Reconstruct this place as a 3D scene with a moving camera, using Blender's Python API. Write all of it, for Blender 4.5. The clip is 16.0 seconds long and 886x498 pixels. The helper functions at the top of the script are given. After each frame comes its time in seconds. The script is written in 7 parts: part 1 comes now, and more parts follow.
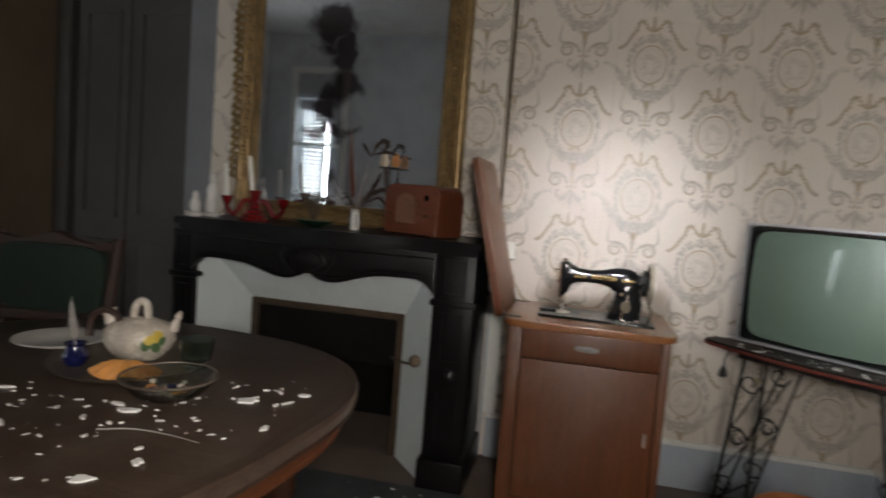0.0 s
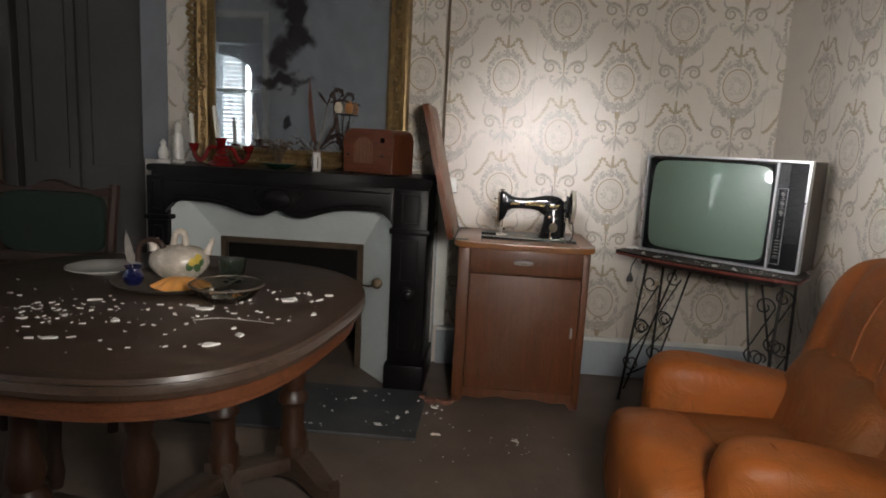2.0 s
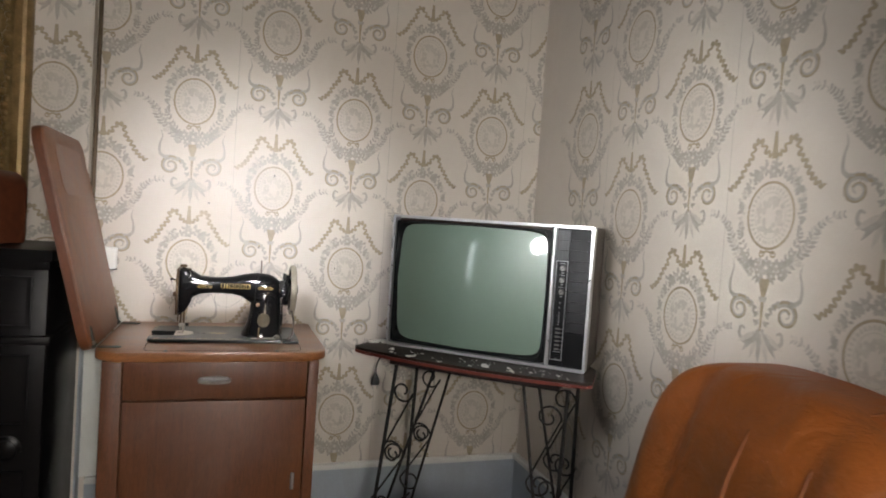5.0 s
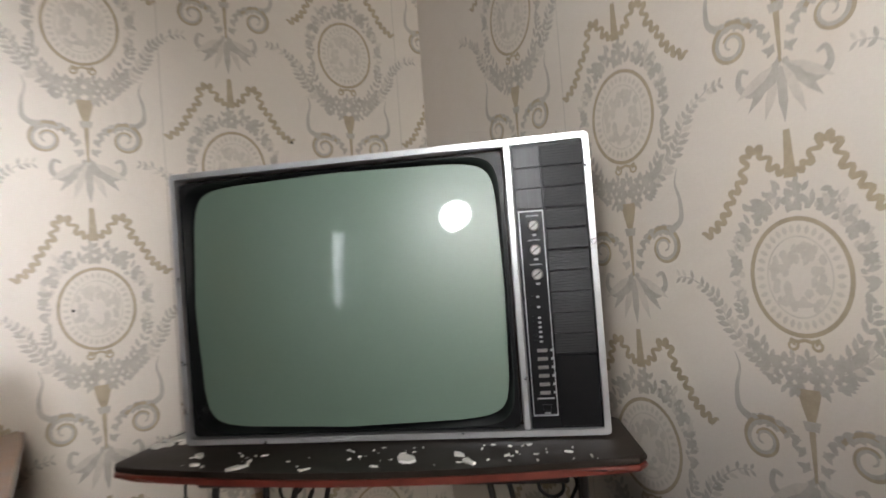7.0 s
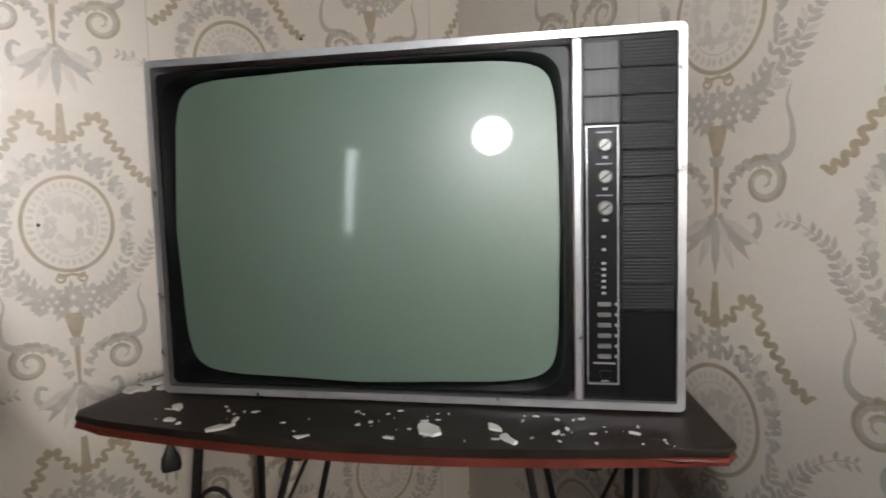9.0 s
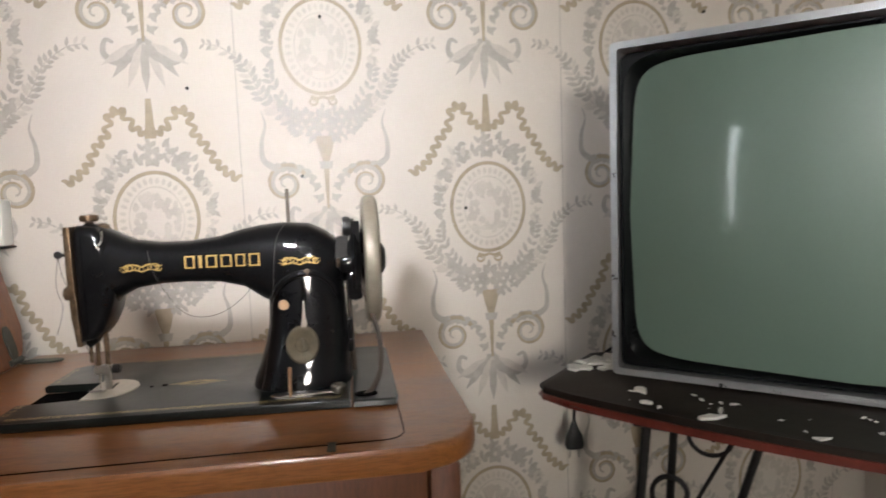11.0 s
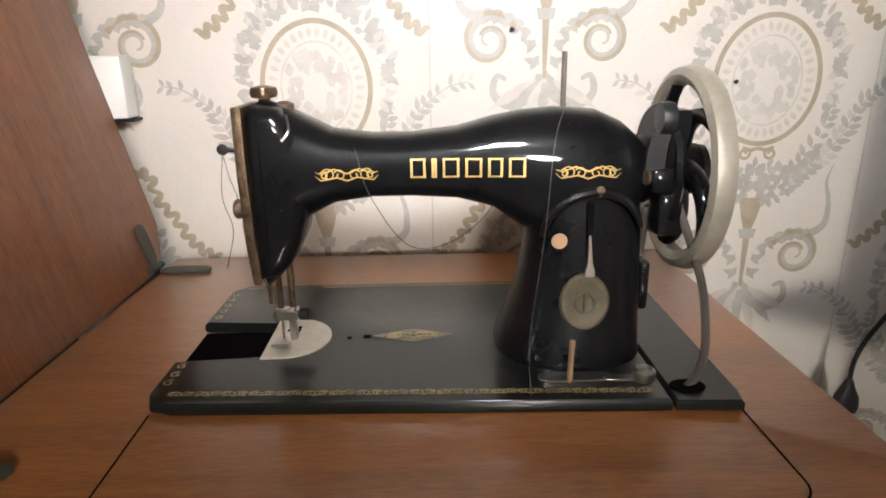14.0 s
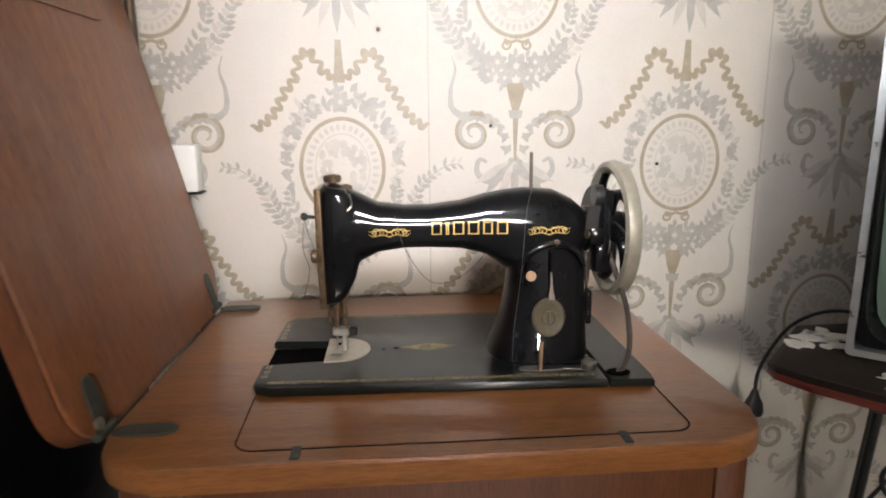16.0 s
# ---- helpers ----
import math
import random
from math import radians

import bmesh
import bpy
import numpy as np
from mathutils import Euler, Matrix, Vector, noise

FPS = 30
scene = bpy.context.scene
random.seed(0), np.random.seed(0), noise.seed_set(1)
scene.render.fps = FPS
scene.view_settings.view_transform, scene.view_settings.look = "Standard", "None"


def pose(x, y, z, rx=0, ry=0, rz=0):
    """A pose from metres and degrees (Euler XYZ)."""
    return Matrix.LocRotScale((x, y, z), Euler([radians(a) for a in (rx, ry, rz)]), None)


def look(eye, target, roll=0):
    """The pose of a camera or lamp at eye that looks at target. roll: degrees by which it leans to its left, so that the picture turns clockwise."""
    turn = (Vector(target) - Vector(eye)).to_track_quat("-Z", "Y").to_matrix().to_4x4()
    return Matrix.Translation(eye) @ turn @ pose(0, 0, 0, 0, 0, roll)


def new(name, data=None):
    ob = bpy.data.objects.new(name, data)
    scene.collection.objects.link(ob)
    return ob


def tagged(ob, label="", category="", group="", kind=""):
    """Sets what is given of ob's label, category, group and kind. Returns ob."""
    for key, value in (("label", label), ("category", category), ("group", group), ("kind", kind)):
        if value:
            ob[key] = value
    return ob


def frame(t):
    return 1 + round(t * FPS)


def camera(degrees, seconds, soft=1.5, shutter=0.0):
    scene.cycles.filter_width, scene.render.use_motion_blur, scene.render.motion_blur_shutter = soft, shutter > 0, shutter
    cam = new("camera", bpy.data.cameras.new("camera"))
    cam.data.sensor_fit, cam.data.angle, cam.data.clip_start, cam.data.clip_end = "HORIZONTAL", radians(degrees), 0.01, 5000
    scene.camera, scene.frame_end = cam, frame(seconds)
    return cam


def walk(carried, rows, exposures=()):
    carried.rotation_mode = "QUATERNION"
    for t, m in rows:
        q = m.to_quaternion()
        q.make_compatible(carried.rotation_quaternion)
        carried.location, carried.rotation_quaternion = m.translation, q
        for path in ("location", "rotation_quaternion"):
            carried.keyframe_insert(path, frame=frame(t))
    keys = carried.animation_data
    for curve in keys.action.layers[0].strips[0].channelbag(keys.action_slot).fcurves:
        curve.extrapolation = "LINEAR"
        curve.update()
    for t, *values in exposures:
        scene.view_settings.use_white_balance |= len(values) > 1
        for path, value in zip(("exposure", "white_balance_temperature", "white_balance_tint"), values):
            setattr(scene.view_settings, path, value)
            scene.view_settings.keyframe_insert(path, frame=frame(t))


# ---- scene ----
cam = camera(70.3, 16.0, soft=1.8, shutter=0.4)
PATH = [
    (0, (-0.501, -2.801, 1.167), (-0.919, -0.852, 1.001), 4.5),
    (0.5, (-0.569, -2.856, 1.144), (-0.634, -0.862, 1.0), 4.8),
    (1, (-0.641, -2.959, 1.153), (-0.673, -0.973, 0.918), 4.2),
    (1.5, (-0.624, -3.119, 1.156), (-0.763, -1.151, 0.83), 3.5),
    (2, (-0.61, -3.231, 1.152), (-0.742, -1.262, 0.825), 3.0),
    (2.5, (-0.608, -3.272, 1.157), (-0.729, -1.302, 0.834), 2.4),
    (3, (-0.569, -3.28, 1.163), (-0.614, -1.301, 0.878), 2.5),
    (3.5, (-0.508, -3.195, 1.155), (-0.244, -1.227, 0.917), 3.1),
    (4, (-0.477, -2.96, 1.185), (0.101, -1.057, 0.971), 3.9),
    (4.1, (-0.48, -2.932, 1.189), (0.129, -1.039, 0.978), 3.6),
    (4.2, (-0.476, -2.87, 1.19), (0.146, -0.979, 0.997), 4.4),
    (6.3, (-0.25, -1.73, 1.007), (0.553, 0.102, 1.018), -1.0),
    (6.5, (-0.213, -1.645, 1.003), (0.711, 0.129, 1.008), -1.0),
    (7, (-0.06, -1.398, 0.986), (0.983, 0.308, 1.029), -4.3),
    (7.5, (0.031, -1.295, 0.972), (1.172, 0.346, 0.896), -3.4),
    (8, (0.053, -1.252, 0.97), (1.287, 0.312, 0.794), -2.1),
    (8.5, (0.039, -1.23, 0.973), (1.197, 0.392, 0.801), -1.9),
    (9, (0.012, -1.211, 0.978), (1.013, 0.512, 0.808), -1.5),
    (9.5, (-0.026, -1.199, 0.978), (0.85, 0.593, 0.829), -1.2),
    (10, (-0.106, -1.17, 0.983), (0.474, 0.74, 0.846), -1.6),
    (10.2, (-0.13, -1.163, 0.977), (0.316, 0.783, 0.853), -1.8),
    (12.3, (-0.391, -0.902, 0.978), (-0.181, 1.051, 0.603), -2.0),
    (12.5, (-0.393, -0.874, 0.979), (-0.212, 1.077, 0.576), -2.1),
    (13, (-0.402, -0.828, 0.991), (-0.293, 1.108, 0.503), -2.0),
    (13.5, (-0.411, -0.81, 0.99), (-0.356, 1.102, 0.405), -1.6),
    (14, (-0.422, -0.797, 0.989), (-0.381, 1.109, 0.386), -0.8),
    (14.5, (-0.422, -0.788, 0.99), (-0.331, 1.122, 0.404), 0.2),
    (15, (-0.425, -0.794, 0.989), (-0.323, 1.124, 0.432), -0.3),
    (15.5, (-0.443, -0.876, 1.007), (-0.309, 1.06, 0.522), -0.3),
    (16, (-0.476, -1.022, 1.03), (-0.325, 0.927, 0.611), -0.5),
]
walk(cam, [(t, look(eye, target, roll)) for t, eye, target, roll in PATH],
     exposures=[(0.0, 0.1), (1.5, 0.08), (2.5, 0.2), (4.2, 0.42), (6.5, 0.2), (7.3, 0.42), (8.5, 0.4), (10.0, 0.3), (12.4, 0.55), (13.5, 0.72), (15.0, 0.74), (16.0, 0.5)])

# ---- world and light ----
world = bpy.data.worlds.new("sky")
scene.world = world
world.use_nodes = True
wn = world.node_tree.nodes
sky = wn.new("ShaderNodeTexSky")
sky.sky_type, sky.sun_disc, sky.sun_elevation, sky.sun_rotation = "NISHITA", False, radians(40), radians(150)
world.node_tree.links.new(sky.outputs["Color"], wn["Background"].inputs["Color"])
wn["Background"].inputs["Strength"].default_value = 0.1

sun_data = bpy.data.lights.new("sun", "SUN")
sun_data.energy, sun_data.angle, sun_data.color = 2.5, radians(0.5), (1.0, 0.95, 0.88)
sun = new("sun", sun_data)
sun.matrix_world = look((3, 8, 9), (0, 0, 0))


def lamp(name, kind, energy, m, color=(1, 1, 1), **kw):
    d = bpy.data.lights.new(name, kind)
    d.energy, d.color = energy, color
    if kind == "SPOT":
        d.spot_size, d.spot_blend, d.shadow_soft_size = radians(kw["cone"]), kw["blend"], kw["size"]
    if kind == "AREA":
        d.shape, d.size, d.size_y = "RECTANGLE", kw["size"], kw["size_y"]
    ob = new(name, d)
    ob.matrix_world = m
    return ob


# daylight outside the window
lamp("window_daylight", "AREA", 130, look((-3.8, -5.35, 1.45), (-2.6, 0.0, 1.0)), (0.92, 0.96, 1.0), size=0.9, size_y=1.7)
lamp("window_daylight_west", "AREA", 110, look((-6.0, -3.0, 1.7), (-2.6, -3.3, 1.2)), (0.96, 0.97, 1.0), size=2.4, size_y=2.4)
# three added spots, always lit, stand in for the hand-held light along the walk
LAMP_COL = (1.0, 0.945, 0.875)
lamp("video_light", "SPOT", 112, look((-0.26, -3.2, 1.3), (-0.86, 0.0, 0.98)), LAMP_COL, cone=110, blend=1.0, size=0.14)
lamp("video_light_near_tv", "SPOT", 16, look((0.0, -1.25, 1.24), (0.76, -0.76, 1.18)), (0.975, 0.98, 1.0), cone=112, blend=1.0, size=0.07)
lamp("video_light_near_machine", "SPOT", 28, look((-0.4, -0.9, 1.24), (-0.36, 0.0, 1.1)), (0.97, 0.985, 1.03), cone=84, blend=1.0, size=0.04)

# ---- materials ----


def nodes_of(name):
    m = bpy.data.materials.new(name)
    m.use_nodes = True
    nt = m.node_tree
    return m, nt, nt.nodes["Principled BSDF"]


def tex_coord(nt, scale=(1, 1, 1)):
    tc = nt.nodes.new("ShaderNodeTexCoord")
    mp = nt.nodes.new("ShaderNodeMapping")
    mp.inputs["Scale"].default_value = scale
    nt.links.new(tc.outputs["Object"], mp.inputs["Vector"])
    return mp.outputs["Vector"]


def noise_node(nt, vec, scale, detail=4, rough=0.55, distortion=0.0):
    n = nt.nodes.new("ShaderNodeTexNoise")
    n.inputs["Scale"].default_value, n.inputs["Detail"].default_value = scale, detail
    n.inputs["Roughness"].default_value, n.inputs["Distortion"].default_value = rough, distortion
    nt.links.new(vec, n.inputs["Vector"])
    return n.outputs["Fac"]


def ramp(nt, fac, stops):
    r = nt.nodes.new("ShaderNodeValToRGB")
    e = r.color_ramp.elements
    while len(e) < len(stops):
        e.new(0.5)
    for el, (p, c) in zip(e, stops):
        el.position, el.color = p, (*c, 1)
    nt.links.new(fac, r.inputs["Fac"])
    return r.outputs["Color"]


def mixed(nt, fac, a, b, mode="MIX"):
    n = nt.nodes.new("ShaderNodeMix")
    n.data_type, n.blend_type = "RGBA", mode
    for sock, v in ((n.inputs[0], fac), (n.inputs[6], a), (n.inputs[7], b)):
        if hasattr(v, "links"):
            nt.links.new(v, sock)
        elif isinstance(v, (int, float)):
            sock.default_value = v
        else:
            sock.default_value = (*v, 1)
    return n.outputs[2]


def mul(c, k):
    return tuple(min(1, x * k) for x in c)


def surface(name, color, rough=0.5, metal=0.0, var=0.18, scale=14.0, fine=160.0, bump=0.15, stain=0.0,
            stain_color=(0.12, 0.1, 0.08), coat=0.0, coat_rough=0.05, stretch=(1, 1, 1), grain=False, spec=0.5, crease=None):
    """A plain real-world surface: colour varied at two scales, roughness variation, fine bump, optional stains."""
    m, nt, b = nodes_of(name)
    v = tex_coord(nt, stretch)
    big = noise_node(nt, v, scale, 5, 0.6, 0.5 if grain else 0.3)
    small = noise_node(nt, v, fine, 3, 0.6)
    col = ramp(nt, big, [(0.28, mul(color, 1 - var)), (0.72, mul(color, 1 + var))])
    col2 = ramp(nt, small, [(0.36 if grain else 0.3, (1 - var * (1.3 if grain else 0.6),) * 3), (0.56 if grain else 0.7, (1.0, 1.0, 1.0))])
    out = mixed(nt, 1.0, col, col2, "MULTIPLY")
    if stain:
        sf = noise_node(nt, tex_coord(nt), 3.1, 6, 0.65, 0.6)
        mask = ramp(nt, sf, [(0.5, (0, 0, 0)), (0.75, (stain,) * 3)])
        out = mixed(nt, mask, out, stain_color)
    nt.links.new(out, b.inputs["Base Color"])
    rr = nt.nodes.new("ShaderNodeMapRange")
    rr.inputs["To Min"].default_value, rr.inputs["To Max"].default_value = max(0.02, rough - 0.1), min(1, rough + 0.12)
    nt.links.new(big, rr.inputs["Value"])
    nt.links.new(rr.outputs["Result"], b.inputs["Roughness"])
    b.inputs["Metallic"].default_value = metal
    b.inputs["Specular IOR Level"].default_value = spec
    b.inputs["Coat Weight"].default_value, b.inputs["Coat Roughness"].default_value = coat, coat_rough
    if bump:
        bp = nt.nodes.new("ShaderNodeBump")
        bp.inputs["Strength"].default_value, bp.inputs["Distance"].default_value = bump, 0.002
        nt.links.new(small, bp.inputs["Height"])
        if crease:                                           # broad folds or ripples under the fine relief
            c2 = nt.nodes.new("ShaderNodeBump")
            c2.inputs["Strength"].default_value, c2.inputs["Distance"].default_value = crease[1], crease[2]
            nt.links.new(noise_node(nt, tex_coord(nt), crease[0], 4, 0.55, 1.2), c2.inputs["Height"])
            nt.links.new(c2.outputs["Normal"], bp.inputs["Normal"])
        nt.links.new(bp.outputs["Normal"], b.inputs["Normal"])
    return m


def wood(name, color, axis="x", rough=0.42, var=0.3, coat=0.15, dust=0.0):
    st = {"x": (1.2, 14, 14), "y": (14, 1.2, 14), "z": (14, 14, 1.2)}[axis]
    return surface(name, color, rough, 0, var, 4.0, 46.0, 0.1, dust, (0.3, 0.27, 0.23), coat, 0.14, st, True)


M = {}
M["paper"] = surface("wallpaper_cream", (0.63, 0.57, 0.50), 0.6, 0, 0.05, 3.0, 260.0, 0.1, 0.25, (0.5, 0.41, 0.3), crease=(5.0, 0.25, 0.01))
M["p_grey"] = surface("wallpaper_print_grey", (0.425, 0.388, 0.338), 0.45, 0, 0.14, 40.0, 300.0, 0.1)
M["p_light"] = surface("wallpaper_print_pale", (0.535, 0.485, 0.42), 0.5, 0, 0.1, 40.0, 300.0, 0.1)
M["p_gold"] = surface("wallpaper_print_tan", (0.385, 0.312, 0.212), 0.4, 0, 0.16, 40.0, 300.0, 0.1)
M["ceiling"] = surface("ceiling_plaster", (0.62, 0.62, 0.6), 0.85, 0, 0.07, 2.0, 60.0, 0.2, 0.4, (0.35, 0.33, 0.3))
M["grey_wall"] = surface("grey_blue_paint", (0.5, 0.535, 0.57), 0.6, 0, 0.1, 2.5, 90.0, 0.15, 0.3, (0.2, 0.2, 0.2))
M["grey_trim"] = surface("grey_blue_gloss_paint", (0.38, 0.42, 0.47), 0.42, 0, 0.08, 4.0, 90.0, 0.12, 0.35, (0.25, 0.23, 0.2))
M["grey_dark"] = surface("dull_grey_paint", (0.2, 0.205, 0.225), 0.6, 0, 0.1, 2.5, 90.0, 0.15, 0.3, (0.12, 0.12, 0.12))
M["brown_wall"] = surface("brown_painted_wall", (0.16, 0.115, 0.075), 0.65, 0, 0.15, 2.5, 90.0, 0.15, 0.3)
M["dark_door"] = surface("dark_grey_door_paint", (0.055, 0.05, 0.045), 0.6, 0, 0.12, 3.0, 90.0, 0.15, 0.3, (0.08, 0.07, 0.06))
M["white"] = surface("white_paint", (0.72, 0.72, 0.68), 0.42, 0, 0.06, 6.0, 120.0, 0.1, 0.3, (0.45, 0.41, 0.35))
M["plastic_white"] = surface("white_plastic", (0.78, 0.77, 0.72), 0.32, 0, 0.03, 10.0, 200.0, 0.03)
M["floor"] = surface("dusty_brown_floor", (0.15, 0.112, 0.087), 0.55, 0, 0.28, 3.5, 120.0, 0.3, 0.5, (0.19, 0.16, 0.13))
M["slate"] = surface("hearth_slate", (0.055, 0.06, 0.065), 0.5, 0, 0.3, 8.0, 120.0, 0.3, 0.4, (0.14, 0.13, 0.12))
M["marble"] = surface("black_marble", (0.007, 0.006, 0.0065), 0.36, 0, 0.5, 6.0, 90.0, 0.08, 0.12, (0.022, 0.019, 0.017), spec=0.2)
M["insert"] = surface("pale_blue_plaster", (0.72, 0.775, 0.775), 0.6, 0, 0.05, 3.0, 120.0, 0.12, 0.3, (0.42, 0.42, 0.4))
M["brass_dark"] = surface("tarnished_brass", (0.12, 0.085, 0.055), 0.5, 0.7, 0.25, 20.0, 150.0, 0.2)
M["soot"] = surface("soot_black_iron", (0.008, 0.007, 0.0065), 0.8, 0, 0.4, 12.0, 120.0, 0.4, spec=0.15)
M["gold"] = surface("old_gilding", (0.28, 0.187, 0.08), 0.42, 0.55, 0.35, 25.0, 180.0, 0.4, 0.4, (0.11, 0.07, 0.035))
M["table"] = wood("dusty_table_wood", (0.062, 0.038, 0.026), "x", 0.36, 0.35, 0.1, 0.16)
M["table_edge"] = wood("table_apron_wood", (0.13, 0.045, 0.02), "x", 0.35, 0.3, 0.3)
M["table_leg"] = wood("turned_leg_wood", (0.046, 0.019, 0.01), "z", 0.4, 0.35, 0.15)
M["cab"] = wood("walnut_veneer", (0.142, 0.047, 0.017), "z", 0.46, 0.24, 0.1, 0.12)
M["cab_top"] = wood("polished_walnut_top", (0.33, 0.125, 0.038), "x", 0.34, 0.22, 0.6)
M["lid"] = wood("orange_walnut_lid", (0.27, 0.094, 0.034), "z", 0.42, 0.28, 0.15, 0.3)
M["lid_edge"] = wood("lid_edge_wood", (0.17, 0.055, 0.022), "z", 0.4, 0.25, 0.2)
M["radio"] = wood("radio_veneer", (0.15, 0.045, 0.02), "x", 0.45, 0.3, 0.15, 0.08)
M["radio_cloth"] = surface("radio_grille_cloth", (0.2, 0.1, 0.06), 0.8, 0, 0.2, 60.0, 600.0, 0.4)
M["black_enamel"] = surface("black_enamel", (0.005, 0.005, 0.0055), 0.34, 0, 0.3, 20.0, 200.0, 0.03, 0.12, (0.016, 0.013, 0.01), coat=0.62, coat_rough=0.06, spec=0.05, crease=(26.0, 0.12, 0.004))
M["bed_enamel"] = surface("dusty_black_enamel", (0.009, 0.0105, 0.0095), 0.36, 0, 0.5, 14.0, 220.0, 0.08, 0.4, (0.034, 0.033, 0.027), spec=0.2, coat=0.36, coat_rough=0.1)
M["steel"] = surface("worn_steel", (0.5, 0.47, 0.42), 0.3, 1.0, 0.2, 30.0, 200.0, 0.1, 0.5, (0.14, 0.1, 0.07))
M["plate_steel"] = surface("needle_plate_steel", (0.55, 0.5, 0.42), 0.38, 0.5, 0.15, 30.0, 200.0, 0.1, 0.45, (0.3, 0.22, 0.14))
M["faceplate"] = surface("engraved_face_plate", (0.17, 0.115, 0.07), 0.35, 0.85, 0.4, 120.0, 260.0, 0.5, 0.5, (0.1, 0.06, 0.035))
M["wheel_rim"] = surface("greyed_nickel_rim", (0.31, 0.275, 0.215), 0.4, 0.25, 0.2, 20.0, 180.0, 0.12, 0.6, (0.16, 0.12, 0.085))
M["gilt_print"] = surface("gold_transfer", (0.55, 0.36, 0.12), 0.4, 0.4, 0.2, 80.0, 300.0, 0.05)
M["gilt_worn"] = surface("worn_gold_transfer", (0.4, 0.3, 0.13), 0.45, 0.0, 0.5, 80.0, 300.0, 0.05)
M["brass_badge"] = surface("brass_badge", (0.085, 0.066, 0.038), 0.55, 0.3, 0.3, 90.0, 300.0, 0.3)
M["copper"] = surface("copper_disc", (0.42, 0.26, 0.15), 0.4, 0.5, 0.15, 50.0, 300.0, 0.1)
M["belt"] = surface("brown_leather_belt", (0.055, 0.04, 0.03), 0.6, 0, 0.3, 40.0, 300.0, 0.3)
M["thread"] = surface("dark_thread", (0.05, 0.045, 0.04), 0.8, 0, 0.1, 50.0, 200.0, 0.0)
M["rubber"] = surface("black_plastic_cable", (0.012, 0.012, 0.012), 0.4, 0, 0.2, 30.0, 200.0, 0.05)
M["tv_body"] = wood("tv_dark_veneer", (0.045, 0.025, 0.018), "z", 0.4, 0.3, 0.2)
M["tv_panel"] = surface("black_tv_plastic", (0.009, 0.009, 0.01), 0.33, 0, 0.2, 20.0, 300.0, 0.06, spec=0.18)
M["tv_mask"] = surface("black_screen_mask", (0.004, 0.004, 0.005), 0.3, 0, 0.2, 20.0, 300.0, 0.03, spec=0.2)
M["tv_chrome"] = surface("satin_aluminium_trim", (0.62, 0.62, 0.63), 0.3, 0.75, 0.08, 40.0, 300.0, 0.05)
M["tv_screen"] = surface("grey_green_picture_tube", (0.148, 0.215, 0.17), 0.42, 0, 0.05, 3.0, 200.0, 0.0, 0.1, (0.17, 0.2, 0.17), coat=0.9, coat_rough=0.055, spec=1.0)
M["tv_grey"] = surface("dull_grey_metal_buttons", (0.3, 0.29, 0.27), 0.36, 0.6, 0.2, 60.0, 300.0, 0.1)
M["tv_brushed"] = surface("brushed_charcoal_metal", (0.06, 0.06, 0.062), 0.42, 0.55, 0.3, 8.0, 300.0, 0.15, stretch=(40, 1, 0.6), grain=True)
M["tv_grille"] = surface("ribbed_black_grille", (0.011, 0.011, 0.012), 0.36, 0, 0.2, 20.0, 300.0, 0, spec=0.25)
gnodes = M["tv_grille"].node_tree
wave = gnodes.nodes.new("ShaderNodeTexWave")
wave.bands_direction = "Z"
wave.inputs["Scale"].default_value = 80.0
gnodes.links.new(tex_coord(gnodes), wave.inputs["Vector"])
rib = gnodes.nodes.new("ShaderNodeBump")
rib.inputs["Strength"].default_value, rib.inputs["Distance"].default_value = 0.3, 0.001
gnodes.links.new(wave.outputs["Fac"], rib.inputs["Height"])
gnodes.links.new(rib.outputs["Normal"], gnodes.nodes["Principled BSDF"].inputs["Normal"])
M["print_white"] = surface("white_print", (0.42, 0.42, 0.42), 0.5, 0, 0.05, 50.0, 200.0, 0.0)
M["stand_top"] = surface("dark_brown_laminate", (0.024, 0.0175, 0.0145), 0.45, 0, 0.3, 10.0, 150.0, 0.08, 0.35, (0.07, 0.062, 0.052), spec=0.14)
M["stand_edge"] = surface("worn_red_edge", (0.155, 0.03, 0.02), 0.4, 0, 0.25, 20.0, 150.0, 0.1)
M["iron"] = surface("wrought_iron", (0.018, 0.016, 0.015), 0.5, 0.4, 0.3, 40.0, 200.0, 0.2)
M["leather"] = surface("orange_leather", (0.35, 0.098, 0.018), 0.46, 0, 0.22, 5.0, 240.0, 0.45, 0.8, (0.135, 0.06, 0.024), spec=0.35, crease=(9.0, 0.55, 0.02))
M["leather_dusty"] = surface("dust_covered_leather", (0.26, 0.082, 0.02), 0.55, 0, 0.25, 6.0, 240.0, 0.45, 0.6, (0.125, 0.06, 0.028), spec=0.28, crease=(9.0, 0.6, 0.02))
M["seam"] = surface("leather_seam", (0.26, 0.075, 0.015), 0.7, 0, 0.2, 30.0, 240.0, 0.2)
M["green_cloth"] = surface("dark_green_velvet", (0.009, 0.02, 0.013), 0.9, 0, 0.3, 8.0, 240.0, 0.4)
M["chair_wood"] = wood("carved_dark_chair_wood", (0.035, 0.015, 0.009), "x", 0.65, 0.3, 0.0)
M["plaster"] = surface("fallen_plaster", (0.82, 0.8, 0.76), 0.9, 0, 0.08, 60.0, 300.0, 0.4)
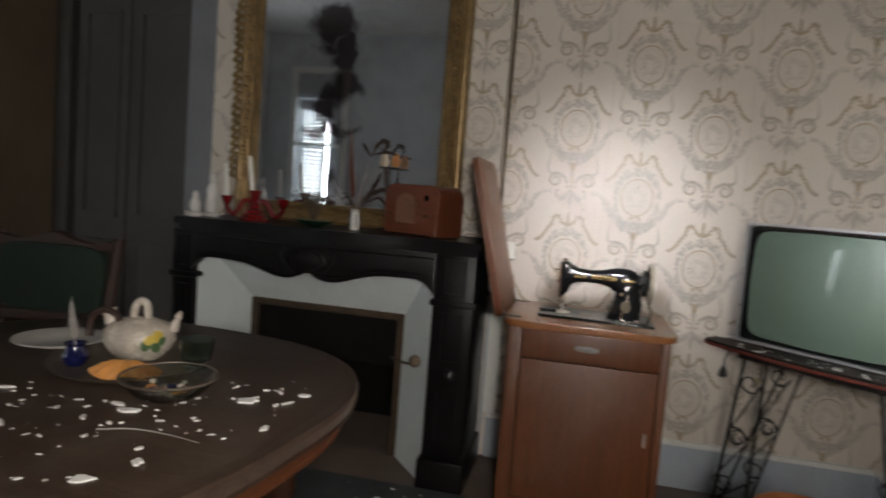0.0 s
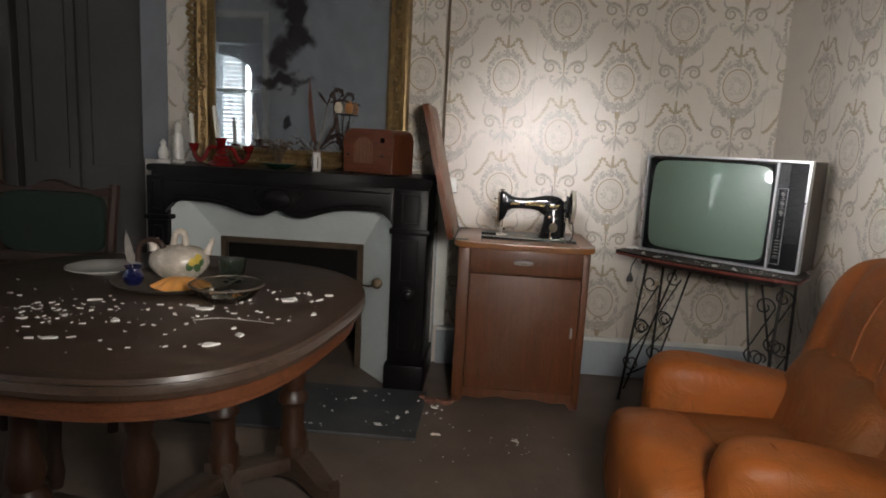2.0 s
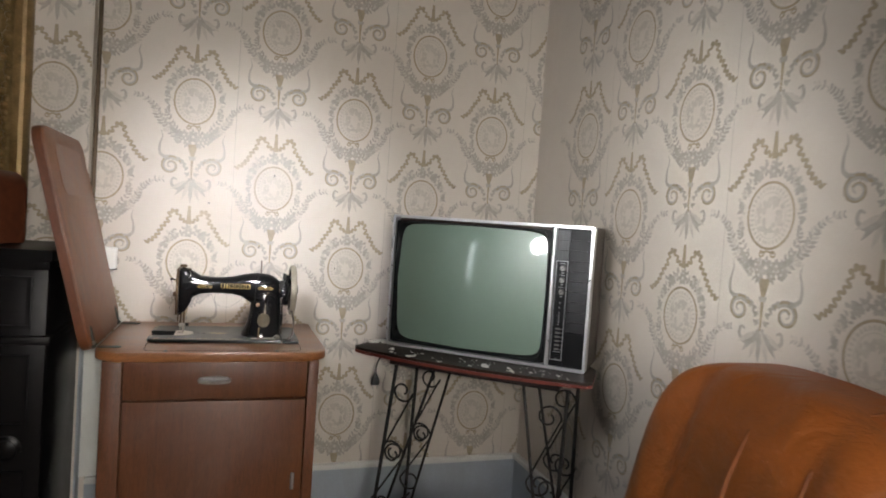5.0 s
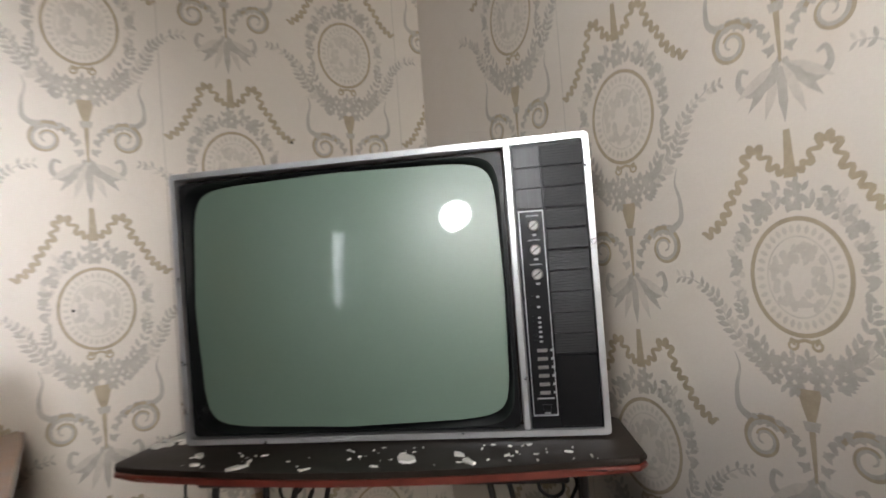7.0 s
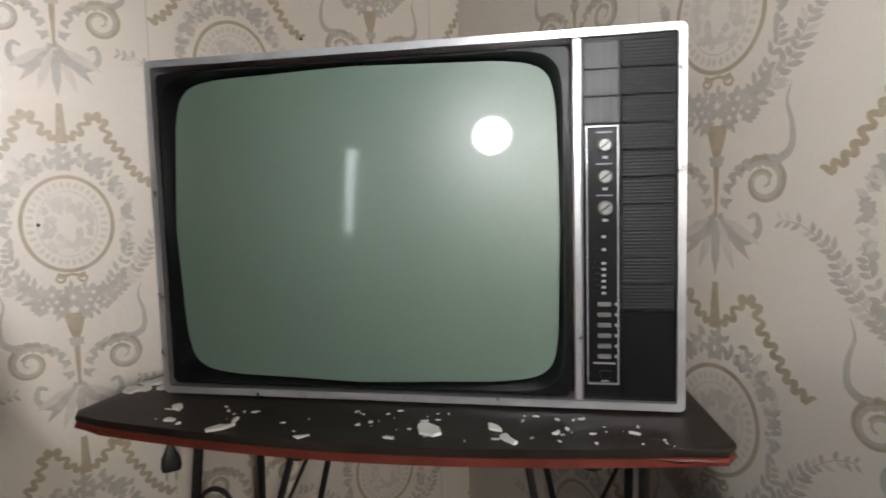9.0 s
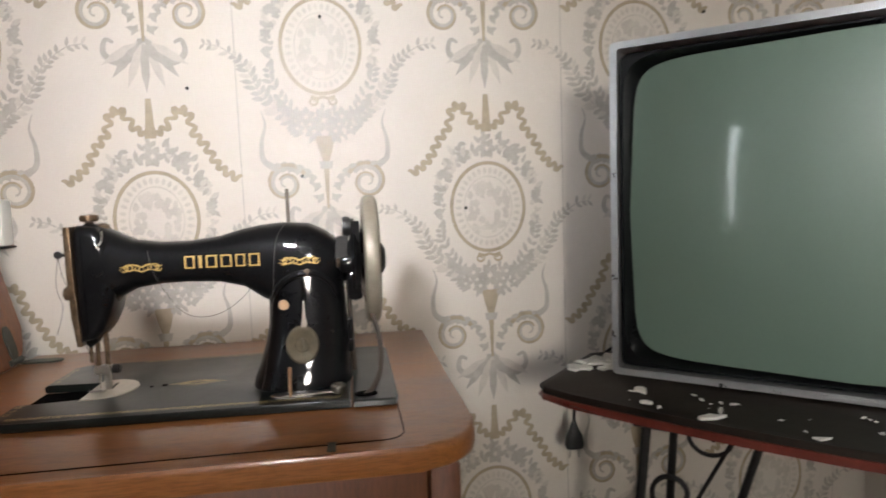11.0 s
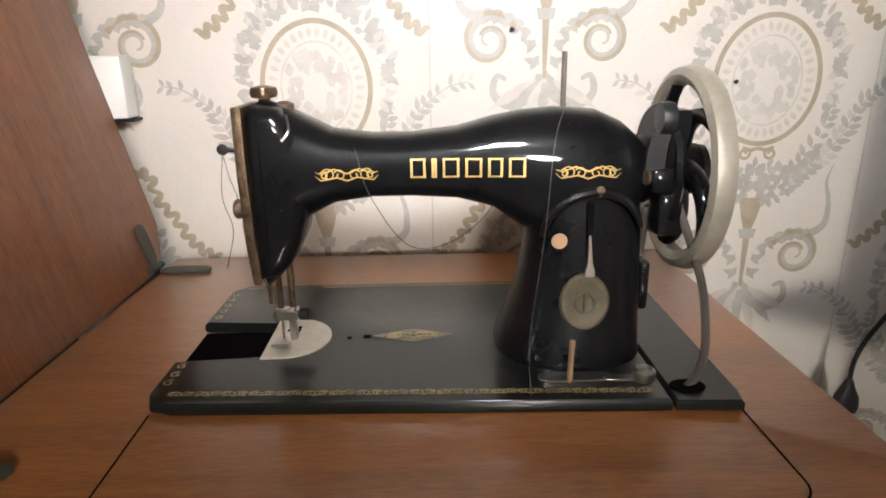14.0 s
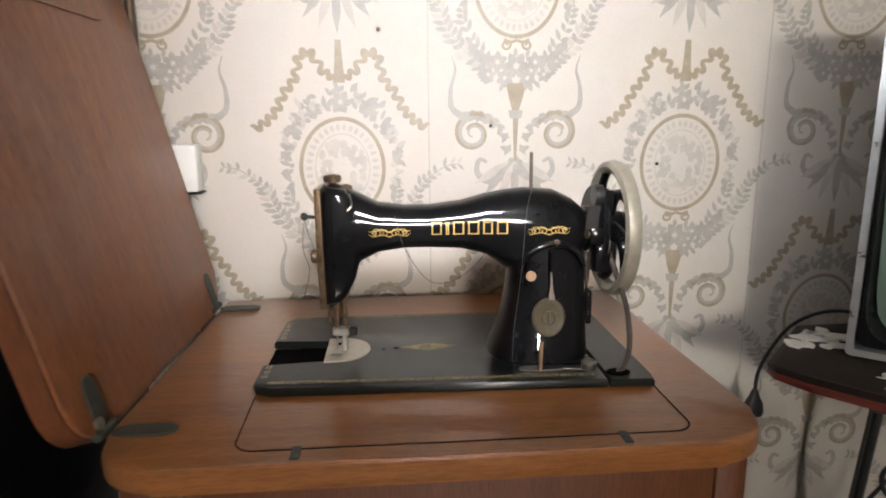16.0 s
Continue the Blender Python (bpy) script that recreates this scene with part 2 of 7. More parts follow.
M["porcelain"] = surface("white_porcelain", (0.68, 0.66, 0.62), 0.2, 0, 0.06, 12.0, 200.0, 0.02, 0.3, (0.4, 0.34, 0.27), coat=0.6)
M["glazed"] = surface("mottled_glazed_pottery", (0.5, 0.44, 0.37), 0.25, 0, 0.2, 30.0, 200.0, 0.05, 0.3, (0.3, 0.22, 0.16), coat=0.6)
M["blue_glass"] = surface("cobalt_blue_glaze", (0.006, 0.009, 0.055), 0.15, 0, 0.2, 20.0, 200.0, 0.02, coat=0.8)
M["orange_glaze"] = surface("pale_orange_shell_dish", (0.68, 0.3, 0.08), 0.45, 0, 0.15, 25.0, 200.0, 0.1)
M["red_glass"] = surface("ruby_red_glass", (0.16, 0.008, 0.008), 0.12, 0, 0.3, 20.0, 200.0, 0.02, coat=1.0)
M["wax"] = surface("white_candle_wax", (0.78, 0.76, 0.7), 0.4, 0, 0.05, 20.0, 200.0, 0.05)
M["dish_green"] = surface("dark_green_glass_bowl", (0.012, 0.035, 0.02), 0.15, 0, 0.3, 20.0, 200.0, 0.02, coat=1.0)
M["dry_plant"] = surface("dried_brown_stems", (0.1, 0.075, 0.05), 0.8, 0, 0.3, 30.0, 200.0, 0.2)
M["feather"] = surface("pale_feather", (0.3, 0.27, 0.24), 0.8, 0, 0.2, 60.0, 300.0, 0.2)
M["feather_red"] = surface("brown_red_feather", (0.12, 0.05, 0.035), 0.8, 0, 0.3, 60.0, 300.0, 0.2)
M["pewter"] = surface("dull_pewter_tray", (0.15, 0.12, 0.095), 0.45, 0.5, 0.3, 15.0, 150.0, 0.1, 0.4, (0.05, 0.04, 0.03))
M["leaf_green"] = surface("painted_green", (0.05, 0.1, 0.035), 0.4, 0, 0.2, 30.0, 200.0, 0.0)
M["petal_yellow"] = surface("painted_yellow", (0.5, 0.36, 0.06), 0.4, 0, 0.2, 30.0, 200.0, 0.0)
M["amber"] = surface("amber_shade", (0.6, 0.25, 0.07), 0.35, 0, 0.2, 40.0, 200.0, 0.05)
M["shell"] = surface("cream_shade", (0.7, 0.6, 0.45), 0.4, 0, 0.1, 40.0, 200.0, 0.05)
M["hinge"] = surface("verdigris_hinge", (0.06, 0.062, 0.048), 0.55, 0.3, 0.3, 60.0, 200.0, 0.2)
# near-black: paints the shade inside holes and slots, and the dark flap joint
M["dark"] = surface("shade_and_joint_black", (0.004, 0.0035, 0.0035), 0.9, 0, 0.2, 20.0, 200.0, 0.0, spec=0.02)
M["brick"] = surface("crumbled_brick", (0.25, 0.12, 0.085), 0.9, 0, 0.3, 40.0, 200.0, 0.4)
M["shutter"] = surface("weathered_shutter_paint", (0.33, 0.35, 0.34), 0.6, 0, 0.12, 8.0, 120.0, 0.15, 0.3)
M["shade_cloth"] = surface("dark_brown_fringed_cloth", (0.085, 0.07, 0.062), 0.9, 0, 0.3, 20.0, 200.0, 0.4)


def clear_glass(name, color=(0.9, 0.95, 0.93), rough=0.02):
    m, nt, b = nodes_of(name)
    b.inputs["Base Color"].default_value = (*color, 1)
    b.inputs["Transmission Weight"].default_value, b.inputs["Roughness"].default_value = 1.0, rough
    b.inputs["IOR"].default_value = 1.45
    return m


M["glass"] = clear_glass("clear_glass")
M["glass_green"] = clear_glass("pale_green_glass", (0.72, 0.88, 0.8), 0.06)
M["window_glass"] = clear_glass("old_window_glass", (0.95, 0.97, 0.97), 0.0)
mm, mnt, mb = nodes_of("old_silvered_mirror")
mcol = ramp(mnt, noise_node(mnt, tex_coord(mnt), 2.2, 6, 0.7, 0.5), [(0.35, (0.62, 0.64, 0.66)), (0.65, (0.78, 0.81, 0.83))])
mb.inputs["Metallic"].default_value, mb.inputs["Roughness"].default_value = 0.9, 0.03
mpos = mnt.nodes.new("ShaderNodeNewGeometry").outputs["Position"]


def vmath(op, a, b):
    n = mnt.nodes.new("ShaderNodeVectorMath")
    n.operation = op
    for sock, v in zip(n.inputs, (a, b)):
        if isinstance(v, tuple):
            sock.default_value = v
        else:
            mnt.links.new(v, sock)
    return n


mwob = mnt.nodes.new("ShaderNodeTexNoise")
mwob.inputs["Scale"].default_value, mwob.inputs["Detail"].default_value = 9.0, 6.0
mnt.links.new(mpos, mwob.inputs["Vector"])
mpos = vmath("ADD", mpos, vmath("MULTIPLY", vmath("SUBTRACT", mwob.outputs["Color"], (0.5, 0.5, 0.5)).outputs[0], (0.26, 0, 0.26)).outputs[0]).outputs[0]
lost = None
for sx, sz, rx, rz in ((-1.60, 1.765, 0.055, 0.12), (-1.58, 1.63, 0.10, 0.075), (-1.665, 1.55, 0.075, 0.10), (-1.67, 1.9, 0.13, 0.10), (-1.65, 1.43, 0.13, 0.035), (-1.645, 1.235, 0.025, 0.055)):
    off = vmath("MULTIPLY", vmath("SUBTRACT", mpos, (sx, 0, sz)).outputs[0], (1 / rx, 0, 1 / rz))
    mr = mnt.nodes.new("ShaderNodeMapRange")
    mr.inputs["From Min"].default_value, mr.inputs["From Max"].default_value = 1.15, 0.65
    mnt.links.new(vmath("LENGTH", off.outputs[0], (0, 0, 0)).outputs["Value"], mr.inputs["Value"])
    if lost is None:
        lost = mr.outputs["Result"]
    else:
        mx = mnt.nodes.new("ShaderNodeMath")
        mx.operation = "MAXIMUM"
        mnt.links.new(lost, mx.inputs[0])
        mnt.links.new(mr.outputs["Result"], mx.inputs[1])
        lost = mx.outputs[0]
mnt.links.new(mixed(mnt, lost, mcol, (0.13, 0.115, 0.12)), mb.inputs["Base Color"])
M["mirror"] = mm
gm, gnt, gb = nodes_of("overcast_daylight")
gb.inputs["Base Color"].default_value = (0.8, 0.85, 0.85, 1)
gb.inputs["Emission Color"].default_value = (0.86, 0.95, 1.0, 1)
gb.inputs["Emission Strength"].default_value = 1.5
M["daylight"] = gm

# ---- mesh helpers ----


def finish(name, bm, mat, parent=None, label="", sharp=38, m=None):
    me = bpy.data.meshes.new(name)
    bmesh.ops.recalc_face_normals(bm, faces=bm.faces)
    bm.to_mesh(me)
    bm.free()
    for x in (mat if isinstance(mat, (list, tuple)) else [mat]):
        me.materials.append(M[x])
    me.polygons.foreach_set("use_smooth", [True] * len(me.polygons))
    me.set_sharp_from_angle(angle=radians(sharp))
    ob = new(name, me)
    if parent:
        ob.parent = parent
    if m is not None:
        ob.matrix_basis = m
    if label:
        ob["label"] = label
    return ob


def part(name, bm, mat, parent, label="", sharp=38):
    return finish(name, bm, mat, parent, label, sharp)


def thing(name, m, label, category, group="", kind=""):
    ob = new(name)
    ob.matrix_basis = m
    ob.empty_display_size = 0.05
    return tagged(ob, label, category, group, kind)


def B():
    return bmesh.new()


def box(bm, a, b, bevel=0.0, seg=1):
    a, b = Vector(a), Vector(b)
    r = bmesh.ops.create_cube(bm, size=1, matrix=Matrix.Translation((a + b) / 2) @ Matrix.Diagonal((*(b - a), 1)))
    if bevel:
        es = list({e for v in r["verts"] for e in v.link_edges})
        bmesh.ops.bevel(bm, geom=es, offset=bevel, segments=seg, affect="EDGES", profile=0.5)
    return bm


def boxm(a, b, bevel=0.0, seg=1):
    return box(B(), a, b, bevel, seg)


AX = {"x": lambda p, d: (d, p[0], p[1]), "y": lambda p, d: (p[0], d, p[1]), "z": lambda p, d: (p[0], p[1], d)}


def prism(bm, pts, d0, d1, axis="z", bevel=0.0, seg=1):
    f = AX[axis]
    lo = [bm.verts.new(f(p, d0)) for p in pts]
    hi = [bm.verts.new(f(p, d1)) for p in pts]
    n = len(pts)
    a, b = bm.faces.new(lo), bm.faces.new(hi)
    for i in range(n):
        bm.faces.new((lo[i], lo[(i + 1) % n], hi[(i + 1) % n], hi[i]))
    if bevel:
        bmesh.ops.bevel(bm, geom=list(a.edges) + list(b.edges), offset=bevel, segments=seg, affect="EDGES", profile=0.5)
    return bm


def ring_prism(bm, outer, inner, d0, d1, axis="z"):
    """A frame between two outlines of the same number of points."""
    f, n = AX[axis], len(outer)
    vs = [[bm.verts.new(f(p, d)) for p in pts] for pts in (outer, inner) for d in (d0, d1)]
    ol, oh, il, ih = vs
    for i in range(n):
        j = (i + 1) % n
        for q in ((ol[i], ol[j], oh[j], oh[i]), (il[j], il[i], ih[i], ih[j]), (oh[i], oh[j], ih[j], ih[i]), (ol[j], ol[i], il[i], il[j])):
            bm.faces.new(q)
    return bm


def lathe(bm, prof, n=32, m=None, cap=True):
    m = m or Matrix()
    rings = [[bm.verts.new(m @ Vector((r * math.cos(2 * math.pi * i / n), r * math.sin(2 * math.pi * i / n), z))) for i in range(n)] for r, z in prof]
    for a, b in zip(rings, rings[1:]):
        for i in range(n):
            bm.faces.new((a[i], a[(i + 1) % n], b[(i + 1) % n], b[i]))
    if cap:
        bm.faces.new(rings[0])
        bm.faces.new(rings[-1])
    return bm


def loft(bm, rings, cap=True, closed=True):
    vs = [[bm.verts.new(p) for p in r] for r in rings]
    n = len(vs[0])
    for a, b in zip(vs, vs[1:]):
        for i in range(n if closed else n - 1):
            bm.faces.new((a[i], a[(i + 1) % n], b[(i + 1) % n], b[i]))
    if cap:
        bm.faces.new(vs[0])
        bm.faces.new(vs[-1])
    return bm


def tube(bm, pts, r, n=8, cap=True):
    pts = [Vector(p) for p in pts]
    rs = r if isinstance(r, (list, tuple)) else [r] * len(pts)
    tan = [(pts[min(i + 1, len(pts) - 1)] - pts[max(i - 1, 0)]).normalized() for i in range(len(pts))]
    up = Vector((0, 0, 1)) if abs(tan[0].z) < 0.9 else Vector((1, 0, 0))
    nrm = tan[0].cross(up).normalized()
    rings = []
    for p, t, rad in zip(pts, tan, map(float, rs)):
        nrm = (nrm - t * nrm.dot(t)).normalized()
        bi = t.cross(nrm)
        rings.append([p + rad * (math.cos(2 * math.pi * i / n) * nrm + math.sin(2 * math.pi * i / n) * bi) for i in range(n)])
    return loft(bm, rings, cap)


def curve_pts(ctrl, n=24):
    """Catmull-Rom through control points."""
    c = [Vector(p) for p in ctrl]
    c = [2 * c[0] - c[1]] + c + [2 * c[-1] - c[-2]]
    out = []
    segs = len(c) - 3
    for k in range(n + 1):
        u = k / n * segs
        i = min(int(u), segs - 1)
        t = u - i
        p0, p1, p2, p3 = c[i:i + 4]
        out.append(0.5 * (2 * p1 + (p2 - p0) * t + (2 * p0 - 5 * p1 + 4 * p2 - p3) * t * t + (3 * p1 - p0 - 3 * p2 + p3) * t ** 3))
    return out


def superell(a, b, n=48, e=2.0, cx=0.0, cy=0.0, rot=0.0):
    out = []
    for i in range(n):
        t = 2 * math.pi * i / n
        c, s = math.cos(t), math.sin(t)
        x = a * math.copysign(abs(c) ** (2 / e), c)
        y = b * math.copysign(abs(s) ** (2 / e), s)
        out.append((cx + x * math.cos(rot) - y * math.sin(rot), cy + x * math.sin(rot) + y * math.cos(rot)))
    return out


def round_rect(x0, y0, x1, y1, r, seg=5):
    out = []
    for cx, cy, a0 in ((x1 - r, y1 - r, 0), (x0 + r, y1 - r, 90), (x0 + r, y0 + r, 180), (x1 - r, y0 + r, 270)):
        for k in range(seg + 1):
            a = radians(a0 + 90 * k / seg)
            out.append((cx + r * math.cos(a), cy + r * math.sin(a)))
    return out


def pillow(bm, c, h, e1=0.5, e2=0.5, nu=40, nv=22, m=None, warp=None):
    """A stuffed, rounded block with half sizes h."""
    m = m or Matrix()
    sp = lambda w, e: math.copysign(abs(w) ** e, w)
    rings = []
    for j in range(1, nv):
        v = -math.pi / 2 + math.pi * j / nv
        ring = []
        for i in range(nu):
            u = 2 * math.pi * i / nu
            p = Vector((h[0] * sp(math.cos(v), e1) * sp(math.cos(u), e2), h[1] * sp(math.cos(v), e1) * sp(math.sin(u), e2), h[2] * sp(math.sin(v), e1)))
            if warp:
                p = warp(p)
            ring.append(m @ (p + Vector(c)))
        rings.append(ring)
    return loft(bm, rings)


# ---- structure ----
EX, BY, CEIL = 0.77, -0.05, 2.95           # east wall, chimney breast front, ceiling
BX0, BX1 = -2.40, -0.865                   # chimney breast
SY, WX = -4.4, -4.3                        # south and west walls

floor = tagged(finish("floor", boxm((WX - 0.2, SY - 0.2, -0.12), (EX + 0.2, 1.2, 0.0)), "floor"), "dusty dark brown floor strewn with fallen plaster", "floor", kind="structure")
ceiling = tagged(finish("ceiling", boxm((WX - 0.2, SY - 0.2, CEIL), (EX + 0.2, 1.2, CEIL + 0.15)), "ceiling"), "greying white plaster ceiling", "ceiling", kind="structure")
wall_north = tagged(finish("wall_north", boxm((BX1, 0, 0), (EX + 0.2, 0.2, CEIL)), "paper"), "cream wall papered with grey and tan medallion pattern", "wall", kind="structure")
wall_east = tagged(finish("wall_east", box(box(box(B(), (EX, -1.905, 0), (EX + 0.2, 0, CEIL)), (EX, SY, 0), (EX + 0.2, -2.80, CEIL)), (EX, -2.80, 2.12), (EX + 0.2, -1.905, CEIL)), "paper"), "cream wall papered with medallion pattern beside a door", "wall", kind="structure")
chimney_breast = tagged(finish("wall_chimney_breast", box(box(box(B(), (BX0, BY, 0.99), (BX1, 0.55, CEIL)), (BX0, BY, 0), (-1.95, 0.55, 0.99)), (-1.15, BY, 0), (BX1, 0.55, 0.99)), "paper"), "papered chimney breast above a black mantel", "wall", kind="structure")
tagged(finish("wall_firebox_back", boxm((-1.95, 0.3, 0), (-1.15, 0.5, 0.99)), "soot"), "sooty back of the firebox", "wall", kind="structure")
tagged(finish("trim_breast_edge", boxm((BX0 - 0.004, BY - 0.006, 1.0), (-2.27, BY, CEIL - 0.002)), "grey_dark"), "grey-blue painted strip beside the wallpaper", "trim", kind="structure")
# alcove beside the chimney breast, with tall dark doors
tagged(finish("wall_alcove", box(box(B(), (WX - 0.2, 0.16, 0), (BX0, 0.36, CEIL)), (WX - 0.2, 0.0, 2.3), (BX0, 0.16, CEIL)), "dark_door"), "dark grey painted alcove wall", "wall", kind="structure")
for k, (x0, x1) in enumerate(((-3.18, -2.86), (-2.85, -2.42))):
    d = tagged(finish("door_%d" % (k + 2), boxm((x0, 0.10, 0.02), (x1, 0.135, 2.1), 0.003), "dark_door"), "tall dark grey cupboard door, closed", "door", kind="structure")
    for z0, z1 in ((0.12, 0.8), (0.92, 2.0)):
        part("door_panel", ring_prism(B(), [(x0 + 0.05, z0), (x1 - 0.05, z0), (x1 - 0.05, z1), (x0 + 0.05, z1)], [(x0 + 0.075, z0 + 0.025), (x1 - 0.075, z0 + 0.025), (x1 - 0.075, z1 - 0.025), (x0 + 0.075, z1 - 0.025)], 0.088, 0.101, "y"), "dark_door", d)
tagged(finish("trim_alcove_post", boxm((-3.28, 0.06, 0.0), (-3.19, 0.16, 2.3), 0.004), "dark_door"), "dark grey door post", "trim", kind="structure")
tagged(finish("wall_alcove_side", boxm((WX, -0.4, 0), (-3.285, 0.16, CEIL)), "brown_wall"), "brown painted wall", "wall", kind="structure")
V0 = -3.1
WZ0, WZ1 = 0.55, 2.2
ww = B()
box(ww, (WX - 0.2, SY, 0), (WX, V0 - 0.325, CEIL))
box(ww, (WX - 0.2, V0 + 0.325, 0), (WX, 0.2, CEIL))
box(ww, (WX - 0.2, V0 - 0.325, 0), (WX, V0 + 0.325, WZ0))
box(ww, (WX - 0.2, V0 - 0.325, WZ1), (WX, V0 + 0.325, CEIL))
tagged(finish("wall_west", ww, "grey_wall"), "grey-blue painted wall", "wall", kind="structure")
# south wall with the window
W0, W1 = -3.93, -3.28
sw = B()
box(sw, (WX, SY - 0.25, 0), (W0, SY, CEIL))
box(sw, (W1, SY - 0.25, 0), (EX + 0.2, SY, CEIL))
box(sw, (W0, SY - 0.25, 0), (W1, SY, WZ0))
box(sw, (W0, SY - 0.25, WZ1), (W1, SY, CEIL))
tagged(finish("wall_south", sw, "grey_wall"), "grey-blue painted wall with a tall window", "wall", kind="structure")

arch = [(W1, 0.0 + WZ0), (W1, WZ1), (W0, WZ1), (W0, 2.08)] + [(W0 + 0.39 * math.sin(a), 1.86 + 0.22 * math.cos(a)) for a in np.linspace(0.25, math.pi / 2, 12)] + [(W0 + 0.39, WZ0)]
tagged(finish("wall_window_arch", prism(B(), arch, SY - 0.249, SY - 0.12, "y"), "grey_dark"), "arched stone head of the window outside the casement", "wall", kind="structure")

# wallpaper print: one drop of the medallion design, laid out again and again
P = 0.27825


class Print:
    """Flat printed shapes in metres round a medallion's centre: material index and outline strips."""

    def __init__(self):
        self.v, self.f, self.mi, self.level = [], [], [], 0

    def poly(self, pts, mi, same=False):
        k = len(self.v)
        self.level = self.level if same else (self.level + 7) % 40
        lift = self.level + 0.3 * (len(self.f) % 3)
        self.v += [(p[0], p[1], lift) for p in pts]
        self.f.append(tuple(range(k, k + len(pts))))
        self.mi.append(mi)

    def strip(self, pts, widths, mi):
        pts = [Vector((p[0], p[1])) for p in pts]
        ws = widths if isinstance(widths, (list, tuple)) else [widths] * len(pts)
        L, R = [], []
        for i, p in enumerate(pts):
            t = pts[min(i + 1, len(pts) - 1)] - pts[max(i - 1, 0)]
            t = t.normalized() if t.length else Vector((1, 0))
            nn = Vector((-t.y, t.x)) * ws[i] / 2
            L.append(p + nn)
            R.append(p - nn)
        for i in range(len(pts) - 1):
            self.poly((L[i], R[i], R[i + 1], L[i + 1]), mi, i > 0)

    def leaf(self, x, y, a, l, w, mi):
        c, s = math.cos(a), math.sin(a)
        pts = ((0, 0), (0.3, 0.42), (0.65, 0.4), (1, 0), (0.65, -0.4), (0.3, -0.42))
        self.poly([(x + u * l * c - q * w * s, y + u * l * s + q * w * c) for u, q in pts], mi)

    def rosette(self, x, y, r, mi, n=5, a0=0.3):
        for k in range(n):
            a = a0 + 2 * math.pi * k / n
            self.leaf(x + r * 0.15 * math.cos(a), y + r * 0.15 * math.sin(a), a, r, r * 0.8, mi)


def spiral(cx, cy, r0, r1, a0, turns, n=26, sx=1):
    return [(cx + sx * (r0 + (r1 - r0) * k / n) * math.cos(a0 + turns * 2 * math.pi * k / n), cy + (r0 + (r1 - r0) * k / n) * math.sin(a0 + turns * 2 * math.pi * k / n)) for k in range(n + 1)]


GREY, PALE, TAN = 0, 1, 2


